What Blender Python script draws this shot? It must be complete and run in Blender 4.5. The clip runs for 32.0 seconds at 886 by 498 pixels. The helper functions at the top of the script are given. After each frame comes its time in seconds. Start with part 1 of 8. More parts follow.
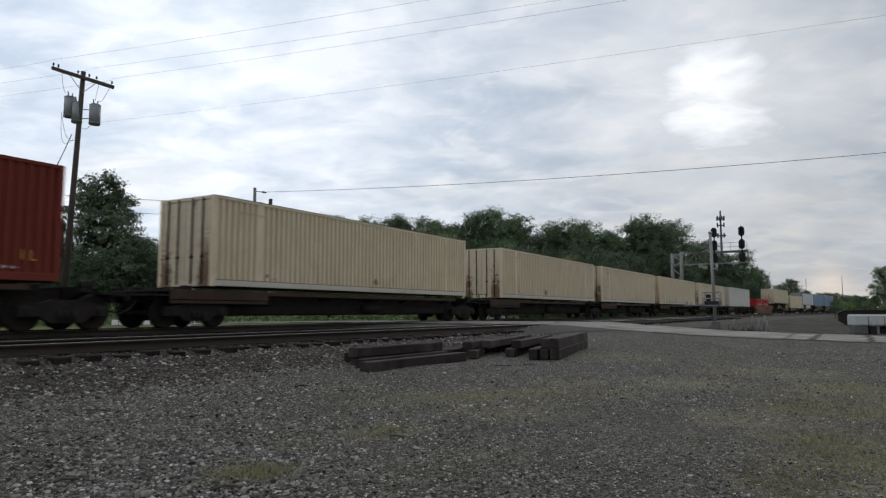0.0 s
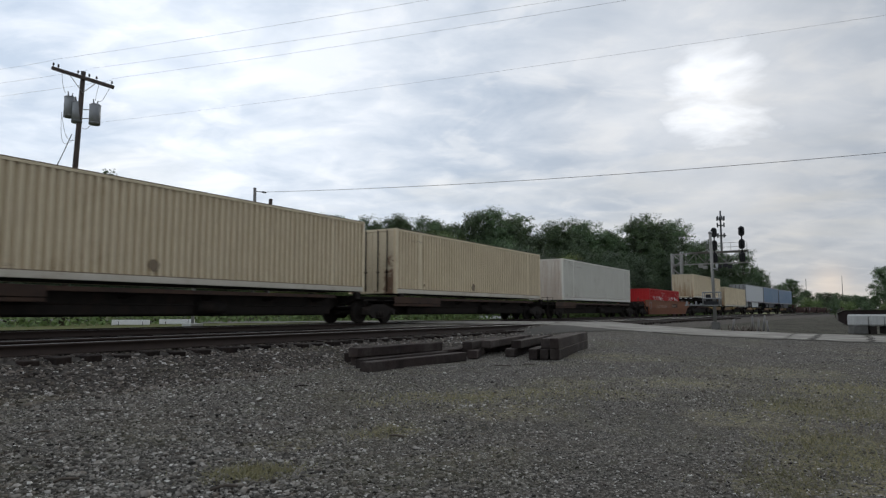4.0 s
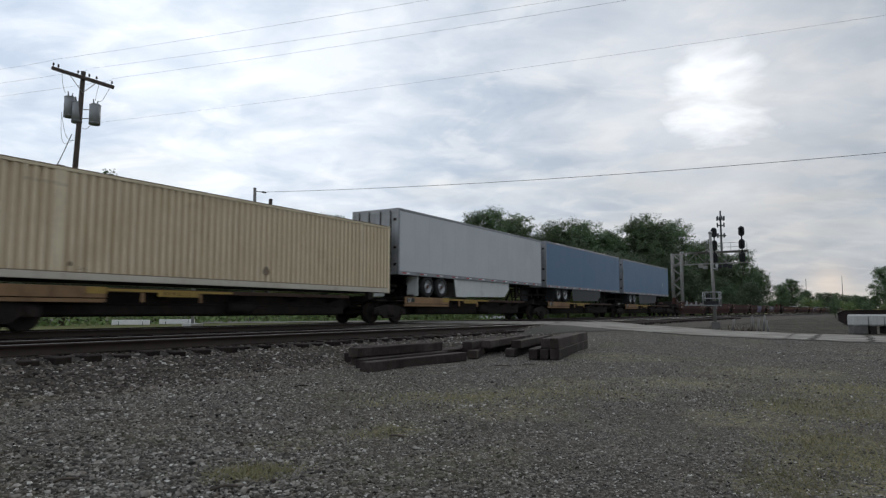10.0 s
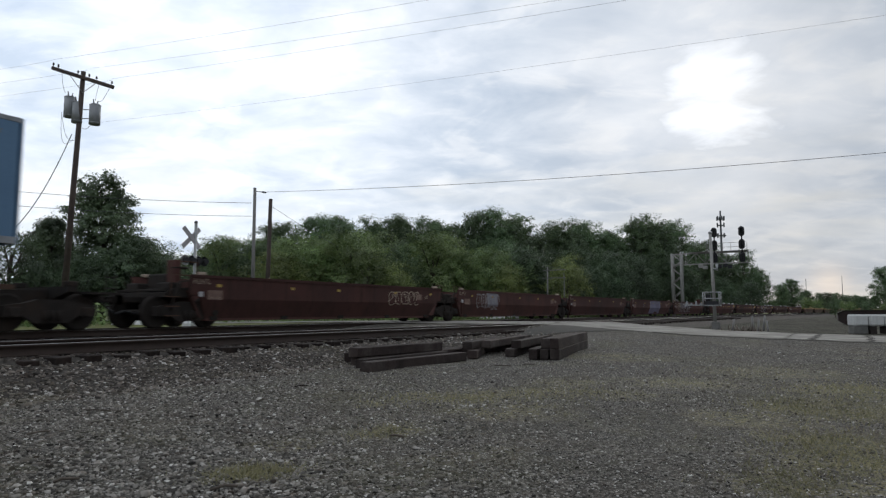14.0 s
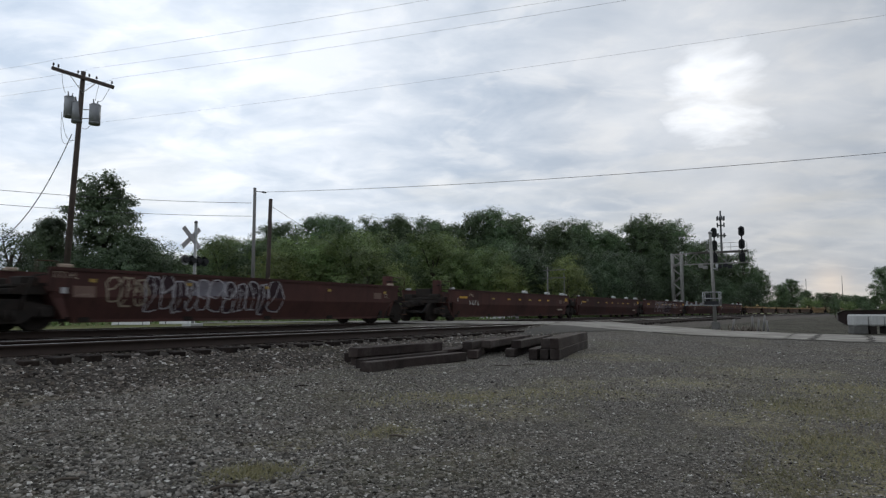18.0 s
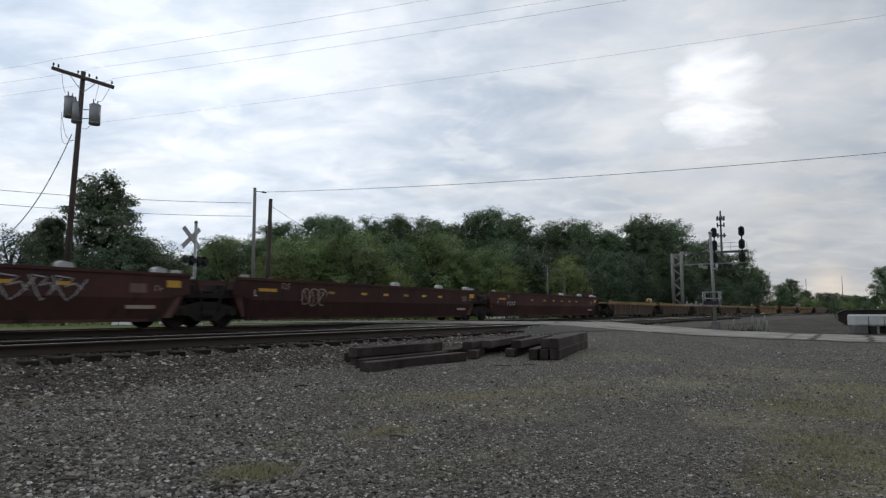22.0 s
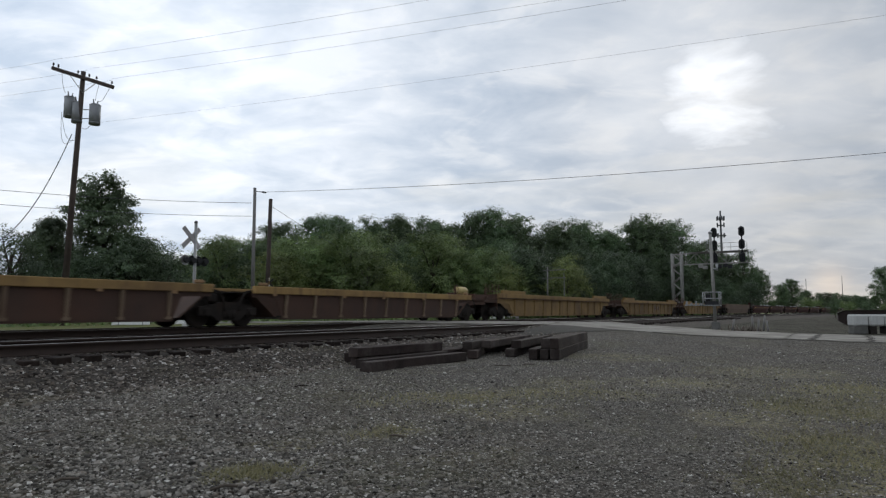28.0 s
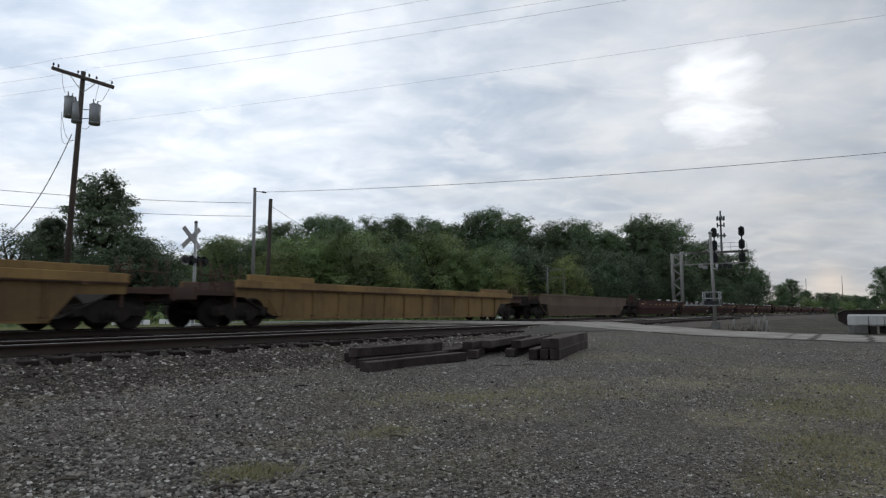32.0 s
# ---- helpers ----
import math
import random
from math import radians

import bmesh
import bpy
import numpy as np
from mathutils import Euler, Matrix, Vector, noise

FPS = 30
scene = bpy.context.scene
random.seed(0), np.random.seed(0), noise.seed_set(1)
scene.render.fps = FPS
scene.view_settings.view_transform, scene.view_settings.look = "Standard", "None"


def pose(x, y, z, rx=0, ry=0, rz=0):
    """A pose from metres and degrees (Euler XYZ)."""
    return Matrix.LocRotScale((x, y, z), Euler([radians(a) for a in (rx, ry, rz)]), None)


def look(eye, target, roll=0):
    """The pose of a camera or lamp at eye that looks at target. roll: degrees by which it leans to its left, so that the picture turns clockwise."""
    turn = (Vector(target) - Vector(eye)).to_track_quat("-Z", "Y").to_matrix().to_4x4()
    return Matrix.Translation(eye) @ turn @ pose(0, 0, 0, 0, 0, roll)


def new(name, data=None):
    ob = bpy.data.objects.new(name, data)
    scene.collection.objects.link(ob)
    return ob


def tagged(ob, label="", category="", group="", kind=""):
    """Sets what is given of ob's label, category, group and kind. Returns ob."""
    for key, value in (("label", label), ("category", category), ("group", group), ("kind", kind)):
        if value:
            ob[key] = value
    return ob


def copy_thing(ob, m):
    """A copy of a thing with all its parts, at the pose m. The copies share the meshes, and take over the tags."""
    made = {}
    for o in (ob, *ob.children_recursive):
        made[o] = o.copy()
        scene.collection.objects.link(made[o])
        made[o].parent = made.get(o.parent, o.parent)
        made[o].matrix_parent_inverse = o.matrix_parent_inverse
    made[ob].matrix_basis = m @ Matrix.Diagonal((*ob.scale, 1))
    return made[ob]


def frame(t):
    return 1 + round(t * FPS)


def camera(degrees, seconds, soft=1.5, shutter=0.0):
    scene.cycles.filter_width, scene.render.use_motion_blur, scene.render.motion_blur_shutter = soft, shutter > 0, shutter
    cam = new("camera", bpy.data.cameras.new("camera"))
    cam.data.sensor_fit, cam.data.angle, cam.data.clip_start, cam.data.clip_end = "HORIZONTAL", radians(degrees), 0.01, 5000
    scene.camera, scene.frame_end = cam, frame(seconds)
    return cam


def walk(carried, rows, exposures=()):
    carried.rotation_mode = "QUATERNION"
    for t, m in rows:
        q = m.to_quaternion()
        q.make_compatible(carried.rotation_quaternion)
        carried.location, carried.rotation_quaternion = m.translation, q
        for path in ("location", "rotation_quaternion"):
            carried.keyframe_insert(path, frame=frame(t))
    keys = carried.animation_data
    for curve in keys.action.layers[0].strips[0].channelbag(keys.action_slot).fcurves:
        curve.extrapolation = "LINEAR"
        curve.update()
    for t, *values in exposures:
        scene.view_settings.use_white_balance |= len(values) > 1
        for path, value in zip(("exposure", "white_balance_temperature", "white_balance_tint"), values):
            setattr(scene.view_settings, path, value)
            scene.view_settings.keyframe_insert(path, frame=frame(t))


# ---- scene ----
cam = camera(66.858, 32.0, soft=1.3, shutter=0.22)
EYE = (0.0, 0.0, 0.485)
VIEW = look(EYE, (math.cos(radians(30.83)), math.sin(radians(30.83)), 0.485 + math.tan(radians(5.32))), 0.0)
walk(cam, [(0.0, VIEW), (32.0, VIEW)], exposures=[(0.0, 0.0), (10.7, 0.0), (12.0, 0.17), (13.5, 0.2), (15.0, 0.0), (32.0, 0.0)])

# ---- the railway line: straight past the camera, then a long bend ----
YC = 17.96            # centre of the train's track
YN = 11.15            # centre of the empty track
BEND, RADIUS, BEND_END = 35.0, 1500.0, 300.0


def along(s, d=0.0):
    """Place and heading (degrees) at s metres along the train's track, d metres to its far side."""
    a = min(max((s - BEND) / RADIUS, 0.0), (BEND_END - BEND) / RADIUS)
    x = min(s, BEND) + RADIUS * math.sin(a)
    y = YC - RADIUS * (1 - math.cos(a))
    e = max(s - BEND_END, 0.0)
    x, y = x + e * math.cos(a), y - e * math.sin(a)
    return x + d * math.sin(a), y + d * math.cos(a), -math.degrees(a)


SPEEDS = ((0.0, 16.6), (1.0, 16.4), (2.5, 16.2), (4.0, 16.45), (13.0, 16.45), (16.5, 16.9), (22.0, 16.9), (25.0, 16.75), (28.5, 16.6), (32.0, 16.45))


def travelled(t):
    """How far the train has gone at t seconds, its speed changing evenly between the times in SPEEDS."""
    gone = 0.0
    for (t0, v0), (t1, v1) in zip(SPEEDS, SPEEDS[1:]):
        if t <= t0:
            break
        u = min(t, t1) - t0
        gone += u * (v0 + 0.5 * (v1 - v0) * u / (t1 - t0))
    return gone


# ---- light ----
SUN_AZ, SUN_EL = radians(30.83 - 22.9), radians(16.8)
sun_dir = Vector((math.cos(SUN_AZ) * math.cos(SUN_EL), math.sin(SUN_AZ) * math.cos(SUN_EL), math.sin(SUN_EL)))
sun = new("sun", bpy.data.lights.new("sun", "SUN"))
sun.data.energy, sun.data.angle, sun.data.color = 0.7, radians(14), (1.0, 0.95, 0.88)
sun.matrix_world = look(sun_dir * 100, (0, 0, 0))


class Nodes:
    """Short hand for a node tree."""

    def __init__(self, tree):
        self.tree = tree
        tree.nodes.clear()

    def add(self, kind, **sets):
        n = self.tree.nodes.new(kind)
        for k, v in sets.items():
            if k == "op":
                n.operation = v
            elif k == "blend":
                n.data_type, n.blend_type = "RGBA", v
            else:
                n.inputs[k.replace("_", " ")].default_value = v
        return n

    def link(self, a, b):
        self.tree.links.new(a, b)

    def math(self, op, a, b=None, clamp=False):
        n = self.tree.nodes.new("ShaderNodeMath")
        n.operation, n.use_clamp = op, clamp
        for i, v in enumerate((a, b)):
            if v is None:
                continue
            if isinstance(v, (int, float)):
                n.inputs[i].default_value = v
            else:
                self.link(v, n.inputs[i])
        return n.outputs[0]

    def mix(self, fac, a, b, blend="MIX"):
        n = self.tree.nodes.new("ShaderNodeMix")
        n.data_type, n.blend_type = "RGBA", blend
        for i, v in ((0, fac), (6, a), (7, b)):
            if isinstance(v, (int, float)):
                n.inputs[i].default_value = v
            elif isinstance(v, tuple):
                n.inputs[i].default_value = (*v, 1) if len(v) == 3 else v
            else:
                self.link(v, n.inputs[i])
        return n.outputs[2]

    def noise(self, vec, scale, detail=4.0, rough=0.55, distort=0.0):
        n = self.tree.nodes.new("ShaderNodeTexNoise")
        n.inputs["Scale"].default_value, n.inputs["Detail"].default_value = scale, detail
        n.inputs["Roughness"].default_value, n.inputs["Distortion"].default_value = rough, distort
        if vec is not None:
            self.link(vec, n.inputs["Vector"])
        return n.outputs["Fac"]

    def ramp(self, fac, lo, hi, a=0.0, b=1.0):
        n = self.tree.nodes.new("ShaderNodeMapRange")
        n.clamp = True
        for i, v in enumerate((lo, hi, a, b)):
            n.inputs[i + 1].default_value = v
        self.link(fac, n.inputs[0])
        return n.outputs[0]

    def stretch(self, vec, sx, sy, sz):
        n = self.tree.nodes.new("ShaderNodeMapping")
        n.inputs["Scale"].default_value = (sx, sy, sz)
        self.link(vec, n.inputs["Vector"])
        return n.outputs[0]


def make_world():
    world = bpy.data.worlds.new("overcast_sky")
    scene.world = world
    world.use_nodes = True
    g = Nodes(world.node_tree)
    sky = g.tree.nodes.new("ShaderNodeTexSky")
    sky.sky_type, sky.sun_disc = "NISHITA", False
    sky.sun_elevation, sky.sun_rotation = SUN_EL, math.pi / 2 - SUN_AZ
    clear = g.mix(1.0, sky.outputs[0], (0.10, 0.10, 0.10), "MULTIPLY")
    co = g.tree.nodes.new("ShaderNodeTexCoord").outputs["Generated"]
    sep = g.tree.nodes.new("ShaderNodeSeparateXYZ")
    g.link(co, sep.inputs[0])
    up = g.math("MAXIMUM", sep.outputs[2], 0.0)
    den = g.math("ADD", up, 0.24)
    comb = g.tree.nodes.new("ShaderNodeCombineXYZ")
    g.link(g.math("DIVIDE", sep.outputs[0], den), comb.inputs[0])
    g.link(g.math("DIVIDE", sep.outputs[1], den), comb.inputs[1])
    flat = comb.outputs[0]
    turn = g.tree.nodes.new("ShaderNodeMapping")
    turn.vector_type = "TEXTURE"
    turn.inputs["Rotation"].default_value = (0, 0, radians(24))
    turn.inputs["Scale"].default_value = (1.0, 1.2, 1.0)
    turn.inputs["Location"].default_value = (3.1, 1.7, 0.0)
    g.link(flat, turn.inputs["Vector"])
    big = g.noise(turn.outputs[0], 1.15, 3.0, 0.5, 0.2)
    mid = g.noise(turn.outputs[0], 3.0, 7.0, 0.55, 0.5)
    puff = g.noise(g.stretch(turn.outputs[0], 1.0, 0.8, 1.0), 7.5, 5.0, 0.54, 0.45)
    # the cloud is thinner away from the sun's side
    thin = g.tree.nodes.new("ShaderNodeVectorMath")
    thin.operation = "DOT_PRODUCT"
    g.link(co, thin.inputs[0])
    thin.inputs[1].default_value = (math.cos(radians(115)), math.sin(radians(115)), 0.0)
    thick = g.math("ADD", g.math("ADD", g.math("MULTIPLY", big, 0.36), g.math("MULTIPLY", mid, 0.40)), g.math("MULTIPLY", puff, 0.24))
    lit = g.ramp(thick, 0.41, 0.59)
    side = g.math("MAXIMUM", 0.65, g.math("MINIMUM", g.math("ADD", g.math("MULTIPLY", g.math("SUBTRACT", thin.outputs["Value"], 0.08), 0.60), 0.915), 1.11))
    cloud = g.mix(lit, (0.555, 0.65, 0.785), (0.92, 0.975, 1.055))
    # brighter puffs and thin grey-blue streaks
    cloud = g.mix(g.math("MULTIPLY", g.ramp(puff, 0.52, 0.68), 0.30), cloud, (1.06, 1.07, 1.08))
    veil = g.ramp(g.noise(g.stretch(turn.outputs[0], 1.0, 1.7, 1.0), 2.0, 5.0, 0.55, 0.3), 0.56, 0.70)
    cloud = g.mix(g.math("MULTIPLY", veil, 0.28), cloud, (0.50, 0.585, 0.70))
    # the low sky is greyer and warmer
    low = g.ramp(up, 0.0, 0.26, 1.0, 0.0)
    cloud = g.mix(g.math("MULTIPLY", low, 0.40), cloud, (0.53, 0.59, 0.665))
    bands = g.ramp(g.noise(g.stretch(co, 2.2, 2.2, 14.0), 1.3, 4.0, 0.50, 0.6), 0.48, 0.64)
    cloud = g.mix(g.math("MULTIPLY", g.math("MULTIPLY", bands, g.ramp(up, 0.06, 0.30, 1.0, 0.0)), 0.55), cloud, (0.95, 0.94, 0.89))
    bright = g.tree.nodes.new("ShaderNodeVectorMath")
    bright.operation = "SCALE"
    g.link(cloud, bright.inputs[0])
    g.link(side, bright.inputs["Scale"])
    cloud = bright.outputs[0]
    # the sun behind the cloud
    dot = g.tree.nodes.new("ShaderNodeVectorMath")
    dot.operation = "DOT_PRODUCT"
    g.link(co, dot.inputs[0])
    dot.inputs[1].default_value = sun_dir
    near = g.math("MAXIMUM", dot.outputs["Value"], 0.0)
    rim = g.math("ADD", g.math("SUBTRACT", 1.0, near), g.math("ADD", g.math("MULTIPLY", g.math("SUBTRACT", mid, 0.5), 0.017), g.math("MULTIPLY", g.math("SUBTRACT", puff, 0.5), 0.012)))
    core = g.ramp(rim, -0.0066, 0.0019, 1.0, 0.0)
    glow = g.math("ADD", g.math("MULTIPLY", core, 0.80), g.math("MULTIPLY", g.ramp(rim, -0.004, 0.016, 1.0, 0.0), 0.16))
    mul = g.tree.nodes.new("ShaderNodeVectorMath")
    mul.operation = "SCALE"
    mul.inputs[0].default_value = (1.0, 0.97, 0.93)
    g.link(glow, mul.inputs["Scale"])
    gap = g.tree.nodes.new("ShaderNodeVectorMath")
    gap.operation = "DOT_PRODUCT"
    g.link(co, gap.inputs[0])
    gap.inputs[1].default_value = (0.9992, 0.0145, 0.0371)
    cloud = g.mix(g.math("MULTIPLY", g.math("POWER", g.math("MAXIMUM", gap.outputs["Value"], 0.0), 4000.0), 0.42), cloud, (0.90, 0.76, 0.64))
    lighted = g.mix(1.0, cloud, mul.outputs[0], "ADD")
    whole = g.mix(0.975, clear, lighted)
    back = g.tree.nodes.new("ShaderNodeBackground")
    back.inputs["Strength"].default_value = 1.0
    g.link(whole, back.inputs["Color"])
    out = g.tree.nodes.new("ShaderNodeOutputWorld")
    g.link(back.outputs[0], out.inputs[0])


make_world()


# ---- materials ----
def surf(name, c1, c2, scale=3.0, rough=0.7, metal=0.0, bump=0.15, grain=40.0, dirt=None, dirt_amount=0.0,
         streak=0.0, per="none", vary=0.0, spec=0.3, crest=None):
    """A worn surface: two colours mixed by coarse and fine noise, dirt patches, runs of dirt down its sides, fine relief."""
    m = bpy.data.materials.new(name)
    m.use_nodes = True
    g = Nodes(m.node_tree)
    co = g.tree.nodes.new("ShaderNodeTexCoord").outputs["Object"]
    info = g.tree.nodes.new("ShaderNodeObjectInfo")
    shift = g.tree.nodes.new("ShaderNodeVectorMath")
    shift.operation = "ADD"
    g.link(co, shift.inputs[0])
    off = g.math("MULTIPLY", info.outputs["Random"], 37.0)
    g.link(off, shift.inputs[1])
    vec = shift.outputs[0]
    coarse = g.noise(vec, scale, 5.0, 0.6)
    fine = g.noise(vec, grain, 3.0, 0.6)
    col = g.mix(g.ramp(coarse, 0.3, 0.7), c1, c2)
    col = g.mix(g.ramp(fine, 0.3, 0.75, 0.0, 0.35), col, tuple(v * 0.55 for v in c1))
    if dirt:
        spots = g.ramp(g.noise(vec, scale * 0.45, 7.0, 0.65), 0.62 - 0.3 * dirt_amount, 0.75, 0.0, 1.0)
        col = g.mix(g.math("MULTIPLY", spots, 0.85), col, dirt)
        if streak:
            runs = g.ramp(g.noise(g.stretch(vec, 5.0, 5.0, 0.28), 1.0, 4.0, 0.6), 0.52, 0.78, 0.0, streak)
            col = g.mix(runs, col, dirt)
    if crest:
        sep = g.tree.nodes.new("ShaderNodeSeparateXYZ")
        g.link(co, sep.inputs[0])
        # Outer crests of the folds mixed paler by distance from the middle, unevenly
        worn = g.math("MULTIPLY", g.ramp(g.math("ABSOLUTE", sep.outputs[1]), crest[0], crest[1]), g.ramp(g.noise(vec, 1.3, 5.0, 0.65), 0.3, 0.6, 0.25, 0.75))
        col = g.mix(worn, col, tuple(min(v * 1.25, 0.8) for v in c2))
    if per == "island" or per == "object":
        rnd = g.tree.nodes.new("ShaderNodeNewGeometry").outputs["Random Per Island"] if per == "island" else info.outputs["Random"]
        hsv = g.tree.nodes.new("ShaderNodeHueSaturation")
        g.link(col, hsv.inputs["Color"])
        g.link(g.ramp(rnd, 0.0, 1.0, 1.0 - vary, 1.0 + vary), hsv.inputs["Value"])
        col = hsv.outputs[0]
    b = g.tree.nodes.new("ShaderNodeBsdfPrincipled")
    g.link(col, b.inputs["Base Color"])
    b.inputs["Metallic"].default_value = metal
    b.inputs["Specular IOR Level"].default_value = spec
    g.link(g.ramp(coarse, 0.2, 0.8, max(rough - 0.12, 0.05), min(rough + 0.12, 1.0)), b.inputs["Roughness"])
    if bump:
        bn = g.tree.nodes.new("ShaderNodeBump")
        bn.inputs["Strength"].default_value = bump
        bn.inputs["Distance"].default_value = 0.01
        g.link(fine, bn.inputs["Height"])
        g.link(bn.outputs[0], b.inputs["Normal"])
    out = g.tree.nodes.new("ShaderNodeOutputMaterial")
    g.link(b.outputs[0], out.inputs[0])
    return m


def leaf_material(name, c1, c2):
    m = bpy.data.materials.new(name)
    m.use_nodes = True
    g = Nodes(m.node_tree)
    rnd = g.tree.nodes.new("ShaderNodeNewGeometry").outputs["Random Per Island"]
    info = g.tree.nodes.new("ShaderNodeObjectInfo").outputs["Random"]
    co = g.tree.nodes.new("ShaderNodeTexCoord").outputs["Object"]
    col = g.mix(rnd, c1, c2)
    patch = g.ramp(g.noise(co, 0.5, 3.0), 0.35, 0.65, 0.55, 1.4)
    hsv = g.tree.nodes.new("ShaderNodeHueSaturation")
    g.link(col, hsv.inputs["Color"])
    g.link(g.math("MULTIPLY", patch, g.ramp(info, 0, 1, 0.65, 1.25)), hsv.inputs["Value"])
    g.link(g.ramp(info, 0, 1, 0.485, 0.512), hsv.inputs["Hue"])
    b = g.tree.nodes.new("ShaderNodeBsdfPrincipled")
    g.link(hsv.outputs[0], b.inputs["Base Color"])
    b.inputs["Roughness"].default_value = 0.6
    tr = g.tree.nodes.new("ShaderNodeBsdfTranslucent")
    g.link(hsv.outputs[0], tr.inputs["Color"])
    mx = g.tree.nodes.new("ShaderNodeMixShader")
    mx.inputs[0].default_value = 0.3
    g.link(b.outputs[0], mx.inputs[1])
    g.link(tr.outputs[0], mx.inputs[2])
    out = g.tree.nodes.new("ShaderNodeOutputMaterial")
    g.link(mx.outputs[0], out.inputs[0])
    return m


def ground_material():
    """Packed grey gravel with mossy and dry-grass patches; grass on the far side of the line."""
    m = bpy.data.materials.new("gravel_ground")
    m.use_nodes = True
    g = Nodes(m.node_tree)
    co = g.tree.nodes.new("ShaderNodeTexCoord").outputs["Object"]
    sep = g.tree.nodes.new("ShaderNodeSeparateXYZ")
    g.link(co, sep.inputs[0])
    def grit(scale):
        n = g.tree.nodes.new("ShaderNodeTexVoronoi")
        n.inputs["Scale"].default_value = scale
        n.inputs["Randomness"].default_value = 1.0
        g.link(co, n.inputs["Vector"])
        c = g.tree.nodes.new("ShaderNodeSeparateColor")
        g.link(n.outputs["Color"], c.inputs[0])
        return n.outputs["Distance"], c.outputs[0], c.outputs[1]
    pebble, tone, hue = grit(46.0)
    sand, tone2, hue2 = grit(105.0)
    small = g.mix(g.math("POWER", tone2, 2.2), (0.030, 0.027, 0.024), (0.24, 0.220, 0.190))
    large = g.mix(g.math("POWER", tone, 2.4), (0.036, 0.033, 0.029), (0.28, 0.256, 0.221))
    col = g.mix(g.ramp(hue, 0.35, 0.55), small, large)
    col = g.mix(g.ramp(hue2, 0.95, 0.97), col, (0.50, 0.48, 0.44))
    fine = g.noise(co, 90.0, 3.0)
    # Gaps between the pebbles painted dark, as the shade in them
    col = g.mix(g.ramp(pebble, 0.40, 0.75, 0.0, 0.7), col, (0.020, 0.019, 0.017))
    big = g.noise(co, 0.32, 5.0, 0.6)
    col = g.mix(g.ramp(big, 0.45, 0.62, 0.0, 0.25), col, (0.13, 0.116, 0.098))
    brown = g.ramp(g.noise(co, 0.75, 5.0, 0.62), 0.46, 0.60, 0.0, 0.32)
    col = g.mix(brown, col, (0.098, 0.083, 0.064))
    trod = g.ramp(g.noise(co, 0.22, 4.0, 0.6, 0.4), 0.46, 0.62, 0.0, 0.35)
    col = g.mix(trod, col, (0.058, 0.056, 0.052))
    # clotted lighter and darker patches of a hand's width
    clot = g.noise(co, 7.0, 4.0, 0.7)
    col = g.mix(g.ramp(clot, 0.52, 0.66, 0.0, 0.55), col, (0.030, 0.028, 0.025))
    col = g.mix(g.ramp(clot, 0.46, 0.32, 0.0, 0.40), col, (0.20, 0.187, 0.165))
    lump, tone3, hue3 = grit(17.0)
    col = g.mix(g.math("MULTIPLY", g.ramp(tone3, 0.80, 0.84), g.ramp(lump, 0.25, 0.5, 0.55, 0.0)), col, (0.30, 0.285, 0.25))
    col = g.mix(g.math("MULTIPLY", g.ramp(hue3, 0.80, 0.84), g.ramp(lump, 0.25, 0.5, 0.65, 0.0)), col, (0.016, 0.015, 0.014))
    # moss and dry grass
    moss = g.math("MULTIPLY", g.ramp(g.noise(co, 0.55, 6.0, 0.66, 0.3), 0.52, 0.66), g.ramp(g.noise(co, 14.0, 3.0), 0.38, 0.6))
    col = g.mix(g.math("MULTIPLY", moss, 0.55), col, (0.125, 0.122, 0.068))
    dry = g.math("MULTIPLY", g.ramp(g.noise(co, 0.8, 5.0, 0.6), 0.57, 0.68), g.ramp(g.noise(co, 22.0, 3.0), 0.4, 0.6))
    col = g.mix(g.math("MULTIPLY", dry, 0.35), col, (0.19, 0.155, 0.10))
    # tufts of yellowed growth in a few worn places
    def spot(cx, cy, rad):
        d = g.tree.nodes.new("ShaderNodeVectorMath")
        d.operation = "DISTANCE"
        g.link(co, d.inputs[0])
        d.inputs[1].default_value = (cx, cy, -0.56)
        wob = g.math("ADD", d.outputs["Value"], g.math("MULTIPLY", g.noise(co, 2.2, 4.0), rad * 0.9))
        return g.ramp(wob, rad * 0.75, rad * 1.45, 1.0, 0.0)
    tuft = spot(3.2, 3.36, 0.42)
    for cx, cy, rad in ((5.5, 0.0, 0.8), (4.65, 0.32, 0.5), (6.3, 0.2, 0.7), (8.7, 0.0, 1.2), (7.15, 3.9, 0.9), (6.6, 3.1, 0.9), (8.0, 3.5, 0.9), (8.5, 2.5, 0.9), (5.1, 3.6, 0.5), (4.1, 3.9, 0.35), (10.5, 2.2, 1.2), (7.4, 0.9, 0.8), (4.1, 0.05, 0.45), (4.9, -0.1, 0.5), (13.0, 1.2, 1.6), (9.6, 3.6, 0.8), (15.5, 4.5, 1.6), (10.6, 0.0, 1.0), (8.4, -0.2, 0.9), (8.4, 0.56, 0.7), (6.5, 4.7, 0.5), (7.3, 4.45, 0.6), (8.1, 4.25, 0.6), (4.93, 3.54, 0.4)):
        tuft = g.math("MAXIMUM", tuft, spot(cx, cy, rad))
    grain = g.math("MULTIPLY", g.ramp(g.noise(co, 16.0, 4.0, 0.7), 0.40, 0.62), g.ramp(g.noise(co, 3.2, 4.0, 0.7), 0.34, 0.52))
    yellow = g.mix(g.noise(co, 1.3, 2.0), (0.175, 0.165, 0.080), (0.285, 0.245, 0.140))
    col = g.mix(g.math("MULTIPLY", g.math("MULTIPLY", tuft, grain), 0.95), col, yellow)
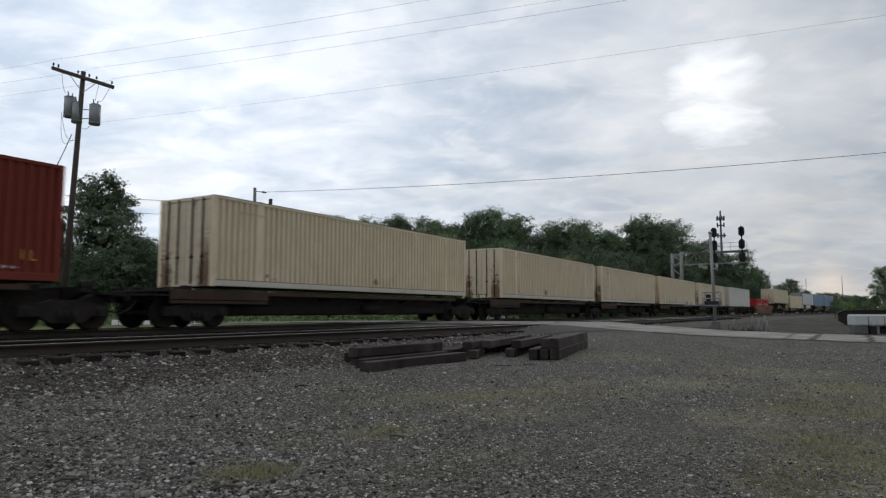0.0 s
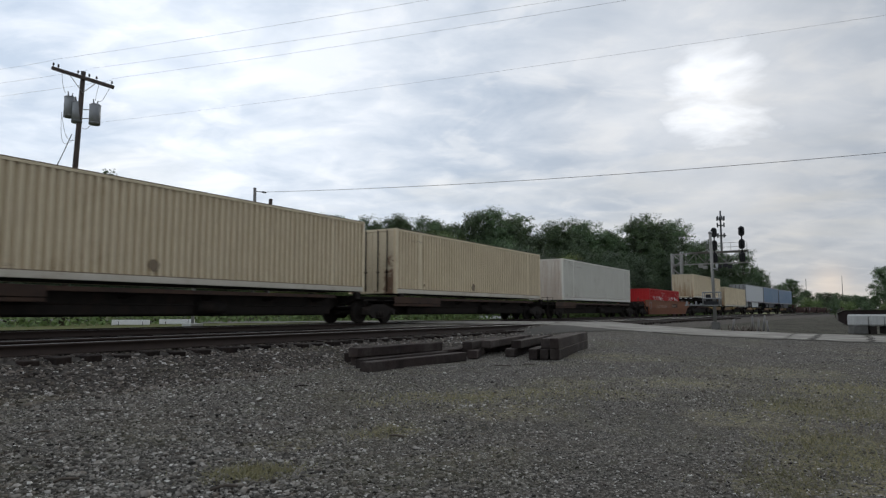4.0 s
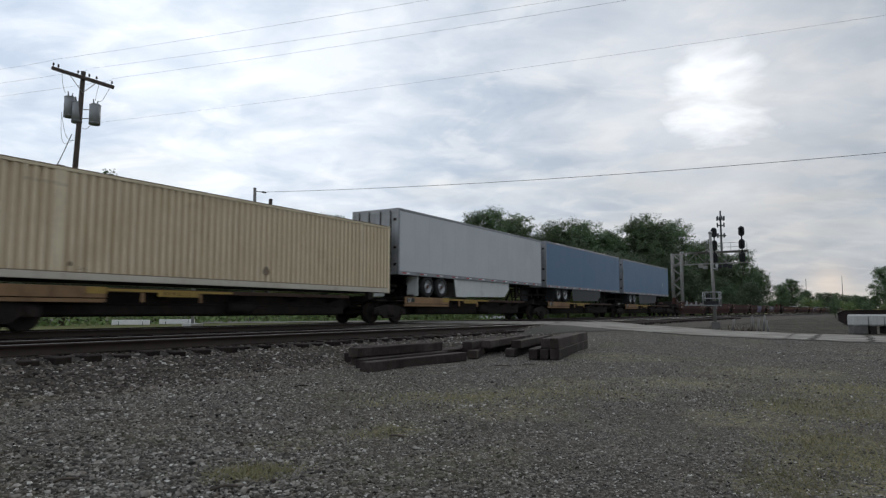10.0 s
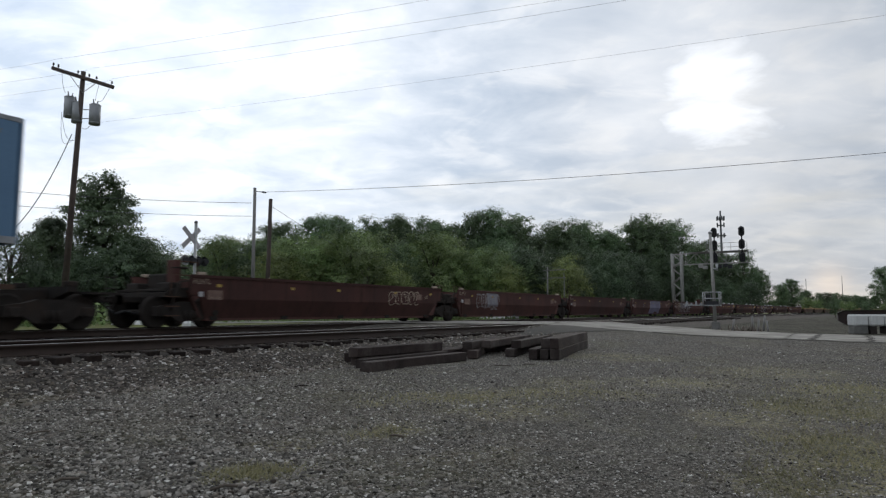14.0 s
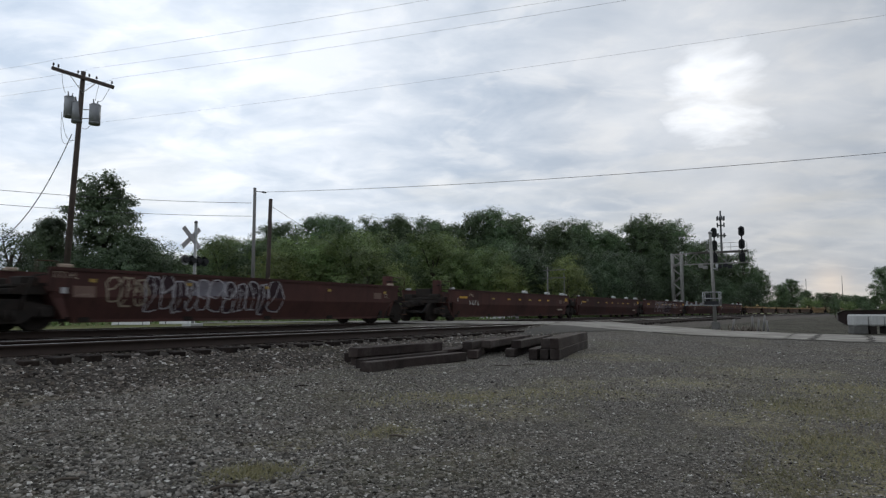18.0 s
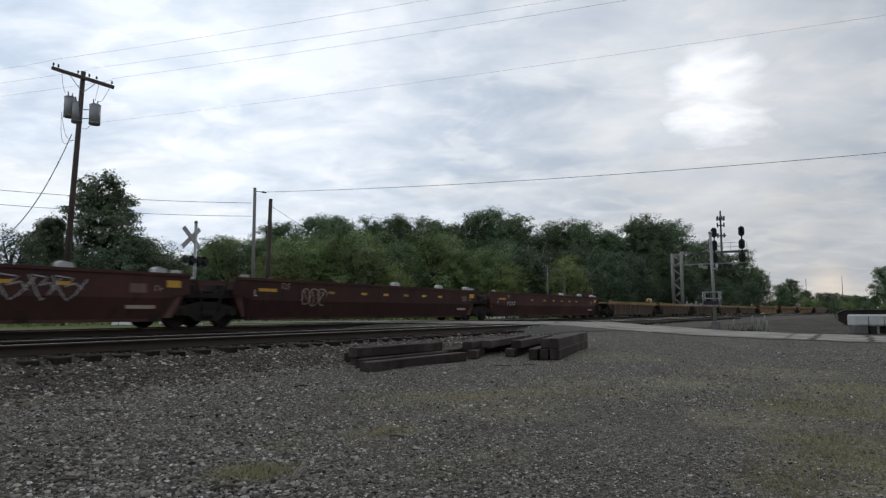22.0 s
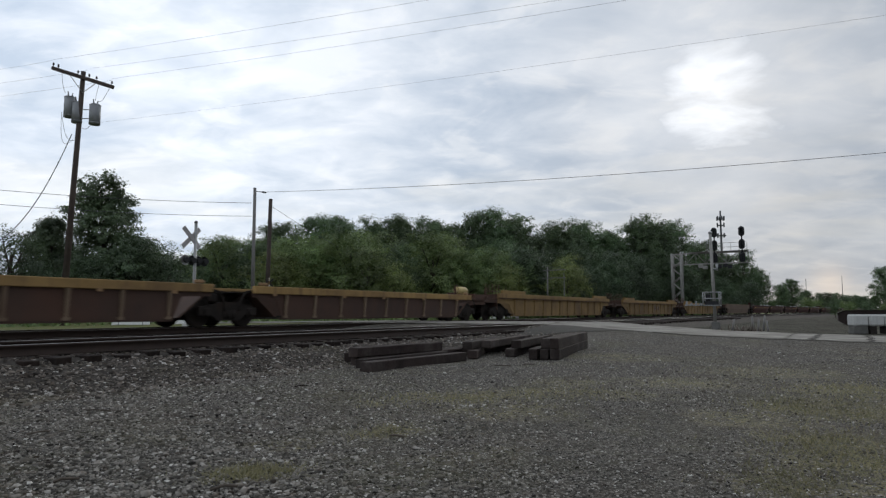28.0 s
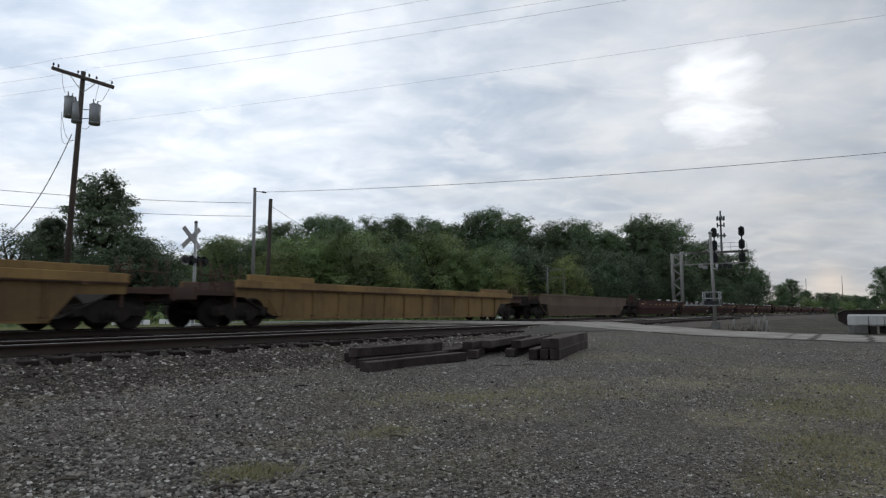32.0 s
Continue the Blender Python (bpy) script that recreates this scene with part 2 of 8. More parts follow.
    # weedy dirt past the road, darkened in place of shade among its stones
    past = g.ramp(sep.outputs[0], 32.5, 35.0)
    dirt = g.mix(g.ramp(g.noise(co, 0.35, 8.0, 0.75), 0.38, 0.62), (0.016, 0.018, 0.011), (0.058, 0.054, 0.041))
    col = g.mix(g.math("MULTIPLY", past, 0.95), col, dirt)
    # grass beyond the line
    far = g.ramp(sep.outputs[1], 20.3, 21.6)
    grass = g.mix(g.noise(co, 3.0, 6.0, 0.7), (0.075, 0.090, 0.032), (0.165, 0.165, 0.075))
    col = g.mix(far, col, grass)
    b = g.tree.nodes.new("ShaderNodeBsdfPrincipled")
    g.link(col, b.inputs["Base Color"])
    b.inputs["Roughness"].default_value = 0.95
    b.inputs["Specular IOR Level"].default_value = 0.08
    bn = g.tree.nodes.new("ShaderNodeBump")
    bn.inputs["Strength"].default_value, bn.inputs["Distance"].default_value = 0.9, 0.016
    h = g.math("ADD", pebble, g.math("ADD", g.math("MULTIPLY", sand, 0.45), g.math("MULTIPLY", fine, 0.3)))
    bn.invert = True
    g.link(h, bn.inputs["Height"])
    g.link(bn.outputs[0], b.inputs["Normal"])
    out = g.tree.nodes.new("ShaderNodeOutputMaterial")
    g.link(b.outputs[0], out.inputs[0])
    return m


M_GROUND = ground_material()
M_BALLAST = surf("ballast", (0.036, 0.032, 0.028), (0.088, 0.079, 0.069), 9.0, 0.95, 0, 0.9, 45, (0.035, 0.03, 0.028), 0.5, spec=0.05)
def stone_material(name, dark, mid, pale):
    """Crushed stones, each its own shade: mostly dull, a few pale or brown."""
    m = bpy.data.materials.new(name)
    m.use_nodes = True
    g = Nodes(m.node_tree)
    geo = g.tree.nodes.new("ShaderNodeNewGeometry")
    rnd = geo.outputs["Random Per Island"]
    col = g.mix(g.ramp(rnd, 0.0, 0.85), dark, mid)
    col = g.mix(g.ramp(rnd, 0.88, 0.98), col, pale)
    co = g.tree.nodes.new("ShaderNodeTexCoord").outputs["Object"]
    col = g.mix(g.ramp(g.noise(co, 9.0, 2.0), 0.5, 0.7, 0.0, 0.4), col, (0.14, 0.105, 0.08))
    col = g.mix(g.ramp(g.noise(co, 0.9, 4.0), 0.52, 0.68, 0.0, 0.3), col, (0.13, 0.12, 0.07))
    b = g.tree.nodes.new("ShaderNodeBsdfPrincipled")
    g.link(col, b.inputs["Base Color"])
    b.inputs["Roughness"].default_value = 0.9
    b.inputs["Specular IOR Level"].default_value = 0.12
    out = g.tree.nodes.new("ShaderNodeOutputMaterial")
    g.link(b.outputs[0], out.inputs[0])
    return m


M_STONE = stone_material("crushed_stone", (0.012, 0.011, 0.010), (0.262, 0.243, 0.214), (0.50, 0.48, 0.44))
M_SHOULDERSTONE = stone_material("brown_ballast_stone", (0.014, 0.012, 0.011), (0.200, 0.175, 0.152), (0.46, 0.44, 0.41))
M_TRACKSTONE = stone_material("oily_stone", (0.03, 0.026, 0.023), (0.085, 0.075, 0.066), (0.24, 0.22, 0.20))
M_TIE = surf("creosoted_timber", (0.013, 0.010, 0.009), (0.028, 0.020, 0.017), 4.0, 0.85, 0, 0.6, 30, (0.05, 0.042, 0.036), 0.3, 0.3, "object", 0.3, 0.08)
M_OLDTIE = surf("weathered_tie_timber", (0.020, 0.015, 0.014), (0.046, 0.035, 0.031), 2.2, 0.85, 0, 0.9, 26, (0.095, 0.082, 0.074), 0.45, 0.0, "object", 0.35, 0.1)
M_RAIL = surf("rusty_rail", (0.030, 0.021, 0.017), (0.052, 0.036, 0.029), 5.0, 0.75, 0.3, 0.2, 60)
M_RAILTOP = surf("worn_rail_head", (0.20, 0.19, 0.185), (0.30, 0.29, 0.28), 2.0, 0.45, 0.8, 0.05, 90)
M_ROAD = surf("old_concrete_road", (0.135, 0.127, 0.112), (0.315, 0.302, 0.27), 1.1, 0.95, 0, 0.4, 22, (0.082, 0.074, 0.06), 0.6, spec=0.08)
M_SHOULDER = surf("road_shoulder", (0.10, 0.098, 0.09), (0.17, 0.165, 0.155), 3.0, 0.95, 0, 0.6, 35, spec=0.1)
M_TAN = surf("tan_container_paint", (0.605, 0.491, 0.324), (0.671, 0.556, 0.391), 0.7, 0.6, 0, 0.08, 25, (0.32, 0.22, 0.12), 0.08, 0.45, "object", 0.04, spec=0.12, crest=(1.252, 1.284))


def rusty_end_material(name, blotched, c1=(0.49, 0.41, 0.28), c2=(0.58, 0.49, 0.35), most=0.88):
    """End paint: rust in blotches on the outer half of each door, or brown runs down a closed end."""
    m = bpy.data.materials.new(name)
    m.use_nodes = True
    g = Nodes(m.node_tree)
    co = g.tree.nodes.new("ShaderNodeTexCoord").outputs["Object"]
    sep = g.tree.nodes.new("ShaderNodeSeparateXYZ")
    g.link(co, sep.inputs[0])
    off = g.tree.nodes.new("ShaderNodeVectorMath")
    off.operation = "ADD"
    g.link(co, off.inputs[0])
    g.link(g.math("MULTIPLY", g.tree.nodes.new("ShaderNodeObjectInfo").outputs["Random"], 23.0), off.inputs[1])
    vec = off.outputs[0]
    col = g.mix(g.noise(vec, 1.5, 5.0), c1, c2)
    runs = g.noise(g.stretch(vec, 4.0, 4.0, 0.35), 1.0, 5.0, 0.62)
    spread = g.noise(vec, 3.2, 5.0, 0.65)
    if blotched:
        out_ = g.math("ABSOLUTE", sep.outputs[1])
        lane = g.math("MULTIPLY", g.ramp(out_, 0.50, 0.80), g.ramp(out_, 1.10, 1.30, 1.0, 0.45))
        tall = g.ramp(sep.outputs[2], 1.5, 3.35, 0.30, -0.02)
        rust = g.ramp(g.math("ADD", g.math("ADD", g.math("MULTIPLY", runs, 0.22), g.math("MULTIPLY", spread, 0.78)), g.math("MULTIPLY", lane, tall)), 0.58, 0.70)
        streaks = g.ramp(g.noise(g.stretch(vec, 2.0, 2.0, 11.0), 1.0, 3.0, 0.6), 0.50, 0.60, 0.0, 0.8)
        rust = g.math("MAXIMUM", rust, g.math("MULTIPLY", g.math("MULTIPLY", streaks, lane), g.ramp(sep.outputs[2], 2.2, 3.4, 1.0, 0.0)))
        tint = g.mix(spread, (0.045, 0.020, 0.013), (0.20, 0.085, 0.040))
    else:
        reach = g.ramp(sep.outputs[2], 1.3, 4.4, 0.20, -0.04)
        rust = g.ramp(g.math("ADD", g.math("ADD", g.math("MULTIPLY", runs, 0.75), g.math("MULTIPLY", spread, 0.25)), reach), 0.46, 0.70)
        tint = g.mix(spread, (0.15, 0.065, 0.025), (0.34, 0.18, 0.07))
    col = g.mix(g.math("MULTIPLY", rust, most), col, tint)
    b = g.tree.nodes.new("ShaderNodeBsdfPrincipled")
    g.link(col, b.inputs["Base Color"])
    b.inputs["Roughness"].default_value = 0.7
    out = g.tree.nodes.new("ShaderNodeOutputMaterial")
    g.link(b.outputs[0], out.inputs[0])
    return m


M_TANRUST = rusty_end_material("rusty_tan_doors", True)
M_TANSTAIN = rusty_end_material("brown_stained_tan_end", False)
M_WHITESTAIN = rusty_end_material("brown_stained_white_end", False, (0.54, 0.49, 0.42), (0.63, 0.58, 0.50), 0.38)
# Bottom rails of the tan containers: paler than their panels
M_PALERAIL = surf("pale_rail_paint", (0.58, 0.525, 0.43), (0.65, 0.60, 0.51), 1.0, 0.7, 0, 0.08, 25, (0.30, 0.22, 0.14), 0.15, 0.3, spec=0.12)
M_STAINSHADE = surf("brown_grime_and_shade", (0.22, 0.165, 0.11), (0.30, 0.235, 0.165), 6.0, 0.8, 0, 0.1, 30)
M_TARSHADE = surf("tar_and_edge_shade", (0.03, 0.029, 0.026), (0.055, 0.052, 0.046), 6.0, 0.9, 0, 0.3, 30, spec=0.1)
M_WHITE = surf("white_container_paint", (0.65, 0.63, 0.55), (0.73, 0.71, 0.63), 0.8, 0.5, 0, 0.06, 25, (0.42, 0.38, 0.31), 0.12, 0.25, spec=0.15)
M_WHITEBOX = surf("white_trailer_skin", (0.53, 0.55, 0.555), (0.60, 0.62, 0.625), 0.5, 0.4, 0, 0.03, 30, (0.46, 0.47, 0.47), 0.0, 0.2, spec=0.15)
M_BLUE = surf("blue_trailer_skin", (0.108, 0.190, 0.295), (0.128, 0.222, 0.335), 0.5, 0.42, 0, 0.03, 30, (0.07, 0.13, 0.22), 0.12, 0.25, spec=0.15)
M_RED = surf("red_container_paint", (0.42, 0.022, 0.024), (0.50, 0.035, 0.034), 0.7, 0.5, 0, 0.06, 25, (0.22, 0.02, 0.02), 0.12, 0.25, spec=0.15)
M_DULLRED = surf("brown_red_container_paint", (0.175, 0.032, 0.02), (0.215, 0.043, 0.027), 0.7, 0.6, 0, 0.08, 25, (0.12, 0.03, 0.02), 0.15, 0.3, spec=0.15)
M_ALU = surf("dull_aluminium", (0.24, 0.25, 0.26), (0.34, 0.35, 0.36), 2.0, 0.5, 0.3, 0.05, 40, (0.10, 0.10, 0.10), 0.35, 0.6)
M_BROWN = surf("brown_wagon_paint", (0.060, 0.029, 0.025), (0.093, 0.043, 0.036), 0.8, 0.8, 0, 0.2, 30, (0.030, 0.019, 0.016), 0.5, 0.7, "object", 0.18, 0.15)
M_FADEDBROWN = surf("faded_brown_wagon_paint", (0.19, 0.072, 0.032), (0.25, 0.10, 0.05), 0.8, 0.75, 0, 0.2, 30, (0.10, 0.045, 0.03), 0.3, 0.5)
M_YELLOW = surf("faded_yellow_wagon_paint", (0.255, 0.158, 0.056), (0.335, 0.215, 0.082), 0.9, 0.75, 0, 0.15, 30, (0.09, 0.052, 0.034), 0.62, 0.7, "object", 0.15)
M_YELLOWRUST = surf("rusted_yellow_web", (0.052, 0.032, 0.025), (0.088, 0.052, 0.038), 0.9, 0.8, 0, 0.2, 30, (0.085, 0.042, 0.028), 0.4, 0.5)
M_DARK = surf("grimy_steel", (0.019, 0.016, 0.014), (0.036, 0.030, 0.026), 3.0, 0.9, 0.0, 0.3, 30, (0.04, 0.027, 0.02), 0.3, spec=0.15)
M_BLACK = surf("black_plastic", (0.015, 0.015, 0.016), (0.03, 0.03, 0.032), 2.0, 0.6, 0, 0.1, 30)
M_SKIRT = surf("grey_skirt", (0.045, 0.047, 0.05), (0.06, 0.062, 0.066), 1.0, 0.55, 0, 0.05, 30)
M_BINRUST = surf("bin_rust", (0.018, 0.013, 0.012), (0.030, 0.020, 0.017), 1.5, 0.85, 0, 0.2, 30, (0.03, 0.02, 0.017), 0.4, 0.5)
M_WSKIRT = surf("white_skirt", (0.58, 0.60, 0.58), (0.66, 0.68, 0.66), 1.0, 0.5, 0, 0.05, 30, (0.3, 0.3, 0.28), 0.15, 0.3)
M_RUBBER = surf("tyre_rubber", (0.02, 0.02, 0.02), (0.035, 0.034, 0.033), 5.0, 0.85, 0, 0.3, 50)
M_RIM = surf("steel_rim", (0.33, 0.34, 0.35), (0.46, 0.47, 0.48), 4.0, 0.35, 0.5, 0.05, 50, (0.2, 0.18, 0.16), 0.2)
M_LETTER = surf("faded_white_lettering", (0.62, 0.60, 0.56), (0.72, 0.70, 0.66), 4.0, 0.7, 0, 0.05, 30, (0.35, 0.25, 0.2), 0.25)
M_GHOST = surf("weathered_lettering", (0.33, 0.26, 0.20), (0.40, 0.32, 0.25), 4.0, 0.8, 0, 0.05, 30)
M_INK = surf("dark_lettering", (0.03, 0.03, 0.03), (0.05, 0.045, 0.04), 4.0, 0.7, 0, 0.05, 30)
M_SPRAY = surf("pale_spray_paint", (0.27, 0.26, 0.26), (0.36, 0.35, 0.35), 3.0, 0.7, 0, 0.05, 30)
M_SPRAYBLUE = surf("violet_spray_paint", (0.115, 0.105, 0.165), (0.20, 0.19, 0.265), 1.2, 0.7, 0, 0.05, 30, (0.08, 0.07, 0.11), 0.3, 0.5)
M_SPRAYDIM = surf("dusty_grey_spray_paint", (0.16, 0.15, 0.175), (0.22, 0.21, 0.235), 2.0, 0.7, 0, 0.05, 30, (0.08, 0.06, 0.06), 0.4, 0.5)
M_SPRAYDARK = surf("dark_plum_spray_paint", (0.034, 0.021, 0.024), (0.056, 0.036, 0.041), 2.0, 0.8, 0, 0.05, 30, spec=0.08)
M_SPRAYTAN = surf("tan_spray_paint", (0.28, 0.23, 0.17), (0.36, 0.30, 0.22), 3.0, 0.7, 0, 0.05, 30)
M_SPRAYWHITE = surf("white_spray_paint", (0.36, 0.34, 0.35), (0.46, 0.44, 0.45), 3.0, 0.7, 0, 0.05, 30)
M_PLATE = surf("yellow_plate", (0.50, 0.27, 0.035), (0.60, 0.34, 0.05), 3.0, 0.6, 0, 0.05, 30)
M_REDTAPE = surf("red_reflector", (0.40, 0.03, 0.03), (0.48, 0.05, 0.05), 3.0, 0.4, 0, 0.0, 30)
M_WHITETAPE = surf("white_reflector", (0.70, 0.70, 0.72), (0.8, 0.8, 0.82), 3.0, 0.4, 0, 0.0, 30)
M_WOOD = surf("weathered_pole_wood", (0.05, 0.038, 0.034), (0.085, 0.066, 0.056), 2.0, 0.9, 0, 0.4, 30, (0.12, 0.10, 0.09), 0.2, 0.4)
M_BARRIER = surf("white_barrier_paint", (0.80, 0.80, 0.80), (0.86, 0.86, 0.86), 3.0, 0.5, 0, 0.0, 30)
M_GREYWOOD = surf("grey_pole_wood", (0.16, 0.155, 0.15), (0.22, 0.21, 0.20), 2.0, 0.9, 0, 0.3, 30)
M_CAN = surf("grey_transformer_paint", (0.23, 0.24, 0.25), (0.29, 0.30, 0.31), 2.0, 0.5, 0.1, 0.05, 30, (0.14, 0.12, 0.1), 0.2, 0.2)
M_DULLSTEEL = surf("weathered_bridge_steel", (0.235, 0.228, 0.21), (0.32, 0.31, 0.29), 1.5, 0.7, 0.15, 0.05, 40, (0.12, 0.10, 0.085), 0.3, 0.4)
M_FARSTEEL = surf("dark_tower_steel", (0.075, 0.078, 0.082), (0.11, 0.114, 0.118), 1.0, 0.7, 0.1, 0.05, 20)
M_GALV = surf("galvanised_steel", (0.27, 0.275, 0.27), (0.36, 0.365, 0.36), 3.0, 0.5, 0.5, 0.05, 40)
M_SIGNAL = surf("signal_black", (0.012, 0.012, 0.013), (0.022, 0.022, 0.024), 2.0, 0.6, 0, 0.05, 30)
M_WIRE = surf("cable", (0.07, 0.07, 0.075), (0.10, 0.10, 0.105), 2.0, 0.6, 0.2, 0.0, 30)
M_SIGNWHITE = surf("weathered_sign_white", (0.38, 0.37, 0.37), (0.46, 0.45, 0.45), 2.0, 0.6, 0, 0.05, 30, (0.2, 0.18, 0.17), 0.25, 0.3)
M_CONCRETE = surf("pale_concrete", (0.42, 0.42, 0.40), (0.52, 0.52, 0.50), 2.0, 0.85, 0, 0.2, 30, (0.25, 0.24, 0.22), 0.25, 0.4)
M_BARK = surf("bark", (0.045, 0.036, 0.03), (0.075, 0.062, 0.05), 4.0, 0.9, 0, 0.5, 20)
M_LEAF = leaf_material("dark_leaves", (0.051, 0.087, 0.038), (0.100, 0.151, 0.060))
M_LEAF4 = leaf_material("deep_green_leaves", (0.042, 0.072, 0.035), (0.084, 0.126, 0.056))
M_LEAF5 = leaf_material("grey_green_leaves", (0.064, 0.098, 0.050), (0.118, 0.168, 0.082))
M_LEAF2 = leaf_material("bright_leaves", (0.095, 0.148, 0.044), (0.172, 0.235, 0.078))
M_LEAF3 = leaf_material("yellow_green_leaves", (0.115, 0.155, 0.040), (0.205, 0.25, 0.072))
M_WEED = leaf_material("dry_weeds", (0.19, 0.19, 0.085), (0.33, 0.305, 0.16))
M_STICK = surf("dead_wood", (0.07, 0.056, 0.045), (0.15, 0.125, 0.10), 5.0, 0.9, 0, 0.3, 30, per="island", vary=0.4)


# ---- mesh helpers ----
def box(bm, x0, x1, y0, y1, z0, z1, bev=0.0):
    vs = [bm.verts.new((x, y, z)) for x in (x0, x1) for y in (y0, y1) for z in (z0, z1)]
    fs = [bm.faces.new([vs[i] for i in q]) for q in ((0, 1, 3, 2), (4, 6, 7, 5), (0, 4, 5, 1), (2, 3, 7, 6), (0, 2, 6, 4), (1, 5, 7, 3))]
    if bev:
        es = {e for f in fs for e in f.edges}
        bmesh.ops.bevel(bm, geom=list(es), offset=bev, segments=1, affect="EDGES")
    return bm


def prism(bm, poly, y0, y1, axis="y"):
    """A closed outline in x and z (or y and z for axis x), pushed from y0 to y1."""
    put = (lambda a, b, c: (a, c, b)) if axis == "y" else (lambda a, b, c: (c, a, b))
    lo = [bm.verts.new(put(a, b, y0)) for a, b in poly]
    hi = [bm.verts.new(put(a, b, y1)) for a, b in poly]
    n = len(poly)
    made = [bm.faces.new(lo), bm.faces.new(list(reversed(hi)))]
    for i in range(n):
        made.append(bm.faces.new((lo[i], hi[i], hi[(i + 1) % n], lo[(i + 1) % n])))
    bmesh.ops.recalc_face_normals(bm, faces=made)
    return bm


def rod(bm, a, b, r0, r1=None, seg=10, caps=True):
    """A round bar from a to b."""
    a, b = Vector(a), Vector(b)
    r1 = r0 if r1 is None else r1
    q = (b - a).to_track_quat("Z", "Y")
    rings = []
    for p, r in ((a, r0), (b, r1)):
        rings.append([bm.verts.new(p + q @ Vector((r * math.cos(2 * math.pi * i / seg), r * math.sin(2 * math.pi * i / seg), 0))) for i in range(seg)])
    for i in range(seg):
        f = bm.faces.new((rings[0][i], rings[0][(i + 1) % seg], rings[1][(i + 1) % seg], rings[1][i]))
        f.smooth = True
    if caps:
        bm.faces.new(list(reversed(rings[0])))
        bm.faces.new(rings[1])
    return bm


def tube(bm, pts, r, seg=5):
    """A bent round bar through the points, in one piece."""
    pts = [Vector(p) for p in pts]
    rings = []
    for i, p in enumerate(pts):
        q = (pts[min(i + 1, len(pts) - 1)] - pts[max(i - 1, 0)]).to_track_quat("Z", "Y")
        rings.append([bm.verts.new(p + q @ Vector((r * math.cos(2 * math.pi * k / seg), r * math.sin(2 * math.pi * k / seg), 0))) for k in range(seg)])
    for a, b in zip(rings, rings[1:]):
        for k in range(seg):
            f = bm.faces.new((a[k], a[(k + 1) % seg], b[(k + 1) % seg], b[k]))
            f.smooth = True
    bm.faces.new(list(reversed(rings[0])))
    bm.faces.new(rings[-1])
    return bm


def lathe(bm, profile, seg=20, centre=(0, 0, 0)):
    """A profile of (radius, y) turned round the y axis."""
    cx, cy, cz = centre
    rings = [[bm.verts.new((cx + r * math.cos(2 * math.pi * i / seg), cy + y, cz + r * math.sin(2 * math.pi * i / seg))) for i in range(seg)] for r, y in profile]
    for a, b in zip(rings, rings[1:]):
        for i in range(seg):
            f = bm.faces.new((a[i], a[(i + 1) % seg], b[(i + 1) % seg], b[i]))
            f.smooth = True
    return bm


def mesh_of(name, bm, material):
    me = bpy.data.meshes.new(name)
    bm.normal_update()
    bm.to_mesh(me)
    bm.free()
    me.materials.append(material)
    return me


def part(name, bm, material, parent, label=""):
    """Links a bmesh (or a mesh that is shared) as one object under a thing or a part."""
    me = bm if isinstance(bm, bpy.types.Mesh) else mesh_of(name, bm, material)
    ob = new(name, me)
    ob.parent = parent
    return tagged(ob, label)


def thing(name, label, category, group="", kind="", m=None):
    ob = new(name)
    ob.empty_display_size = 0.3
    if m is not None:
        ob.matrix_world = m
    return tagged(ob, label, category, group, kind)


def solid(name, bm, material, label, category="", group="", kind="", m=None):
    """A thing that is one mesh."""
    ob = new(name, mesh_of(name, bm, material))
    if m is not None:
        ob.matrix_world = m
    return tagged(ob, label, category, group, kind)


def raw_mesh(name, verts, faces, material, per=4):
    """A large mesh from arrays: verts (n, 3) and faces (m, per)."""
    me = bpy.data.meshes.new(name)
    verts, faces = np.asarray(verts, np.float32), np.asarray(faces, np.int32)
    me.vertices.add(len(verts))
    me.vertices.foreach_set("co", verts.ravel())
    me.loops.add(faces.size)
    me.loops.foreach_set("vertex_index", faces.ravel())
    me.polygons.add(len(faces))
    me.polygons.foreach_set("loop_start", np.arange(0, faces.size, per, dtype=np.int32))
    me.update(calc_edges=True)
    me.materials.append(material)
    return me


B = bmesh.new
rng = np.random.default_rng(7)


# ---- ground ----
def road_rise(x, y):
    """How far the ground by the crossing is raised towards the road, and the road's height there."""
    z = np.interp(y, [-70, -12, 0, 4, 7.5, 9.3, 21, 30, 90], [-0.53, -0.52, -0.46, -0.36, -0.16, -0.03, -0.03, -0.15, -0.16])
    edge0, edge1 = 24.9 - 0.03 * y, 31.9 - 0.03 * y
    off = np.maximum(np.maximum(edge0 - x, x - edge1), 0.0)
    k = np.clip(1.0 - off / 6.0, 0.0, 1.0)
    return k * k * (3 - 2 * k), z


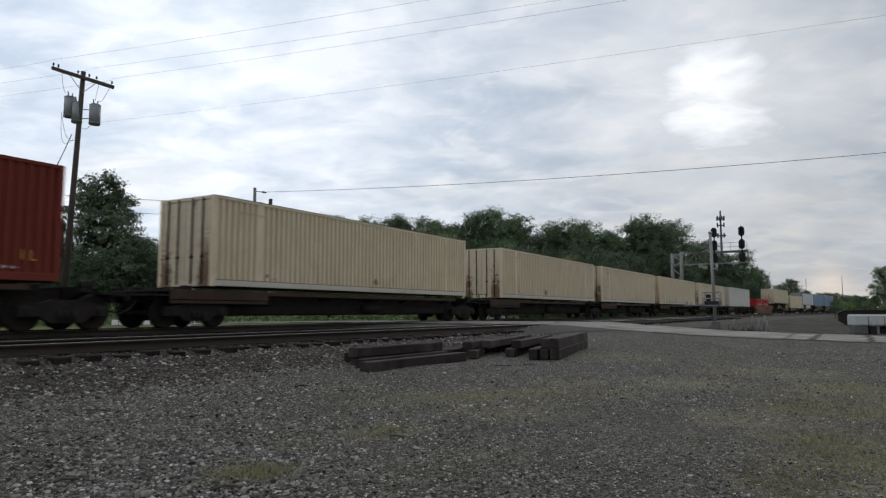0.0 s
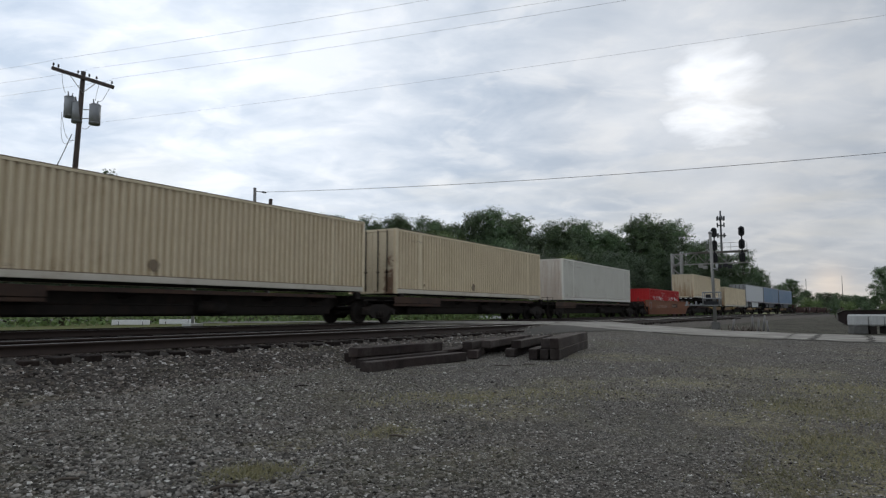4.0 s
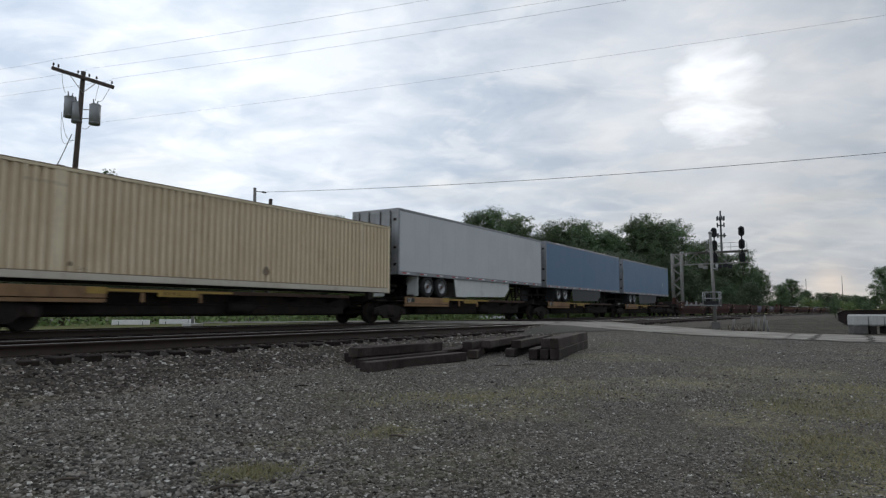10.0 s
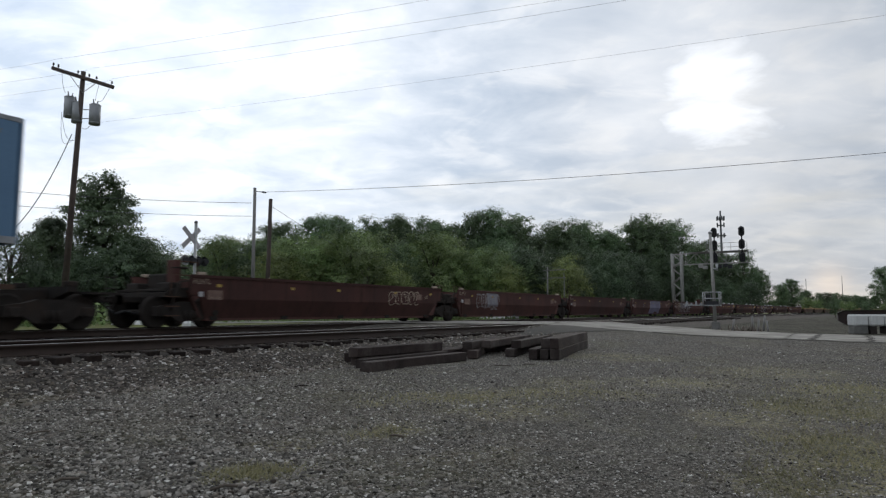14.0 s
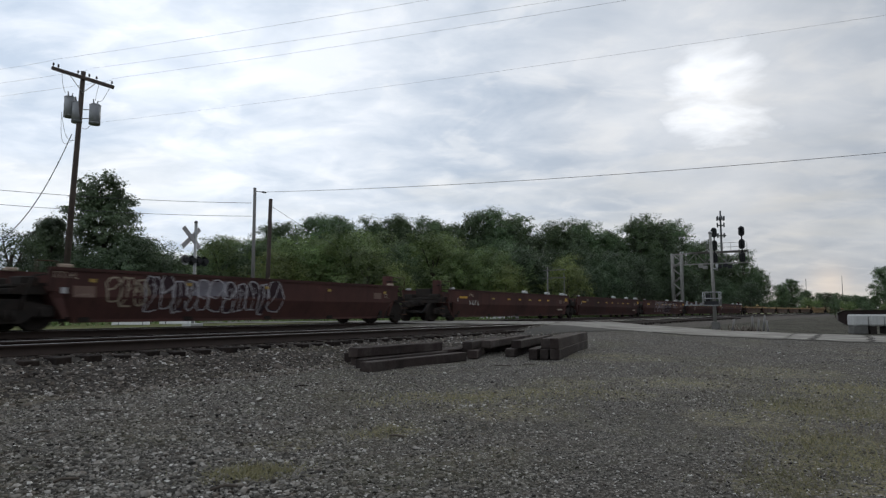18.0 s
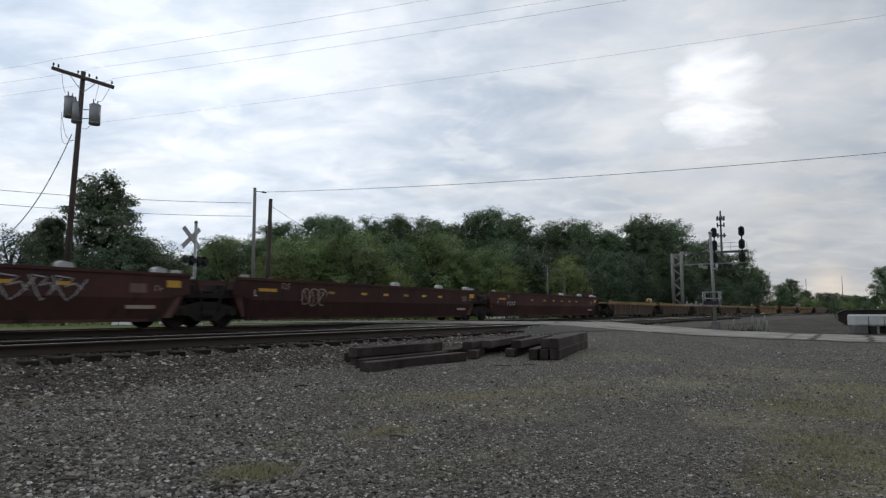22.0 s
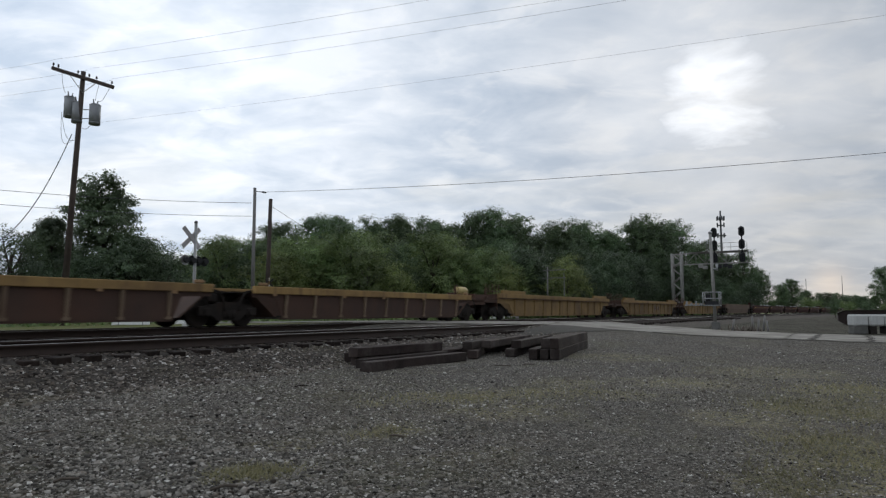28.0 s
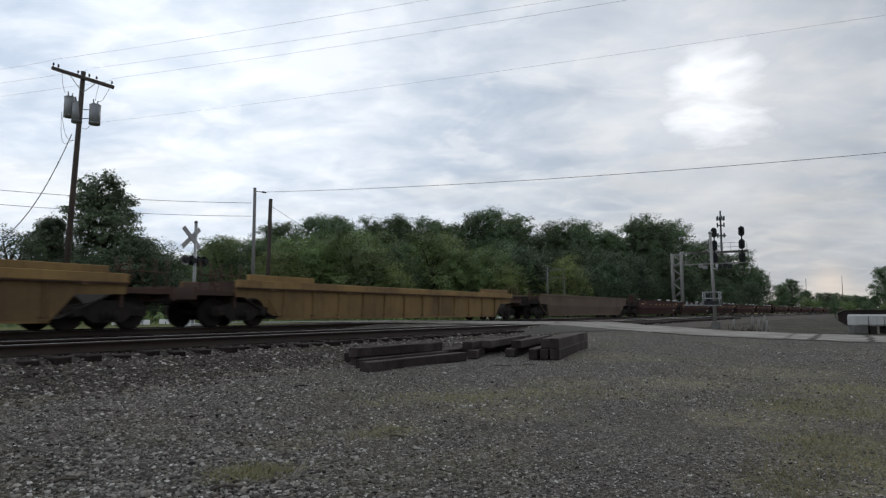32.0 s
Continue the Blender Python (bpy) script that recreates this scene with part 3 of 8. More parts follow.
def build_ground():
    def steps(fine_lo, fine_hi, fine, far):
        mid = list(np.arange(fine_lo, fine_hi + 1e-6, fine))
        out, d, s = [], fine, 0.0
        while s < far:
            d *= 1.45
            s += d
            out.append(s)
        return np.array([fine_lo - v for v in reversed(out)] + mid + [fine_hi + v for v in out])
    xs, ys = steps(-6, 40, 0.5, 3200), steps(-6, 30, 0.5, 3200)
    gx, gy = np.meshgrid(xs, ys, indexing="ij")
    a = np.clip((gx - BEND) / RADIUS, 0, 0.5)
    line = YC - RADIUS * (1 - np.cos(a))
    d = gy - line
    k = np.clip((d + 9.6) / 12.0, 0, 1)
    gz = -0.56 + (0.36 * k * k * (3 - 2 * k))
    near = (gx > -6) & (gx < 40) & (gy > -6) & (gy < 9)
    gz = gz + np.where(near, 0.025 * np.sin(gx * 0.9 + 1.3 * np.sin(gy * 0.7)) * np.cos(gy * 1.1 + 0.4 * gx), 0)
    k, rz = road_rise(gx, gy)
    gz = gz + k * np.maximum(rz - 0.02 - gz, -0.02)
    n, m = gx.shape
    idx = np.arange(n * m).reshape(n, m)
    faces = np.stack([idx[:-1, :-1], idx[1:, :-1], idx[1:, 1:], idx[:-1, 1:]], -1).reshape(-1, 4)
    me = raw_mesh("ground", np.stack([gx, gy, gz], -1).reshape(-1, 3), faces, M_GROUND)
    me.polygons.foreach_set("use_smooth", np.ones(len(me.polygons), bool))
    tagged(new("ground", me), "grey gravel ground with mossy patches and far grass", "ground", kind="structure")


build_ground()


def sweep(name, outline, s0, s1, step, material, label, kind="structure", category="", closed=False):
    """A cross-section (d, z) drawn along the line."""
    n = max(2, int((s1 - s0) / step) + 1)
    vs, fs, k = [], [], len(outline)
    for i in range(n):
        s = s0 + (s1 - s0) * i / (n - 1)
        for d, z in outline:
            x, y, _ = along(s, d)
            vs.append((x, y, z))
    for i in range(n - 1):
        for j in range(k if closed else k - 1):
            j2 = (j + 1) % k
            fs.append((i * k + j, (i + 1) * k + j, (i + 1) * k + j2, i * k + j2))
    me = raw_mesh(name, vs, fs, material)
    ob = new(name, me)
    return tagged(ob, label, category, kind=kind) if label else ob


DN = YN - YC
sweep("ballast_bed", [(DN - 2.75, -0.62), (DN - 1.75, -0.34), (DN - 1.25, -0.265), (DN - 1.1, -0.205), (DN + 1.3, -0.205), (DN + 2.2, -0.30), (-2.2, -0.30), (-1.3, -0.20), (1.3, -0.20), (1.7, -0.21), (2.6, -0.5)],
      -60, 640, 4.0, M_BALLAST, "dark crushed-stone ballast bed under two railway tracks", category="ballast")


def rail_outline(d):
    return [(d - 0.07, -0.17), (d - 0.07, -0.155), (d - 0.012, -0.13), (d - 0.012, -0.045), (d - 0.036, -0.035), (d - 0.036, -0.004), (d + 0.036, -0.004), (d + 0.036, -0.035),
            (d + 0.012, -0.045), (d + 0.012, -0.13), (d + 0.07, -0.155), (d + 0.07, -0.17)]


def build_track(name, d, label, s_ties):
    tr = thing(name, label, "railway track", kind="structure")
    for side in (-0.7175, 0.7175):
        r = sweep("rail", rail_outline(d + side), -60, 640, 5.0, M_RAIL, "", closed=True)
        r.parent = tr
        h = sweep("rail_head", [(d + side - 0.034, 0.0), (d + side + 0.034, 0.0), (d + side + 0.034, -0.012), (d + side - 0.034, -0.012)], -60, 640, 5.0, M_RAILTOP, "", closed=True)
        h.parent = r
        tagged(h, "worn shiny running surface")
    tie = mesh_of("tie", box(B(), -0.115, 0.115, -1.3, 1.3, -0.35, -0.172, 0.012), M_TIE)
    plate = mesh_of("tie_plate", box(B(), -0.09, 0.09, -0.17, 0.17, -0.172, -0.160, 0.0), M_RAIL)
    s, s1 = s_ties
    r = random.Random(3)
    while s < s1:
        x, y, h = along(s, d + r.uniform(-0.11, 0.11))
        t = part("tie", tie, M_TIE, tr)
        t.matrix_local = pose(x, y, r.uniform(-0.035, 0.002), 0, r.uniform(-0.6, 0.6), h + r.uniform(-2.2, 2.2))
        if s < 25:
            for side in (-0.7175, 0.7175):
                p = part("tie_plate", plate, M_RAIL, t)
                p.matrix_local = pose(0, side, 0)
        s += 0.51
    return tr


build_track("railway_track_near", DN, "empty rusty railway track on dark timber ties", (-3.0, 76.0))
build_track("railway_track_far", 0.0, "railway track that carries the freight train", (2.0, 70.0))


def build_road():
    road = thing("crossing_road", "pale worn concrete road over a level crossing", "road", kind="structure")
    prof = [(-70, -0.53), (-12, -0.52), (0, -0.46), (4, -0.36), (7.5, -0.16), (9.3, -0.03), (10.36, -0.01)]
    prof2 = [(10.5, -0.01), (11.8, -0.01)]
    prof3 = [(11.94, -0.01), (14.5, -0.02), (17.17, -0.01)]
    prof4 = [(17.32, -0.01), (18.6, -0.01)]
    prof5 = [(18.75, -0.01), (21, -0.02), (30, -0.15), (90, -0.16)]
    def edge(y, side):
        return (24.9 if side < 0 else 31.9) + 0.10 * math.sin(y * 0.9) + 0.09 * math.sin(y * 2.3 + side) + 0.06 * math.sin(y * 5.9 + 2 * side) + 0.13 * math.sin(y * 1.6 + 0.7) * math.sin(y * 3.7) + 0.05 * math.sin(y * 13.0) - 0.03 * y * (1 if y < 12 else 0.2)
    for prof_i in (prof, prof2, prof3, prof4, prof5):
        pts = []
        for (y0, z0), (y1, z1) in zip(prof_i, prof_i[1:]):
            k = max(1, int(abs(y1 - y0) / 0.3)) if y0 > -13 and y1 < 40 else 4
            pts += [(y0 + (y1 - y0) * i / k, z0 + (z1 - z0) * i / k) for i in range(k)]
        pts.append(prof_i[-1])
        vs, fs, n = [], [], 9
        for y, z in pts:
            a, b = edge(y, -1), edge(y, 1)
            for i in range(n):
                x = a + (b - a) * i / (n - 1)
                vs.append((x, y, z + 0.03 * (1 - (2 * i / (n - 1) - 1) ** 2) + 0.008 * math.sin(x * 3 + y * 2)))
        for j in range(len(pts) - 1):
            for i in range(n - 1):
                q = j * n + i
                fs.append((q, q + 1, q + n + 1, q + n))
        me = raw_mesh("road_slab", vs, fs, M_ROAD)
        ob = new("road_slab", me)
        ob.parent = road
    r = random.Random(12)
    ally = prof + prof2 + prof3 + prof4 + prof5
    for y, wide in ((-0.66, 0.12), (0.95, 0.13), (1.75, 0.05), (-3.6, 0.12), (-6.5, 0.12)):
        vs, fs, n = [], [], 22
        for i in range(n):
            u = i / (n - 1)
            yy = y + r.uniform(-0.09, 0.09)
            a, b = edge(yy, -1) + 0.05, edge(yy, 1) - 0.05
            x = a + (b - a) * u
            z = float(np.interp(yy, [p[0] for p in ally], [p[1] for p in ally])) + 0.03 * (1 - (2 * u - 1) ** 2) + 0.015
            k = wide * r.uniform(0.25, 1.0)
            vs += [(x, yy - k, z), (x, yy + k, z)]
        fs = [(2 * i, 2 * i + 2, 2 * i + 3, 2 * i + 1) for i in range(n - 1)]
        ob = new("crack", raw_mesh("crack", vs, fs, M_TARSHADE))
        ob.parent = road
    # dark strip painted for the shade along the road's near edge
    vs, n = [], 90
    for i in range(n):
        y = -14 + 20.0 * i / (n - 1)
        z = float(np.interp(y, [p[0] for p in ally], [p[1] for p in ally])) + 0.006
        k = r.uniform(0.05, 0.34) * min(1.0, (6.2 - y) / 3)
        vs += [(edge(y, -1) - k, y, z - 0.012), (edge(y, -1) + 0.01 + r.uniform(0, 0.05), y, z + 0.006)]
    ob = new("verge", raw_mesh("verge", vs, [(2 * i, 2 * i + 1, 2 * i + 3, 2 * i + 2) for i in range(n - 1)], M_TARSHADE))
    ob.parent = road


build_road()


# ---- running gear ----
def truck_meshes():
    frames = []
    for side in (-1, 1):
        bm = B()
        y0, y1 = min(side * 1.02, side * 1.16), max(side * 1.02, side * 1.16)
        prism(bm, [(-1.15, 0.62), (-0.62, 0.70), (-0.35, 0.78), (0.35, 0.78), (0.62, 0.70), (1.15, 0.62), (1.15, 0.36), (0.72, 0.40), (0.42, 0.20), (-0.42, 0.20), (-0.72, 0.40), (-1.15, 0.36)], y0, y1)
        for x in (-0.89, 0.89):
            box(bm, x - 0.16, x + 0.16, y0 - 0.03, y1 + 0.04, 0.33, 0.60, 0.03)
            rod(bm, (x, side * 1.12, 0.46), (x, side * 1.26, 0.46), 0.11, seg=12)
        for i in range(3):
            rod(bm, ((i - 1) * 0.17, side * 1.17, 0.26), ((i - 1) * 0.17, side * 1.17, 0.52), 0.065, seg=8)
        frames.append(mesh_of("side_frame", bm, M_DARK))
    bm = B()
    box(bm, -0.24, 0.24, -1.0, 1.0, 0.40, 0.72, 0.04)
    bolster = mesh_of("truck", bm, M_DARK)
    bm = B()
    for side in (-1, 1):
        c = (0, side * 0.76, 0.46)
        prof = [(0.10, -0.085), (0.16, -0.06), (0.34, -0.03), (0.40, -0.065), (0.46, -0.065), (0.46, 0.05), (0.49, 0.068), (0.40, 0.075), (0.34, 0.02), (0.16, 0.03), (0.10, 0.06)]
        lathe(bm, prof if side < 0 else [(r, -y) for r, y in reversed(prof)], 28, c)
    rod(bm, (0, -1.1, 0.46), (0, 1.1, 0.46), 0.085, seg=10)
    wheel = mesh_of("wheelset", bm, M_DARK)
    return bolster, frames, wheel


TRUCK = truck_meshes()


def add_truck(car, x):
    t = part("truck", TRUCK[0], None, car, "dark cast-steel running gear")
    t.location = (x, 0, 0)
    for f in TRUCK[1]:
        part("side_frame", f, None, t)
    for dx in (-0.89, 0.89):
        w = part("wheelset", TRUCK[2], None, t, "steel wheels on one axle")
        w.location = (dx, 0, 0)


MOVERS = []


def rolling(ob, s):
    """Marks ob as part of the train, its middle s metres along the line at the start."""
    x, y, h = along(s)
    ob.matrix_world = pose(x, y, 0, 0, 0, h)
    MOVERS.append((ob, s))


def glyphs(parent, x0, x1, z0, z1, y, n, material, seed=1, name="lettering"):
    """A row of plain bars in place of lettering, one part a sign."""
    r = random.Random(seed)
    w, d = (x1 - x0) / n, z1 - z0
    for i in range(n):
        a = x0 + i * w
        k = r.choice((0.0, 0.4, 0.8)) if r.random() < 0.85 else None
        u, v, e = a + 0.10 * w, a + 0.26 * w, a + 0.80 * w
        if k is None:
            ring = [(u, z0), (v, z0), (v, z1), (u, z1)]
        elif k == 0.0:
            ring = [(u, z0), (e, z0), (e, z0 + 0.13 * d), (v, z0 + 0.13 * d), (v, z1), (u, z1)]
        elif k == 0.8:
            ring = [(u, z0), (v, z0), (v, z1 - 0.13 * d), (e, z1 - 0.13 * d), (e, z1), (u, z1)]
        else:
            ring = [(u, z0), (v, z0), (v, z0 + 0.43 * d), (e, z0 + 0.43 * d), (e, z0 + 0.57 * d), (v, z0 + 0.57 * d), (v, z1), (u, z1)]
        bm = B()
        prism(bm, ring, y, y + 0.004)
        part(name, bm, material, parent, "plain painted bar")


def coupler(car, x, way):
    bm = B()
    box(bm, min(x, x + way * 0.75), max(x, x + way * 0.75), -0.09, 0.09, 0.74, 0.92, 0.02)
    box(bm, min(x + way * 0.62, x + way * 0.92), max(x + way * 0.62, x + way * 0.92), -0.16, 0.16, 0.68, 0.98, 0.04)
    part("coupler", bm, M_DARK, car)


def hoses(car, x, way):
    bm = B()
    pts = [(x, -0.5, 0.82), (x + way * 0.25, -0.52, 0.55), (x + way * 0.5, -0.5, 0.42), (x + way * 0.8, -0.45, 0.5)]
    tube(bm, pts, 0.025, 6)
    part("air_hose", bm, M_BLACK, car)


# ---- spine wagons ----
def spine_unit(s0, s1, trucks, ends=(False, False), deck=None, deck_at=None):
    """One platform of a spine wagon between s0 and s1, with its trucks at the places given."""
    number = deck is not None
    deck = deck or M_SILLRUST
    L = s1 - s0
    h = L / 2
    car = thing("spine_wagon", "grimy spine wagon platform with tan deck plates" if number else "grimy dark spine wagon platform under a container", "railway wagon", "wagons of the train")
    bm = B()
    prism(bm, [(-h + 0.25, 1.02), (h - 0.25, 1.02), (h - 0.25, 0.78), (h - 1.9, 0.72), (h - 2.7, 0.34), (-h + 2.7, 0.34), (-h + 1.9, 0.72), (-h + 0.25, 0.78)], -0.36, 0.36)
    part("centre_sill", bm, M_DARK, car, "long dark centre beam")
    # wheel deck at one end, container supports along the beam
    x0, dl = (-h + 0.9 if deck_at is None else deck_at), 3.8
    for side in (-1, 1):
        bm = B()
        box(bm, x0, x0 + dl, min(side * 1.26, side * 1.32), max(side * 1.26, side * 1.32), 0.84, 1.13, 0.006)
        part("deck_side", bm, deck, car, "worn side plate of the wheel deck")
        bm = B()
        box(bm, x0, x0 + dl, min(side * 1.24, side * 1.30), max(side * 1.24, side * 1.30), 0.72, 0.82, 0.006)
        part("deck_lip", bm, deck, car)
        bm = B()
        box(bm, x0 + dl if deck_at is None else -h + 3.0, h - 3.0 if deck_at is None else x0, min(side * 1.18, side * 1.30), max(side * 1.18, side * 1.30), 1.0, 1.115)
        part("side_stringer", bm, M_SILLRUST, car)
    bm = B()
    box(bm, x0, x0 + dl, -1.26, 1.26, 1.07, 1.125)
    part("wheel_deck", bm, M_DARK, car)
    for x in (-h + 1.5, -h + 3.4, -2.2, 0.6, 3.2, h - 3.6, h - 1.6):
        bm = B()
        prism(bm, [(-1.28, 1.115), (1.28, 1.115), (1.28, 0.98), (0.4, 0.72), (-0.4, 0.72), (-1.28, 0.98)], x - 0.13, x + 0.13, "x")
        part("cross_bearer", bm, M_DARK, car)
    for x in (h - 1.6, -h + 1.5):
        for side in (-1, 1):
            bm = B()
            box(bm, x - 0.15, x + 0.15, side * 1.2 - 0.1, side * 1.2 + 0.1, 1.115, 1.25, 0.02)
            part("pedestal", bm, M_DARK, car)
    if number:
        bm = B()
        xp = x0 + dl + 0.05 if deck_at is None else x0 - 4.3
        box(bm, xp, xp + 4.2, -1.31, -1.25, 1.02, 1.09)
        part("yellow_rail", bm, M_DULLPLATE, car, "dull yellow painted rail")
        bm = B()
        box(bm, xp + 1.5, xp + 2.9, -1.318, -1.31, 0.90, 1.055)
        part("yellow_panel", bm, M_DULLPLATE, car, "dull yellow painted patch")
        glyphs(car, xp + 1.7, xp + 2.3, 0.95, 1.02, -1.324, 4, M_INK, 3)
        for k in (1.0, 2.95):
            bm = B()
            box(bm, xp + k, xp + k + 0.09, -1.30, -1.24, 0.74, 1.02)
            part("rail_bracket", bm, M_TANDECK, car)
        bm = B()
        box(bm, x0 + dl - 0.55, x0 + dl + 0.02, -1.326, -1.32, 0.95, 1.12)
        part("yellow_patch", bm, M_DULLPLATE, car, "scuffed yellow paint patch")
    bm = B()
    box(bm, -h + 2.7, h - 2.7, -0.75, -0.68, 0.40, 0.98)
    part("side_beam", bm, M_DARK, car)
    bm = B()
    rod(bm, (-h + 3, -0.75, 0.68), (h - 3, -0.75, 0.68), 0.03, seg=6)
    part("brake_pipe", bm, M_DARK, car)
    bm = B()
    rod(bm, (0.2, -0.8, 0.62), (1.3, -0.8, 0.62), 0.19, seg=12)
    part("air_tank", bm, M_DARK, car)
    # end platforms
    for way in (-1, 1):
        bm = B()
        box(bm, min(way * (h - 0.3), way * (h - 1.1)), max(way * (h - 0.3), way * (h - 1.1)), -1.2, 1.2, 0.93, 0.99)
        part("end_platform", bm, M_DARK, car)
    if number:
        bm = B()
        box(bm, x0 + 0.12, x0 + 0.72, -1.328, -1.322, 0.89, 1.10)
        part("number_plate", bm, M_INK, car, "dark patch with white size figures")
        cu = bpy.data.curves.new("size_mark", "FONT")
        cu.body, cu.size, cu.extrude = "53'", 0.24, 0.002
        tx = new("size_mark", cu)
        tx.data.materials.append(M_LETTER)
        dg = bpy.context.evaluated_depsgraph_get()
        me = bpy.data.meshes.new_from_object(tx.evaluated_get(dg))
        bpy.data.objects.remove(tx)
        ob = part("size_mark", me, None, car, "white figures 53")
        ob.matrix_local = pose(x0 + 0.19, -1.332, 0.905, 90, 0, 0)
    for t in trucks:
        add_truck(car, t - (s0 + s1) / 2)
    for way, e in zip((-1, 1), ends):
        if e:
            coupler(car, way * (h - 0.35), way)
            hoses(car, way * (h - 0.4), way)
            bm = B()
            for y in (-1.25, -0.85):
                rod(bm, (way * (h - 0.45), y, 0.55), (way * (h - 0.45), y, 1.45), 0.016, seg=6)
            for z in (0.62, 0.85, 1.1, 1.4):
                rod(bm, (way * (h - 0.45), -1.25, z), (way * (h - 0.45), -0.85, z), 0.014, seg=6)
            part("ladder", bm, M_DARK, car)
    rolling(car, (s0 + s1) / 2)
    return car


M_YELLOWWEB = surf("dull_yellow_web", (0.205, 0.128, 0.050), (0.275, 0.178, 0.074), 0.8, 0.8, 0, 0.15, 30, (0.075, 0.048, 0.033), 0.55, 0.7, "object", 0.12)
M_DUSTBROWN = surf("dusty_brown_wagon_paint", (0.13, 0.092, 0.066), (0.18, 0.128, 0.092), 0.8, 0.8, 0, 0.15, 30, (0.08, 0.05, 0.036), 0.4, 0.5)
M_STENCIL = surf("faded_stencil_paint", (0.15, 0.095, 0.075), (0.19, 0.125, 0.10), 3.0, 0.8, 0, 0.05, 30, (0.09, 0.05, 0.04), 0.3, 0.4)
M_POST = surf("faded_rib_paint", (0.16, 0.112, 0.074), (0.225, 0.163, 0.108), 0.9, 0.8, 0, 0.15, 30, (0.12, 0.075, 0.05), 0.3, 0.5)
M_SILLRUST = surf("rust_brown_sill", (0.040, 0.024, 0.018), (0.095, 0.055, 0.036), 1.2, 0.85, 0, 0.2, 30, (0.025, 0.018, 0.015), 0.5, 0.5)
M_RUSTY = surf("rusted_steel", (0.06, 0.032, 0.022), (0.10, 0.052, 0.034), 2.0, 0.85, 0.1, 0.3, 30)
M_DULLPLATE = surf("dull_yellow_patch", (0.33, 0.22, 0.05), (0.40, 0.27, 0.07), 2.0, 0.7, 0, 0.1, 30, (0.1, 0.06, 0.04), 0.4, 0.5)
M_TANKYELLOW = surf("tank_yellow", (0.40, 0.31, 0.12), (0.50, 0.40, 0.17), 2.0, 0.6, 0, 0.1, 30, (0.16, 0.10, 0.05), 0.25, 0.4)
M_TANDECK = surf("tan_deck_paint", (0.27, 0.165, 0.085), (0.33, 0.205, 0.105), 0.9, 0.75, 0, 0.15, 30, (0.10, 0.055, 0.032), 0.5, 0.6)


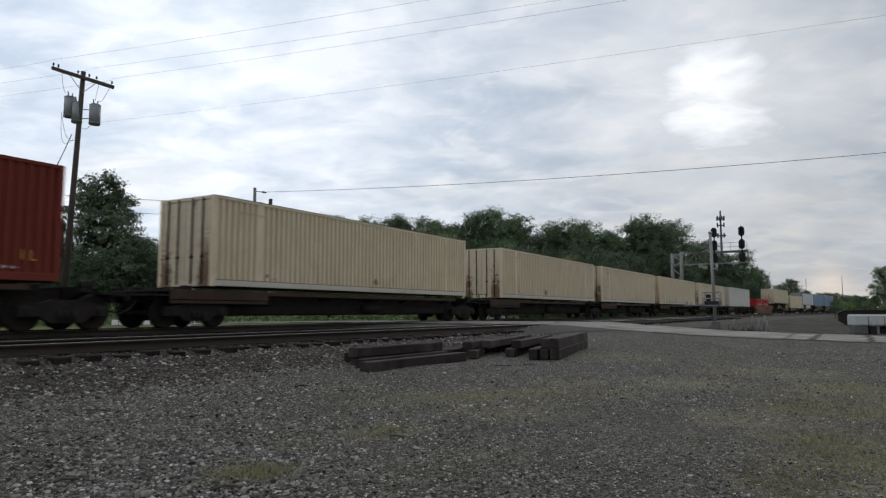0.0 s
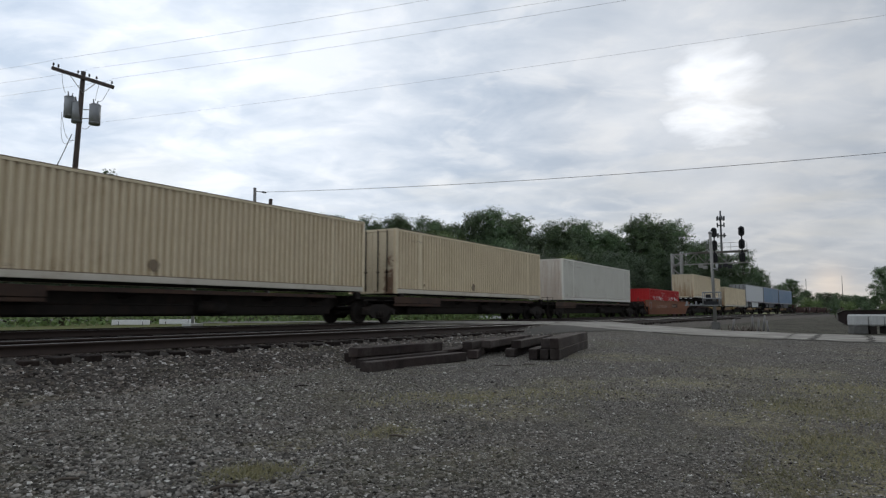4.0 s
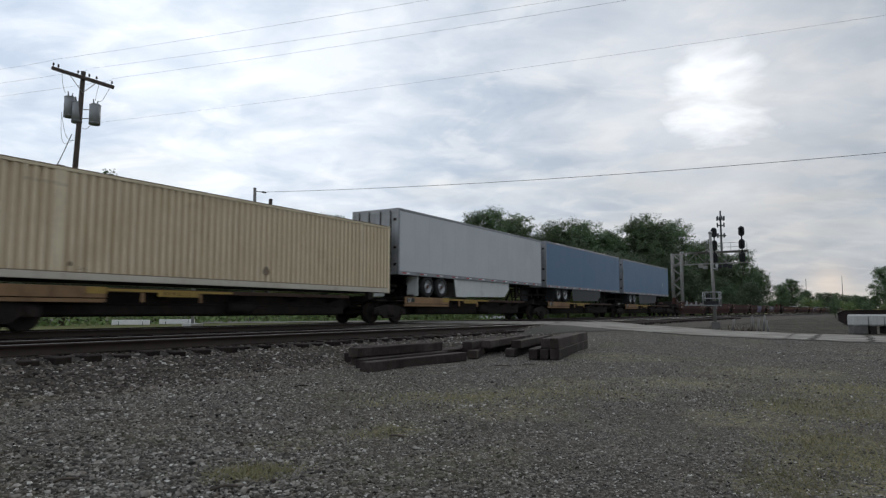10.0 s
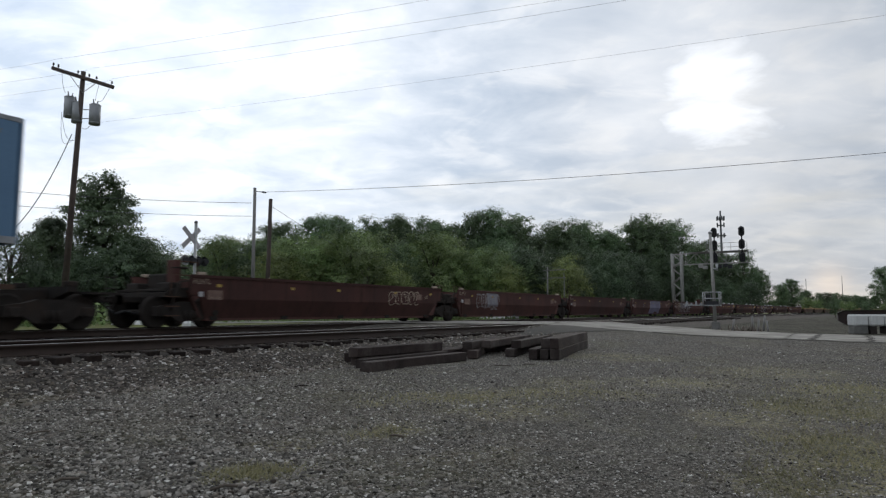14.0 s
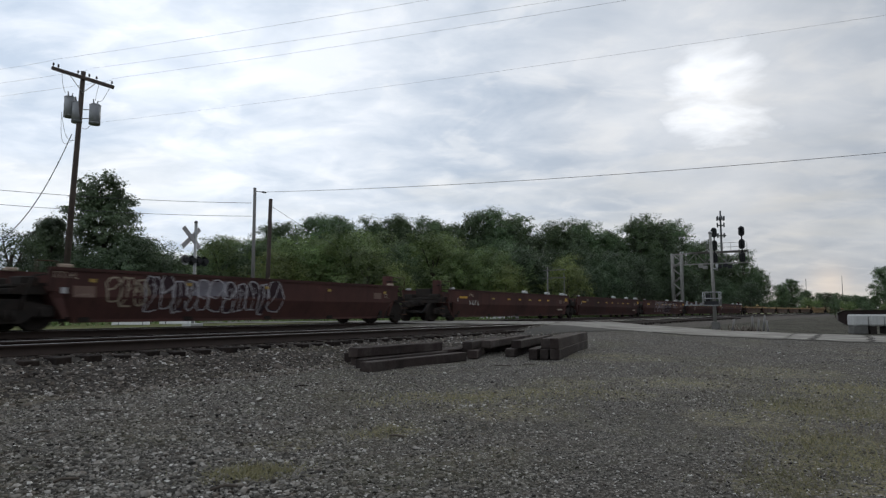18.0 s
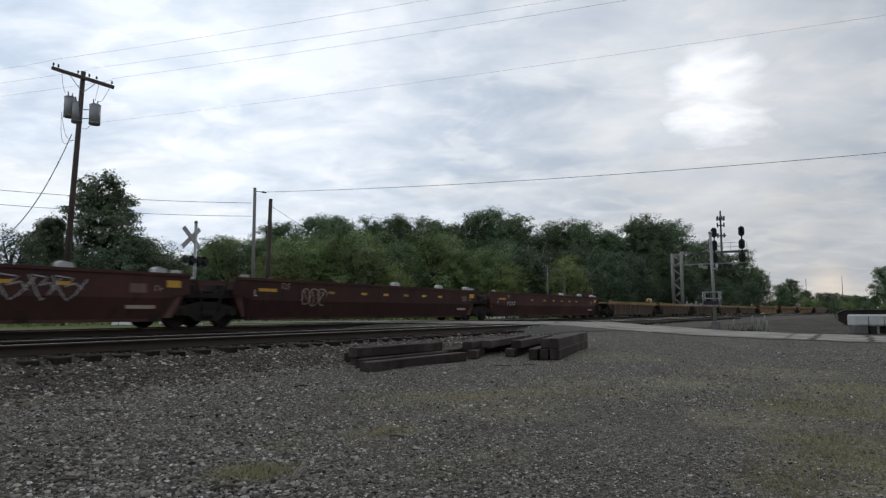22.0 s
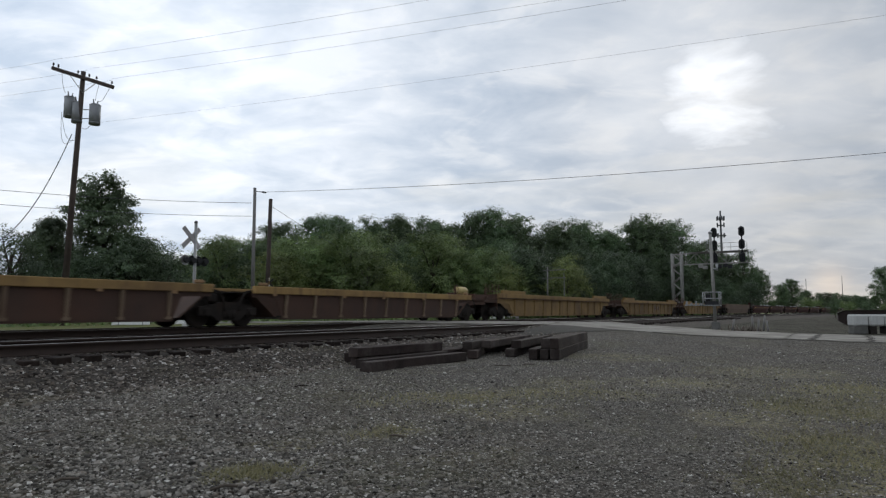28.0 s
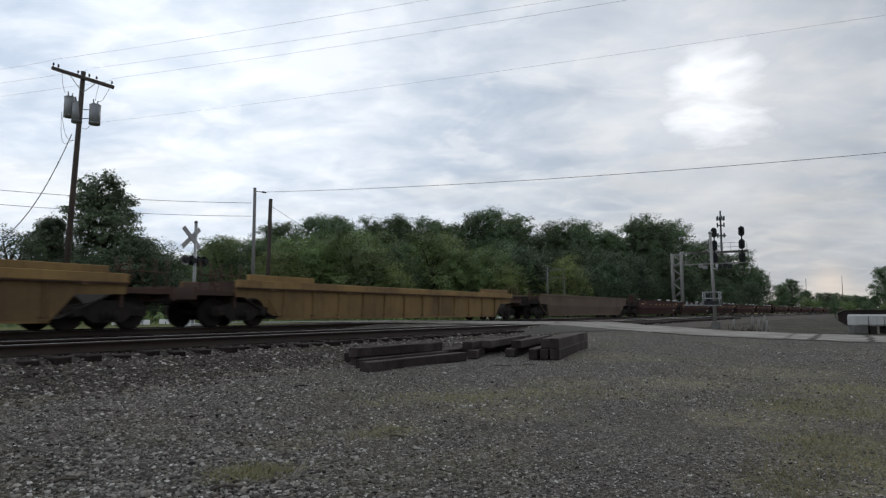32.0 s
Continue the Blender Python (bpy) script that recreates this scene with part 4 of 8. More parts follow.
# ---- well wagons ----
def well_unit(kind, s0, s1, t0, t1, ends=(False, False), art=0, seed=0):
    """One unit of a well wagon between s0 and s1 with trucks at t0 and t1 (None: it rests on its neighbour's)."""
    c, L = (s0 + s1) / 2, s1 - s0
    h = L / 2
    r = random.Random(seed * 7 + 1)
    labels = {"brown": "empty brown steel well wagon with grimy smooth sides", "faded": "faded brown steel well wagon with smooth sides",
              "truss": "empty yellow well wagon with ribbed rusty sides", "yellow": "empty faded yellow well wagon with ribbed sides"}
    car = thing("well_wagon", labels[kind], "railway wagon", "wagons of the train")
    single = kind in ("yellow", "faded")
    a = (-h + 1.9, h - 1.9) if single else (-h + 0.85, h - 0.85)      # top of the side
    w = (-h + (3.4 if kind == "faded" else 3.9), h - (3.4 if kind == "faded" else 3.9)) if single else (-h + 1.6, h - 1.6) if kind == "brown" else (-h + 2.2, h - 2.2)    # floor of the well
    top = {"brown": 1.55, "faded": 1.58, "truss": 1.32, "yellow": 1.50}[kind]
    skin = {"brown": M_BROWN, "faded": M_FADEDBROWN, "truss": M_YELLOWRUST, "yellow": M_YELLOWWEB}[kind]
    if seed == 47:
        skin = M_DUSTBROWN
    edge = {"brown": M_BROWN, "faded": M_FADEDBROWN, "truss": M_YELLOW, "yellow": M_YELLOW}[kind]
    if seed == 47:
        edge = M_POST
    for side in (-1, 1):
        bm = B()
        if kind in ("brown", "faded"):
            outer, inner = [], []
            for x, zs in ((a[0], (top, 1.0, 1.0)), (w[0] - 0.35, (top, 0.96, 0.96)), (w[0], (top, 0.86, 0.26)), (w[1], (top, 0.86, 0.26)), (w[1] + 0.35, (top, 0.96, 0.96)), (a[1], (top, 1.0, 1.0))):
                ys = (1.40, 1.40, 1.15 if kind == "brown" else 1.30) if zs[2] < 0.5 else (1.40, 1.38, 1.37)
                outer.append([bm.verts.new((x, side * y, z - (0.02 if j == 2 and zs[2] > 0.5 else 0))) for j, (y, z) in enumerate(zip(ys, zs))])
                inner.append([bm.verts.new((x, side * (y - 0.07), z - (0.02 if j == 2 and zs[2] > 0.5 else 0))) for j, (y, z) in enumerate(zip(ys, zs))])
            made = []
            for A in (outer, inner):
                for i in range(5):
                    for j in range(2):
                        made.append(bm.faces.new((A[i][j], A[i + 1][j], A[i + 1][j + 1], A[i][j + 1])))
            for i in range(5):
                made.append(bm.faces.new((outer[i][0], outer[i + 1][0], inner[i + 1][0], inner[i][0])))
                made.append(bm.faces.new((outer[i][2], outer[i + 1][2], inner[i + 1][2], inner[i][2])))
            for i in (0, 5):
                for j in range(2):
                    made.append(bm.faces.new((outer[i][j], outer[i][j + 1], inner[i][j + 1], inner[i][j])))
            bmesh.ops.recalc_face_normals(bm, faces=made)
        else:
            prism(bm, [(a[0], top - 0.2), (a[1], top - 0.2), (a[1], 0.95), (w[1] + (0.6 if single else 0.3), 0.92), (w[1], 0.26), (w[0], 0.26), (w[0] - (0.6 if single else 0.3), 0.92), (a[0], 0.95)], min(side * 1.27, side * 1.31), max(side * 1.27, side * 1.31))
        part("side_wall", bm, skin, car)
        bm = B()
        if kind in ("brown", "faded"):
            box(bm, a[0], a[1], min(side * 1.36, side * 1.44), max(side * 1.36, side * 1.44), top - 0.05, top + 0.03)
        else:
            box(bm, a[0], a[1], min(side * 1.25, side * 1.42), max(side * 1.25, side * 1.42), top - 0.25, top, 0.015)
        part("top_chord", bm, edge, car)
        bm = B()
        q = 1.17 if kind == "brown" else 1.30
        box(bm, w[0], w[1], min(side * (q - 0.16), side * q), max(side * (q - 0.16), side * q), 0.20, 0.28)
        part("bottom_chord", bm, skin, car)
    if kind in ("truss", "yellow"):
        pitch = 1.42
        n = int((w[1] - w[0]) / pitch)
        for i in range(n + 1):
            x = (w[0] + w[1]) / 2 + (i - n / 2) * (w[1] - w[0] - 0.3) / n
            bm = B()
            if kind == "truss":
                prism(bm, [(-1.42, top - 0.25), (-1.31, top - 0.25), (-1.31, 0.28), (-1.335, 0.28)], x - 0.045, x + 0.045, "x")
                box(bm, x - 0.10, x + 0.10, -1.345, -1.31, 0.26, 0.34)
            else:
                prism(bm, [(-1.40, top - 0.25), (-1.31, top - 0.25), (-1.31, 0.24), (-1.34, 0.24)], x - 0.035, x + 0.035, "x")
                box(bm, x - 0.09, x + 0.09, -1.35, -1.31, 0.24, 0.31)
            part("side_post", bm, M_POST if kind == "truss" else M_YELLOWWEB, car)
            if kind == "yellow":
                # Dark strip painted as each post's shade, with rust at its foot
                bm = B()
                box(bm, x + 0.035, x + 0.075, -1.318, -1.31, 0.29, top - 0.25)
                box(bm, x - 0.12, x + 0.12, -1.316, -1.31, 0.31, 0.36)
                part("rust_seam", bm, M_RUSTY, car, "dark strip in place of the shade beside a post, rusty foot")
            bm = B()
            box(bm, x - 0.05, x + 0.05, 1.31, 1.38, 0.28, top - 0.25)
            part("side_post", bm, skin, car)
    if kind == "yellow":
        # Strip painted dark under the chord, for its shade and rust
        bm = B()
        box(bm, a[0] + 0.02, a[1] - 0.02, -1.43, -1.31, top - 0.285, top - 0.253)
        part("chord_lip", bm, M_YELLOWRUST, car, "dark strip for the shade and rust under the top chord")
    # floor of the well and its cross members
    for x in np.linspace(w[0] + 0.3, w[1] - 0.3, 5):
        bm = B()
        box(bm, x - 0.15, x + 0.15, -1.2, 1.2, 0.22, 0.34)
        part("floor_beam", bm, M_DARK, car)
    for way in (-1, 1):
        bm = B()
        e = way * (a[1] - 0.1)
        f = way * (h - 0.35 if single else h - 0.15)
        box(bm, min(e, f), max(e, f), -0.4, 0.4, 0.78, 1.08, 0.03)
        part("end_sill", bm, M_DARK if kind != "yellow" else M_YELLOWRUST, car)
        bm = B()
        g = way * (w[1] + 0.2)
        prism(bm, [(g, 0.3), (g + way * 0.08, 0.3), (e + way * 0.1, 1.1), (e, 1.1)] if way > 0 else [(e, 1.1), (e + way * 0.1, 1.1), (g + way * 0.08, 0.3), (g, 0.3)], -1.25, 1.25)
        part("bulkhead", bm, M_DARK if kind == "yellow" else skin, car)
        if kind == "faded":
            bm = B()
            k = way * (w[1] + 0.12)
            box(bm, k - 0.03, k + 0.03, -1.22, 1.22, 0.27, 1.2)
            part("bulkhead", bm, M_DARK, car)
        if single:
            bm = B()
            y = 1.0
            box(bm, min(e, f), max(e, f), -1.24, 1.24, 0.98, 1.12)
            box(bm, min(f, f - way * 0.12), max(f, f - way * 0.12), -1.25, 1.25, 0.85, 1.22)
            box(bm, min(e, e + way * 0.08), max(e, e + way * 0.08), -1.22, 1.22, 0.6, 1.45)
            part("end_platform", bm, M_YELLOWRUST if kind == "yellow" else M_DARK, car)
            for i in range(5):
                bm = B()
                x = e + (f - e) * (-0.1 + 0.24 * i)
                rod(bm, (x, -1.22, 1.0), (x, -1.22, 1.98 if kind == "yellow" else 1.5), 0.02, seg=6)
                part("handrail_post", bm, M_RUSTY, car)
            bm = B()
            rod(bm, (e + (f - e) * -0.1, -1.22, 1.6), (e + (f - e) * 0.86, -1.22, 1.6), 0.018, seg=6)
            part("handrail", bm, M_RUSTY, car)
            bm = B()
            rod(bm, (e + way * 0.4, -0.7, 1.06), (e + way * 0.4, -0.7, 1.75), 0.03, seg=8)
            lathe(bm, [(0.26, 0.0), (0.28, 0.02), (0.26, 0.04), (0.24, 0.02), (0.26, 0.0)], 18, (e + way * 0.4, -0.78, 1.55))
            part("brake_wheel", bm, M_RUSTY, car)
            coupler(car, f, way)
        else:
            bm = B()
            box(bm, min(e, f), max(e, f), -1.15, 1.15, 1.08, 1.13)
            part("end_platform", bm, M_DARK, car)
            for side in (-1, 1):
                bm = B()
                box(bm, way * (h - 1.3) - 0.15, way * (h - 1.3) + 0.15, side * 1.3 - 0.08, side * 1.3 + 0.08, top + 0.02, top + 0.12, 0.02)
                part("guide_block", bm, (M_GHOST if seed < 20 else M_SIGNWHITE) if kind == "brown" else M_TANDECK, car, "small pale guide block")
            if kind == "brown":
                # dark end frame over the truck
                bm = B()
                prism(bm, [(way * (h - 1.05), 1.20), (way * (h - 0.45), 1.16), (way * (h - 0.12), 1.02), (way * (h - 0.12), 0.9), (way * (h - 1.05), 0.9)][::way], -1.18, 1.18)
                part("end_frame", bm, M_DARK, car)
                for yy in (-0.75, 0.75):
                    bm = B()
                    box(bm, way * (h - 0.62) - 0.22, way * (h - 0.62) + 0.22, yy - 0.28, yy + 0.28, 1.12, 1.34, 0.03)
                    part("side_bearing", bm, M_DARK, car)
                if ends[0 if way < 0 else 1]:
                    # hand brake, its stand and rails at the coupler end
                    bm = B()
                    box(bm, way * (h - 0.75) - 0.10, way * (h - 0.75) + 0.10, -0.95, -0.55, 1.15, 2.02, 0.02)
                    part("brake_stand", bm, M_BROWN, car)
                    bm = B()
                    lathe(bm, [(0.24, 0.0), (0.27, 0.025), (0.24, 0.05), (0.21, 0.025), (0.24, 0.0)], 18)
                    bmesh.ops.transform(bm, matrix=pose(way * (h - 0.75), -1.0, 1.75, 90, 0, 0), verts=bm.verts)
                    part("brake_wheel", bm, M_DARK, car)
                    for k, zz in enumerate((1.55, 1.95)):
                        bm = B()
                        tube(bm, [(way * (h - 1.15), -1.3, 1.1), (way * (h - 1.15), -1.3, zz), (way * (h - 0.25), -1.3, zz), (way * (h - 0.25), -1.3, 0.95)], 0.022, 6)
                        part("grab_rail", bm, M_RUSTY, car)
                    bm = B()
                    box(bm, way * (h - 1.0) - 0.25, way * (h - 1.0) + 0.25, -0.4, 0.5, 1.16, 1.62, 0.03)
                    part("brake_cylinder", bm, M_DARK, car)
                    for zz in (0.35, 0.62, 0.9):
                        bm = B()
                        box(bm, way * (h - 0.3) - 0.22, way * (h - 0.3) + 0.22, -1.36, -1.30, zz, zz + 0.03)
                        part("step", bm, M_RUSTY, car)
                else:
                    bm = B()
                    tube(bm, [(way * (h - 1.1), -1.3, 1.3), (way * (h - 1.1), -1.3, 1.72), (way * (h - 0.6), -1.3, 1.72), (way * (h - 0.6), -1.3, 1.1)], 0.018, 6)
                    part("grab_rail", bm, M_RUSTY, car)
            bm = B()
            pts = [(way * (h - 0.9), -1.25, top - 0.15), (way * (h - 0.55), -1.3, top - 0.2), (way * (h - 0.35), -1.3, 0.85), (way * (h - 0.3), -1.28, 0.5)]
            tube(bm, pts, 0.03, 6)
            part("brake_rod", bm, M_DARK, car)
    # plates and marks along the side
    later = kind == "brown" and seed >= 20
    if later:
        spots = [(0.8 - c_, 0.17, M_PLATE if k_ % 3 else M_DULLPLATE) for k_, c_ in enumerate((4.3, 2.3, 0.8, -0.7, -2.2, -3.6))]
    else:
        spots = [(x + r.uniform(-0.4, 0.4), 0.09, M_DULLPLATE if kind == "brown" else M_TANDECK) for x in np.linspace(a[0] + 1.2, a[1] - 1.2, 5)]
    for x, k, mt in spots:
        bm = B()
        z = top - 0.41 if later else top - 0.32
        box(bm, x - k, x + k, -1.41 if kind in ("brown", "faded") else -1.424, -1.395 if kind in ("brown", "faded") else -1.41, z, z + 0.09)
        part("reflector", bm, mt, car, "small reflective plate")
    if later:
        bm = B()
        box(bm, a[1] - 0.80, a[1] - 0.34, -1.41, -1.402, top - 0.38, top - 0.18)
        part("yellow_plate", bm, M_PLATE, car, "square yellow plate")
        bm = B()
        box(bm, a[1] - 2.0, a[1] - 1.1, -1.32, -1.312, 0.56, 0.66)
        part("stencil_patch", bm, M_GHOST, car, "weathered stencil patch")
        for x in (a[1] - 1.0, a[1] - 3.7, a[1] - 7.3):
            bm = B()
            prism(bm, [(x - 0.20, top + 0.03), (x + 0.20, top + 0.03), (x + 0.16, top + 0.15), (x - 0.10, top + 0.19), (x - 0.20, top + 0.13)], -1.40, -1.16)
            part("guide_block", bm, M_CONCRETE, car, "small white hooded guide block")
    if kind == "yellow":
        for way in (-1, 1):
            bm = B()
            e = way * a[1]
            box(bm, min(e - way * 3.65, e - way * 0.55), max(e - way * 3.65, e - way * 0.55), -1.36, -1.20, top, top + 0.19, 0.012)
            part("guide_rail", bm, M_YELLOW, car, "raised yellow guide plate")
        if seed == 41:
            bm = B()
            box(bm, 0.59, 2.34, -1.3165, -1.312, 0.62, 1.02)
            part("painted_panel", bm, M_RUSTY, car, "dark painted panel")
            glyphs(car, 0.74, 2.19, 0.68, 0.96, -1.3225, 4, M_GHOST, seed, "lettering")
        elif seed == 40:
            glyphs(car, 4.83, 5.46, 0.74, 0.98, -1.3165, 3, M_RUSTY, seed, "lettering")
    if kind == "truss" and seed in (30, 34):
        bm = B()
        lathe(bm, [(0.02, -0.52), (0.13, -0.50), (0.20, -0.43), (0.21, -0.3), (0.21, 0.3), (0.20, 0.43), (0.13, 0.50), (0.02, 0.52)], 16)
        bmesh.ops.transform(bm, matrix=pose(h - 0.75, -0.7, top + 0.24, 0, 0, 90), verts=bm.verts)
        part("air_tank", bm, M_TANKYELLOW, car, "rounded yellow air tank")
        for dx in (-1.1, -0.4):
            bm = B()
            box(bm, h + dx - 0.05, h + dx + 0.05, -0.95, -0.45, top - 0.35, top + 0.08, 0.01)
            part("tank_bracket", bm, M_TANDECK, car)
        bm = B()
        rod(bm, (h - 1.75, -0.95, 1.05), (h - 1.75, -0.95, top + 0.40), 0.05, seg=8)
        part("brake_stand", bm, M_RUSTY, car)
        bm = B()
        lathe(bm, [(0.20, 0.0), (0.23, 0.02), (0.20, 0.04), (0.17, 0.02), (0.20, 0.0)], 16, (h - 1.75, -1.02, top + 0.28))
        part("brake_wheel", bm, M_RUSTY, car)
        for dx in (-2.2, -0.05):
            bm = B()
            box(bm, h + dx - 0.12, h + dx + 0.12, -1.15, -0.8, 1.06, top + 0.10, 0.02)
            part("valve_box", bm, M_RUSTY, car)
    if kind == "brown":
        if later:
            if seed in (20, 24):
                glyphs(car, a[0] + 2.05, a[0] + 3.2, top - 0.72, top - 0.50, -1.406, 4, M_LETTER, seed)
            bm = B()
            box(bm, a[0] + 1.0, a[0] + 1.82, -1.407, -1.402, top - 0.40, top - 0.30)
            part("yellow_patch", bm, M_PLATE, car, "faded yellow paint strip")
            glyphs(car, a[0] + 2.05, a[0] + 2.5, top - 0.30, top - 0.10, -1.406, 3, M_GHOST, seed + 1)
            glyphs(car, a[0] + 0.8, a[0] + 0.96, top - 0.55, top - 0.36, -1.406, 1, M_LETTER, seed + 2)
        else:
            glyphs(car, a[0] + 0.1, a[0] + 0.75, top - 0.24, top - 0.08, -1.406, 5, M_GHOST, seed)
            bm = B()
            box(bm, a[0] + 0.30, a[0] + 0.46, -1.407, -1.402, 0.93, 1.08)
            part("white_patch", bm, M_SIGNWHITE, car, "small pale square mark")
            bm = B()
            box(bm, a[0] + 0.62, a[0] + 1.20, -1.407, -1.402, 0.84, 1.13)
            part("stencil_patch", bm, M_STENCIL, car, "weathered stencil patch")
            glyphs(car, a[0] + 0.68, a[0] + 1.14, 0.87, 0.93, -1.412, 5, M_GHOST, seed + 3)
            if seed == 13:
                glyphs(car, -3.21, -3.05, 0.92, 1.14, -1.406, 1, M_LETTER, seed)
        bm = B()
        x = a[1] - r.uniform(1.6, 2.2)
        box(bm, x, x + 0.5, -1.407, -1.402, top - 0.55, top - 0.3)
        part("stencil_patch", bm, M_STENCIL, car, "weathered stencil patch")
        glyphs(car, x + 0.75, x + 1.05, top - 0.5, top - 0.34, -1.406, 2, M_GHOST, seed + 5)
    for t in (t0, t1):
        if t is not None:
            add_truck(car, t - c)
    for way, e in zip((-1, 1), ends):
        if e and not single:
            coupler(car, way * (h - 0.2), way)
            hoses(car, way * (h - 0.2), way)
    rolling(car, c)
    return car


def hull(z, off):
    """How far out the side of a brown wagon lies at height z, with off metres of paint on it."""
    return -1.402 - off + max(0.0, 0.86 - z) * 0.25 / 0.60


def stroke(bm, pts, wide, off):
    """A brushed line on a wagon's side."""
    fine = []
    for p, q in zip(pts, pts[1:]):
        k = max(1, int(math.hypot(q[0] - p[0], q[1] - p[1]) / 0.12))
        fine += [(p[0] + (q[0] - p[0]) * i / k, p[1] + (q[1] - p[1]) * i / k) for i in range(k)]
    fine.append(pts[-1])
    rows = []
    for i, p in enumerate(fine):
        a, b = fine[max(i - 1, 0)], fine[min(i + 1, len(fine) - 1)]
        d = Vector((b[0] - a[0], b[1] - a[1]))
        d = d.normalized() if d.length > 1e-6 else Vector((1, 0))
        rows.append([bm.verts.new((p[0] - k * d.y * wide, hull(p[1] + k * d.x * wide, off), p[1] + k * d.x * wide)) for k in (-0.5, 0.5)])
    for a, b in zip(rows, rows[1:]):
        bm.faces.new((a[0], b[0], b[1], a[1]))


def panel(car, x0, x1, z0, z1, material, off, label, r, name="sprayed_ground"):
    """A patch of sprayed colour with a ragged edge."""
    bm = B()
    zs = [z0, (z0 + 0.86) / 2, 0.86, (z1 + 0.86) / 2, z1] if z0 < 0.8 else [z0, (z0 + z1) / 2, z1]
    n = max(3, int((x1 - x0) / 0.4))
    rows = [[bm.verts.new((x0 + (x1 - x0) * i / n + (r.uniform(-0.08, 0.08) if i in (0, n) else 0), hull(z, off), z + (r.uniform(-0.04, 0.04) if k in (0, len(zs) - 1) else 0))) for i in range(n + 1)] for k, z in enumerate(zs)]
    for a, b in zip(rows, rows[1:]):
        for i in range(n):
            bm.faces.new((a[i], a[i + 1], b[i + 1], b[i]))
    part(name, bm, material, car, label)


def scribble(car, x0, x1, z0, z1, seed, material, width=0.75, fill=None, wide=0.035):
    """Sprayed scrawl: rounded outline shapes side by side, filled or not."""
    r = random.Random(seed)
    x = x0
    while x < x1 - 0.3 * width:
        w = width * r.uniform(0.75, 1.2)
        lo, hi = z0 + (z1 - z0) * r.uniform(0.0, 0.18), z1 - (z1 - z0) * r.uniform(0.0, 0.12)
        cx, cz = x + w / 2, (lo + hi) / 2
        ring = []
        for k in range(13):
            t = 2 * math.pi * k / 12
            u, v = math.cos(t), math.sin(t)
            q = (abs(u) ** 3 + abs(v) ** 3) ** (1 / 3)
            ring.append((cx + 0.54 * w * u / q * r.uniform(0.72, 1.12), cz + 0.5 * (hi - lo) * v / q * r.uniform(0.85, 1.05)))
        ring[-1] = ring[0]
        if fill:
            bm = B()
            mid = bm.verts.new((cx, hull(cz, 0.003), cz))
            vs = [bm.verts.new((px, hull(pz, 0.003), pz)) for px, pz in ring[:-1]]
            for k in range(12):
                bm.faces.new((mid, vs[k], vs[(k + 1) % 12]))
            part("sprayed_fill", bm, fill, car, "filled shape of sprayed paint")
        bm = B()
        cut = r.randrange(3)
        stroke(bm, ring if cut else ring[:-2], wide, 0.006)
        k = r.randrange(1, 5)
        stroke(bm, [ring[k], (cx + r.uniform(-0.1, 0.1) * w, cz + r.uniform(-0.1, 0.1)), ring[k + 5]], wide * 0.8, 0.006)
        if r.random() < 0.6:
            stroke(bm, [(cx - 0.15 * w, cz + 0.2 * (hi - lo)), (cx + 0.05 * w, cz + 0.28 * (hi - lo)), (cx + 0.18 * w, cz + 0.15 * (hi - lo)), (cx, cz + 0.05 * (hi - lo))], wide * 0.7, 0.006)
        part("sprayed_letter", bm, material, car, "rounded outline of sprayed paint")
        x += w * 0.86


def bow(cx, cz, rx, rz, a0, a1, r, n=12):
    """A shaky arc about (cx, cz) from a0 to a1 degrees."""
    pts = []
    for i in range(n + 1):
        t = radians(a0 + (a1 - a0) * i / n)
        k = r.uniform(0.94, 1.06)
        pts.append((cx + rx * k * math.cos(t), cz + rz * k * math.sin(t)))
    return pts


def spray(car, lines, wide, material=None):
    bm = B()
    for pts in lines:
        stroke(bm, pts, wide, 0.006)
    part("sprayed_letter", bm, material or M_SPRAYWHITE, car, "white sprayed outline of a scrawl")


def ring_tag(car, x0, x1, z0, z1, seed):
    """Looped scrawl: rings low and high by turns, joined by hooked stems and capped by short bars."""
    r = random.Random(seed)
    h, w = z1 - z0, 0.78
    n = int((x1 - x0) / (w * 0.62))
    for i in range(n):
        cx = x0 + (x1 - x0) * (i + 0.5) / n
        size = w * (1.0 - 0.45 * i / n)
        low = i % 2 == 0
        cz = z0 + h * (0.26 if low else 0.62)
        a = r.uniform(100, 160)
        lines = [bow(cx, cz, size * 0.48, h * (0.27 if low else 0.33), a, a + r.uniform(290, 350), r)]
        if low:
            lines.append([(cx - size * 0.5, z0 + h * 0.62), (cx - size * 0.45, z1 - 0.05), (cx + size * 0.35, z1), (cx + size * 0.30, z0 + h * 0.70)])
            lines.append([(cx - size * 0.1, z1 - 0.04), (cx - size * 0.16, z0 + h * 0.66)])
        else:
            lines.append([(cx + size * 0.30, z0 + h * 0.52), (cx + size * 0.55, z0 + h * 0.36), (cx + size * 0.50, z0 + 0.02), (cx + size * 0.72, z0 - 0.02)])
            lines.append([(cx - size * 0.05, z0 + h * 0.9), (cx - size * 0.03, z0 + h * 0.6)])
        spray(car, lines, 0.045 - 0.012 * i / n)
    for k in range(3):
        x = x1 - 0.55 + 0.2 * k
        spray(car, [[(x + r.uniform(-0.1, 0.25), z0 + h * r.uniform(0.3, 0.95)) for _ in range(5)]], 0.026)


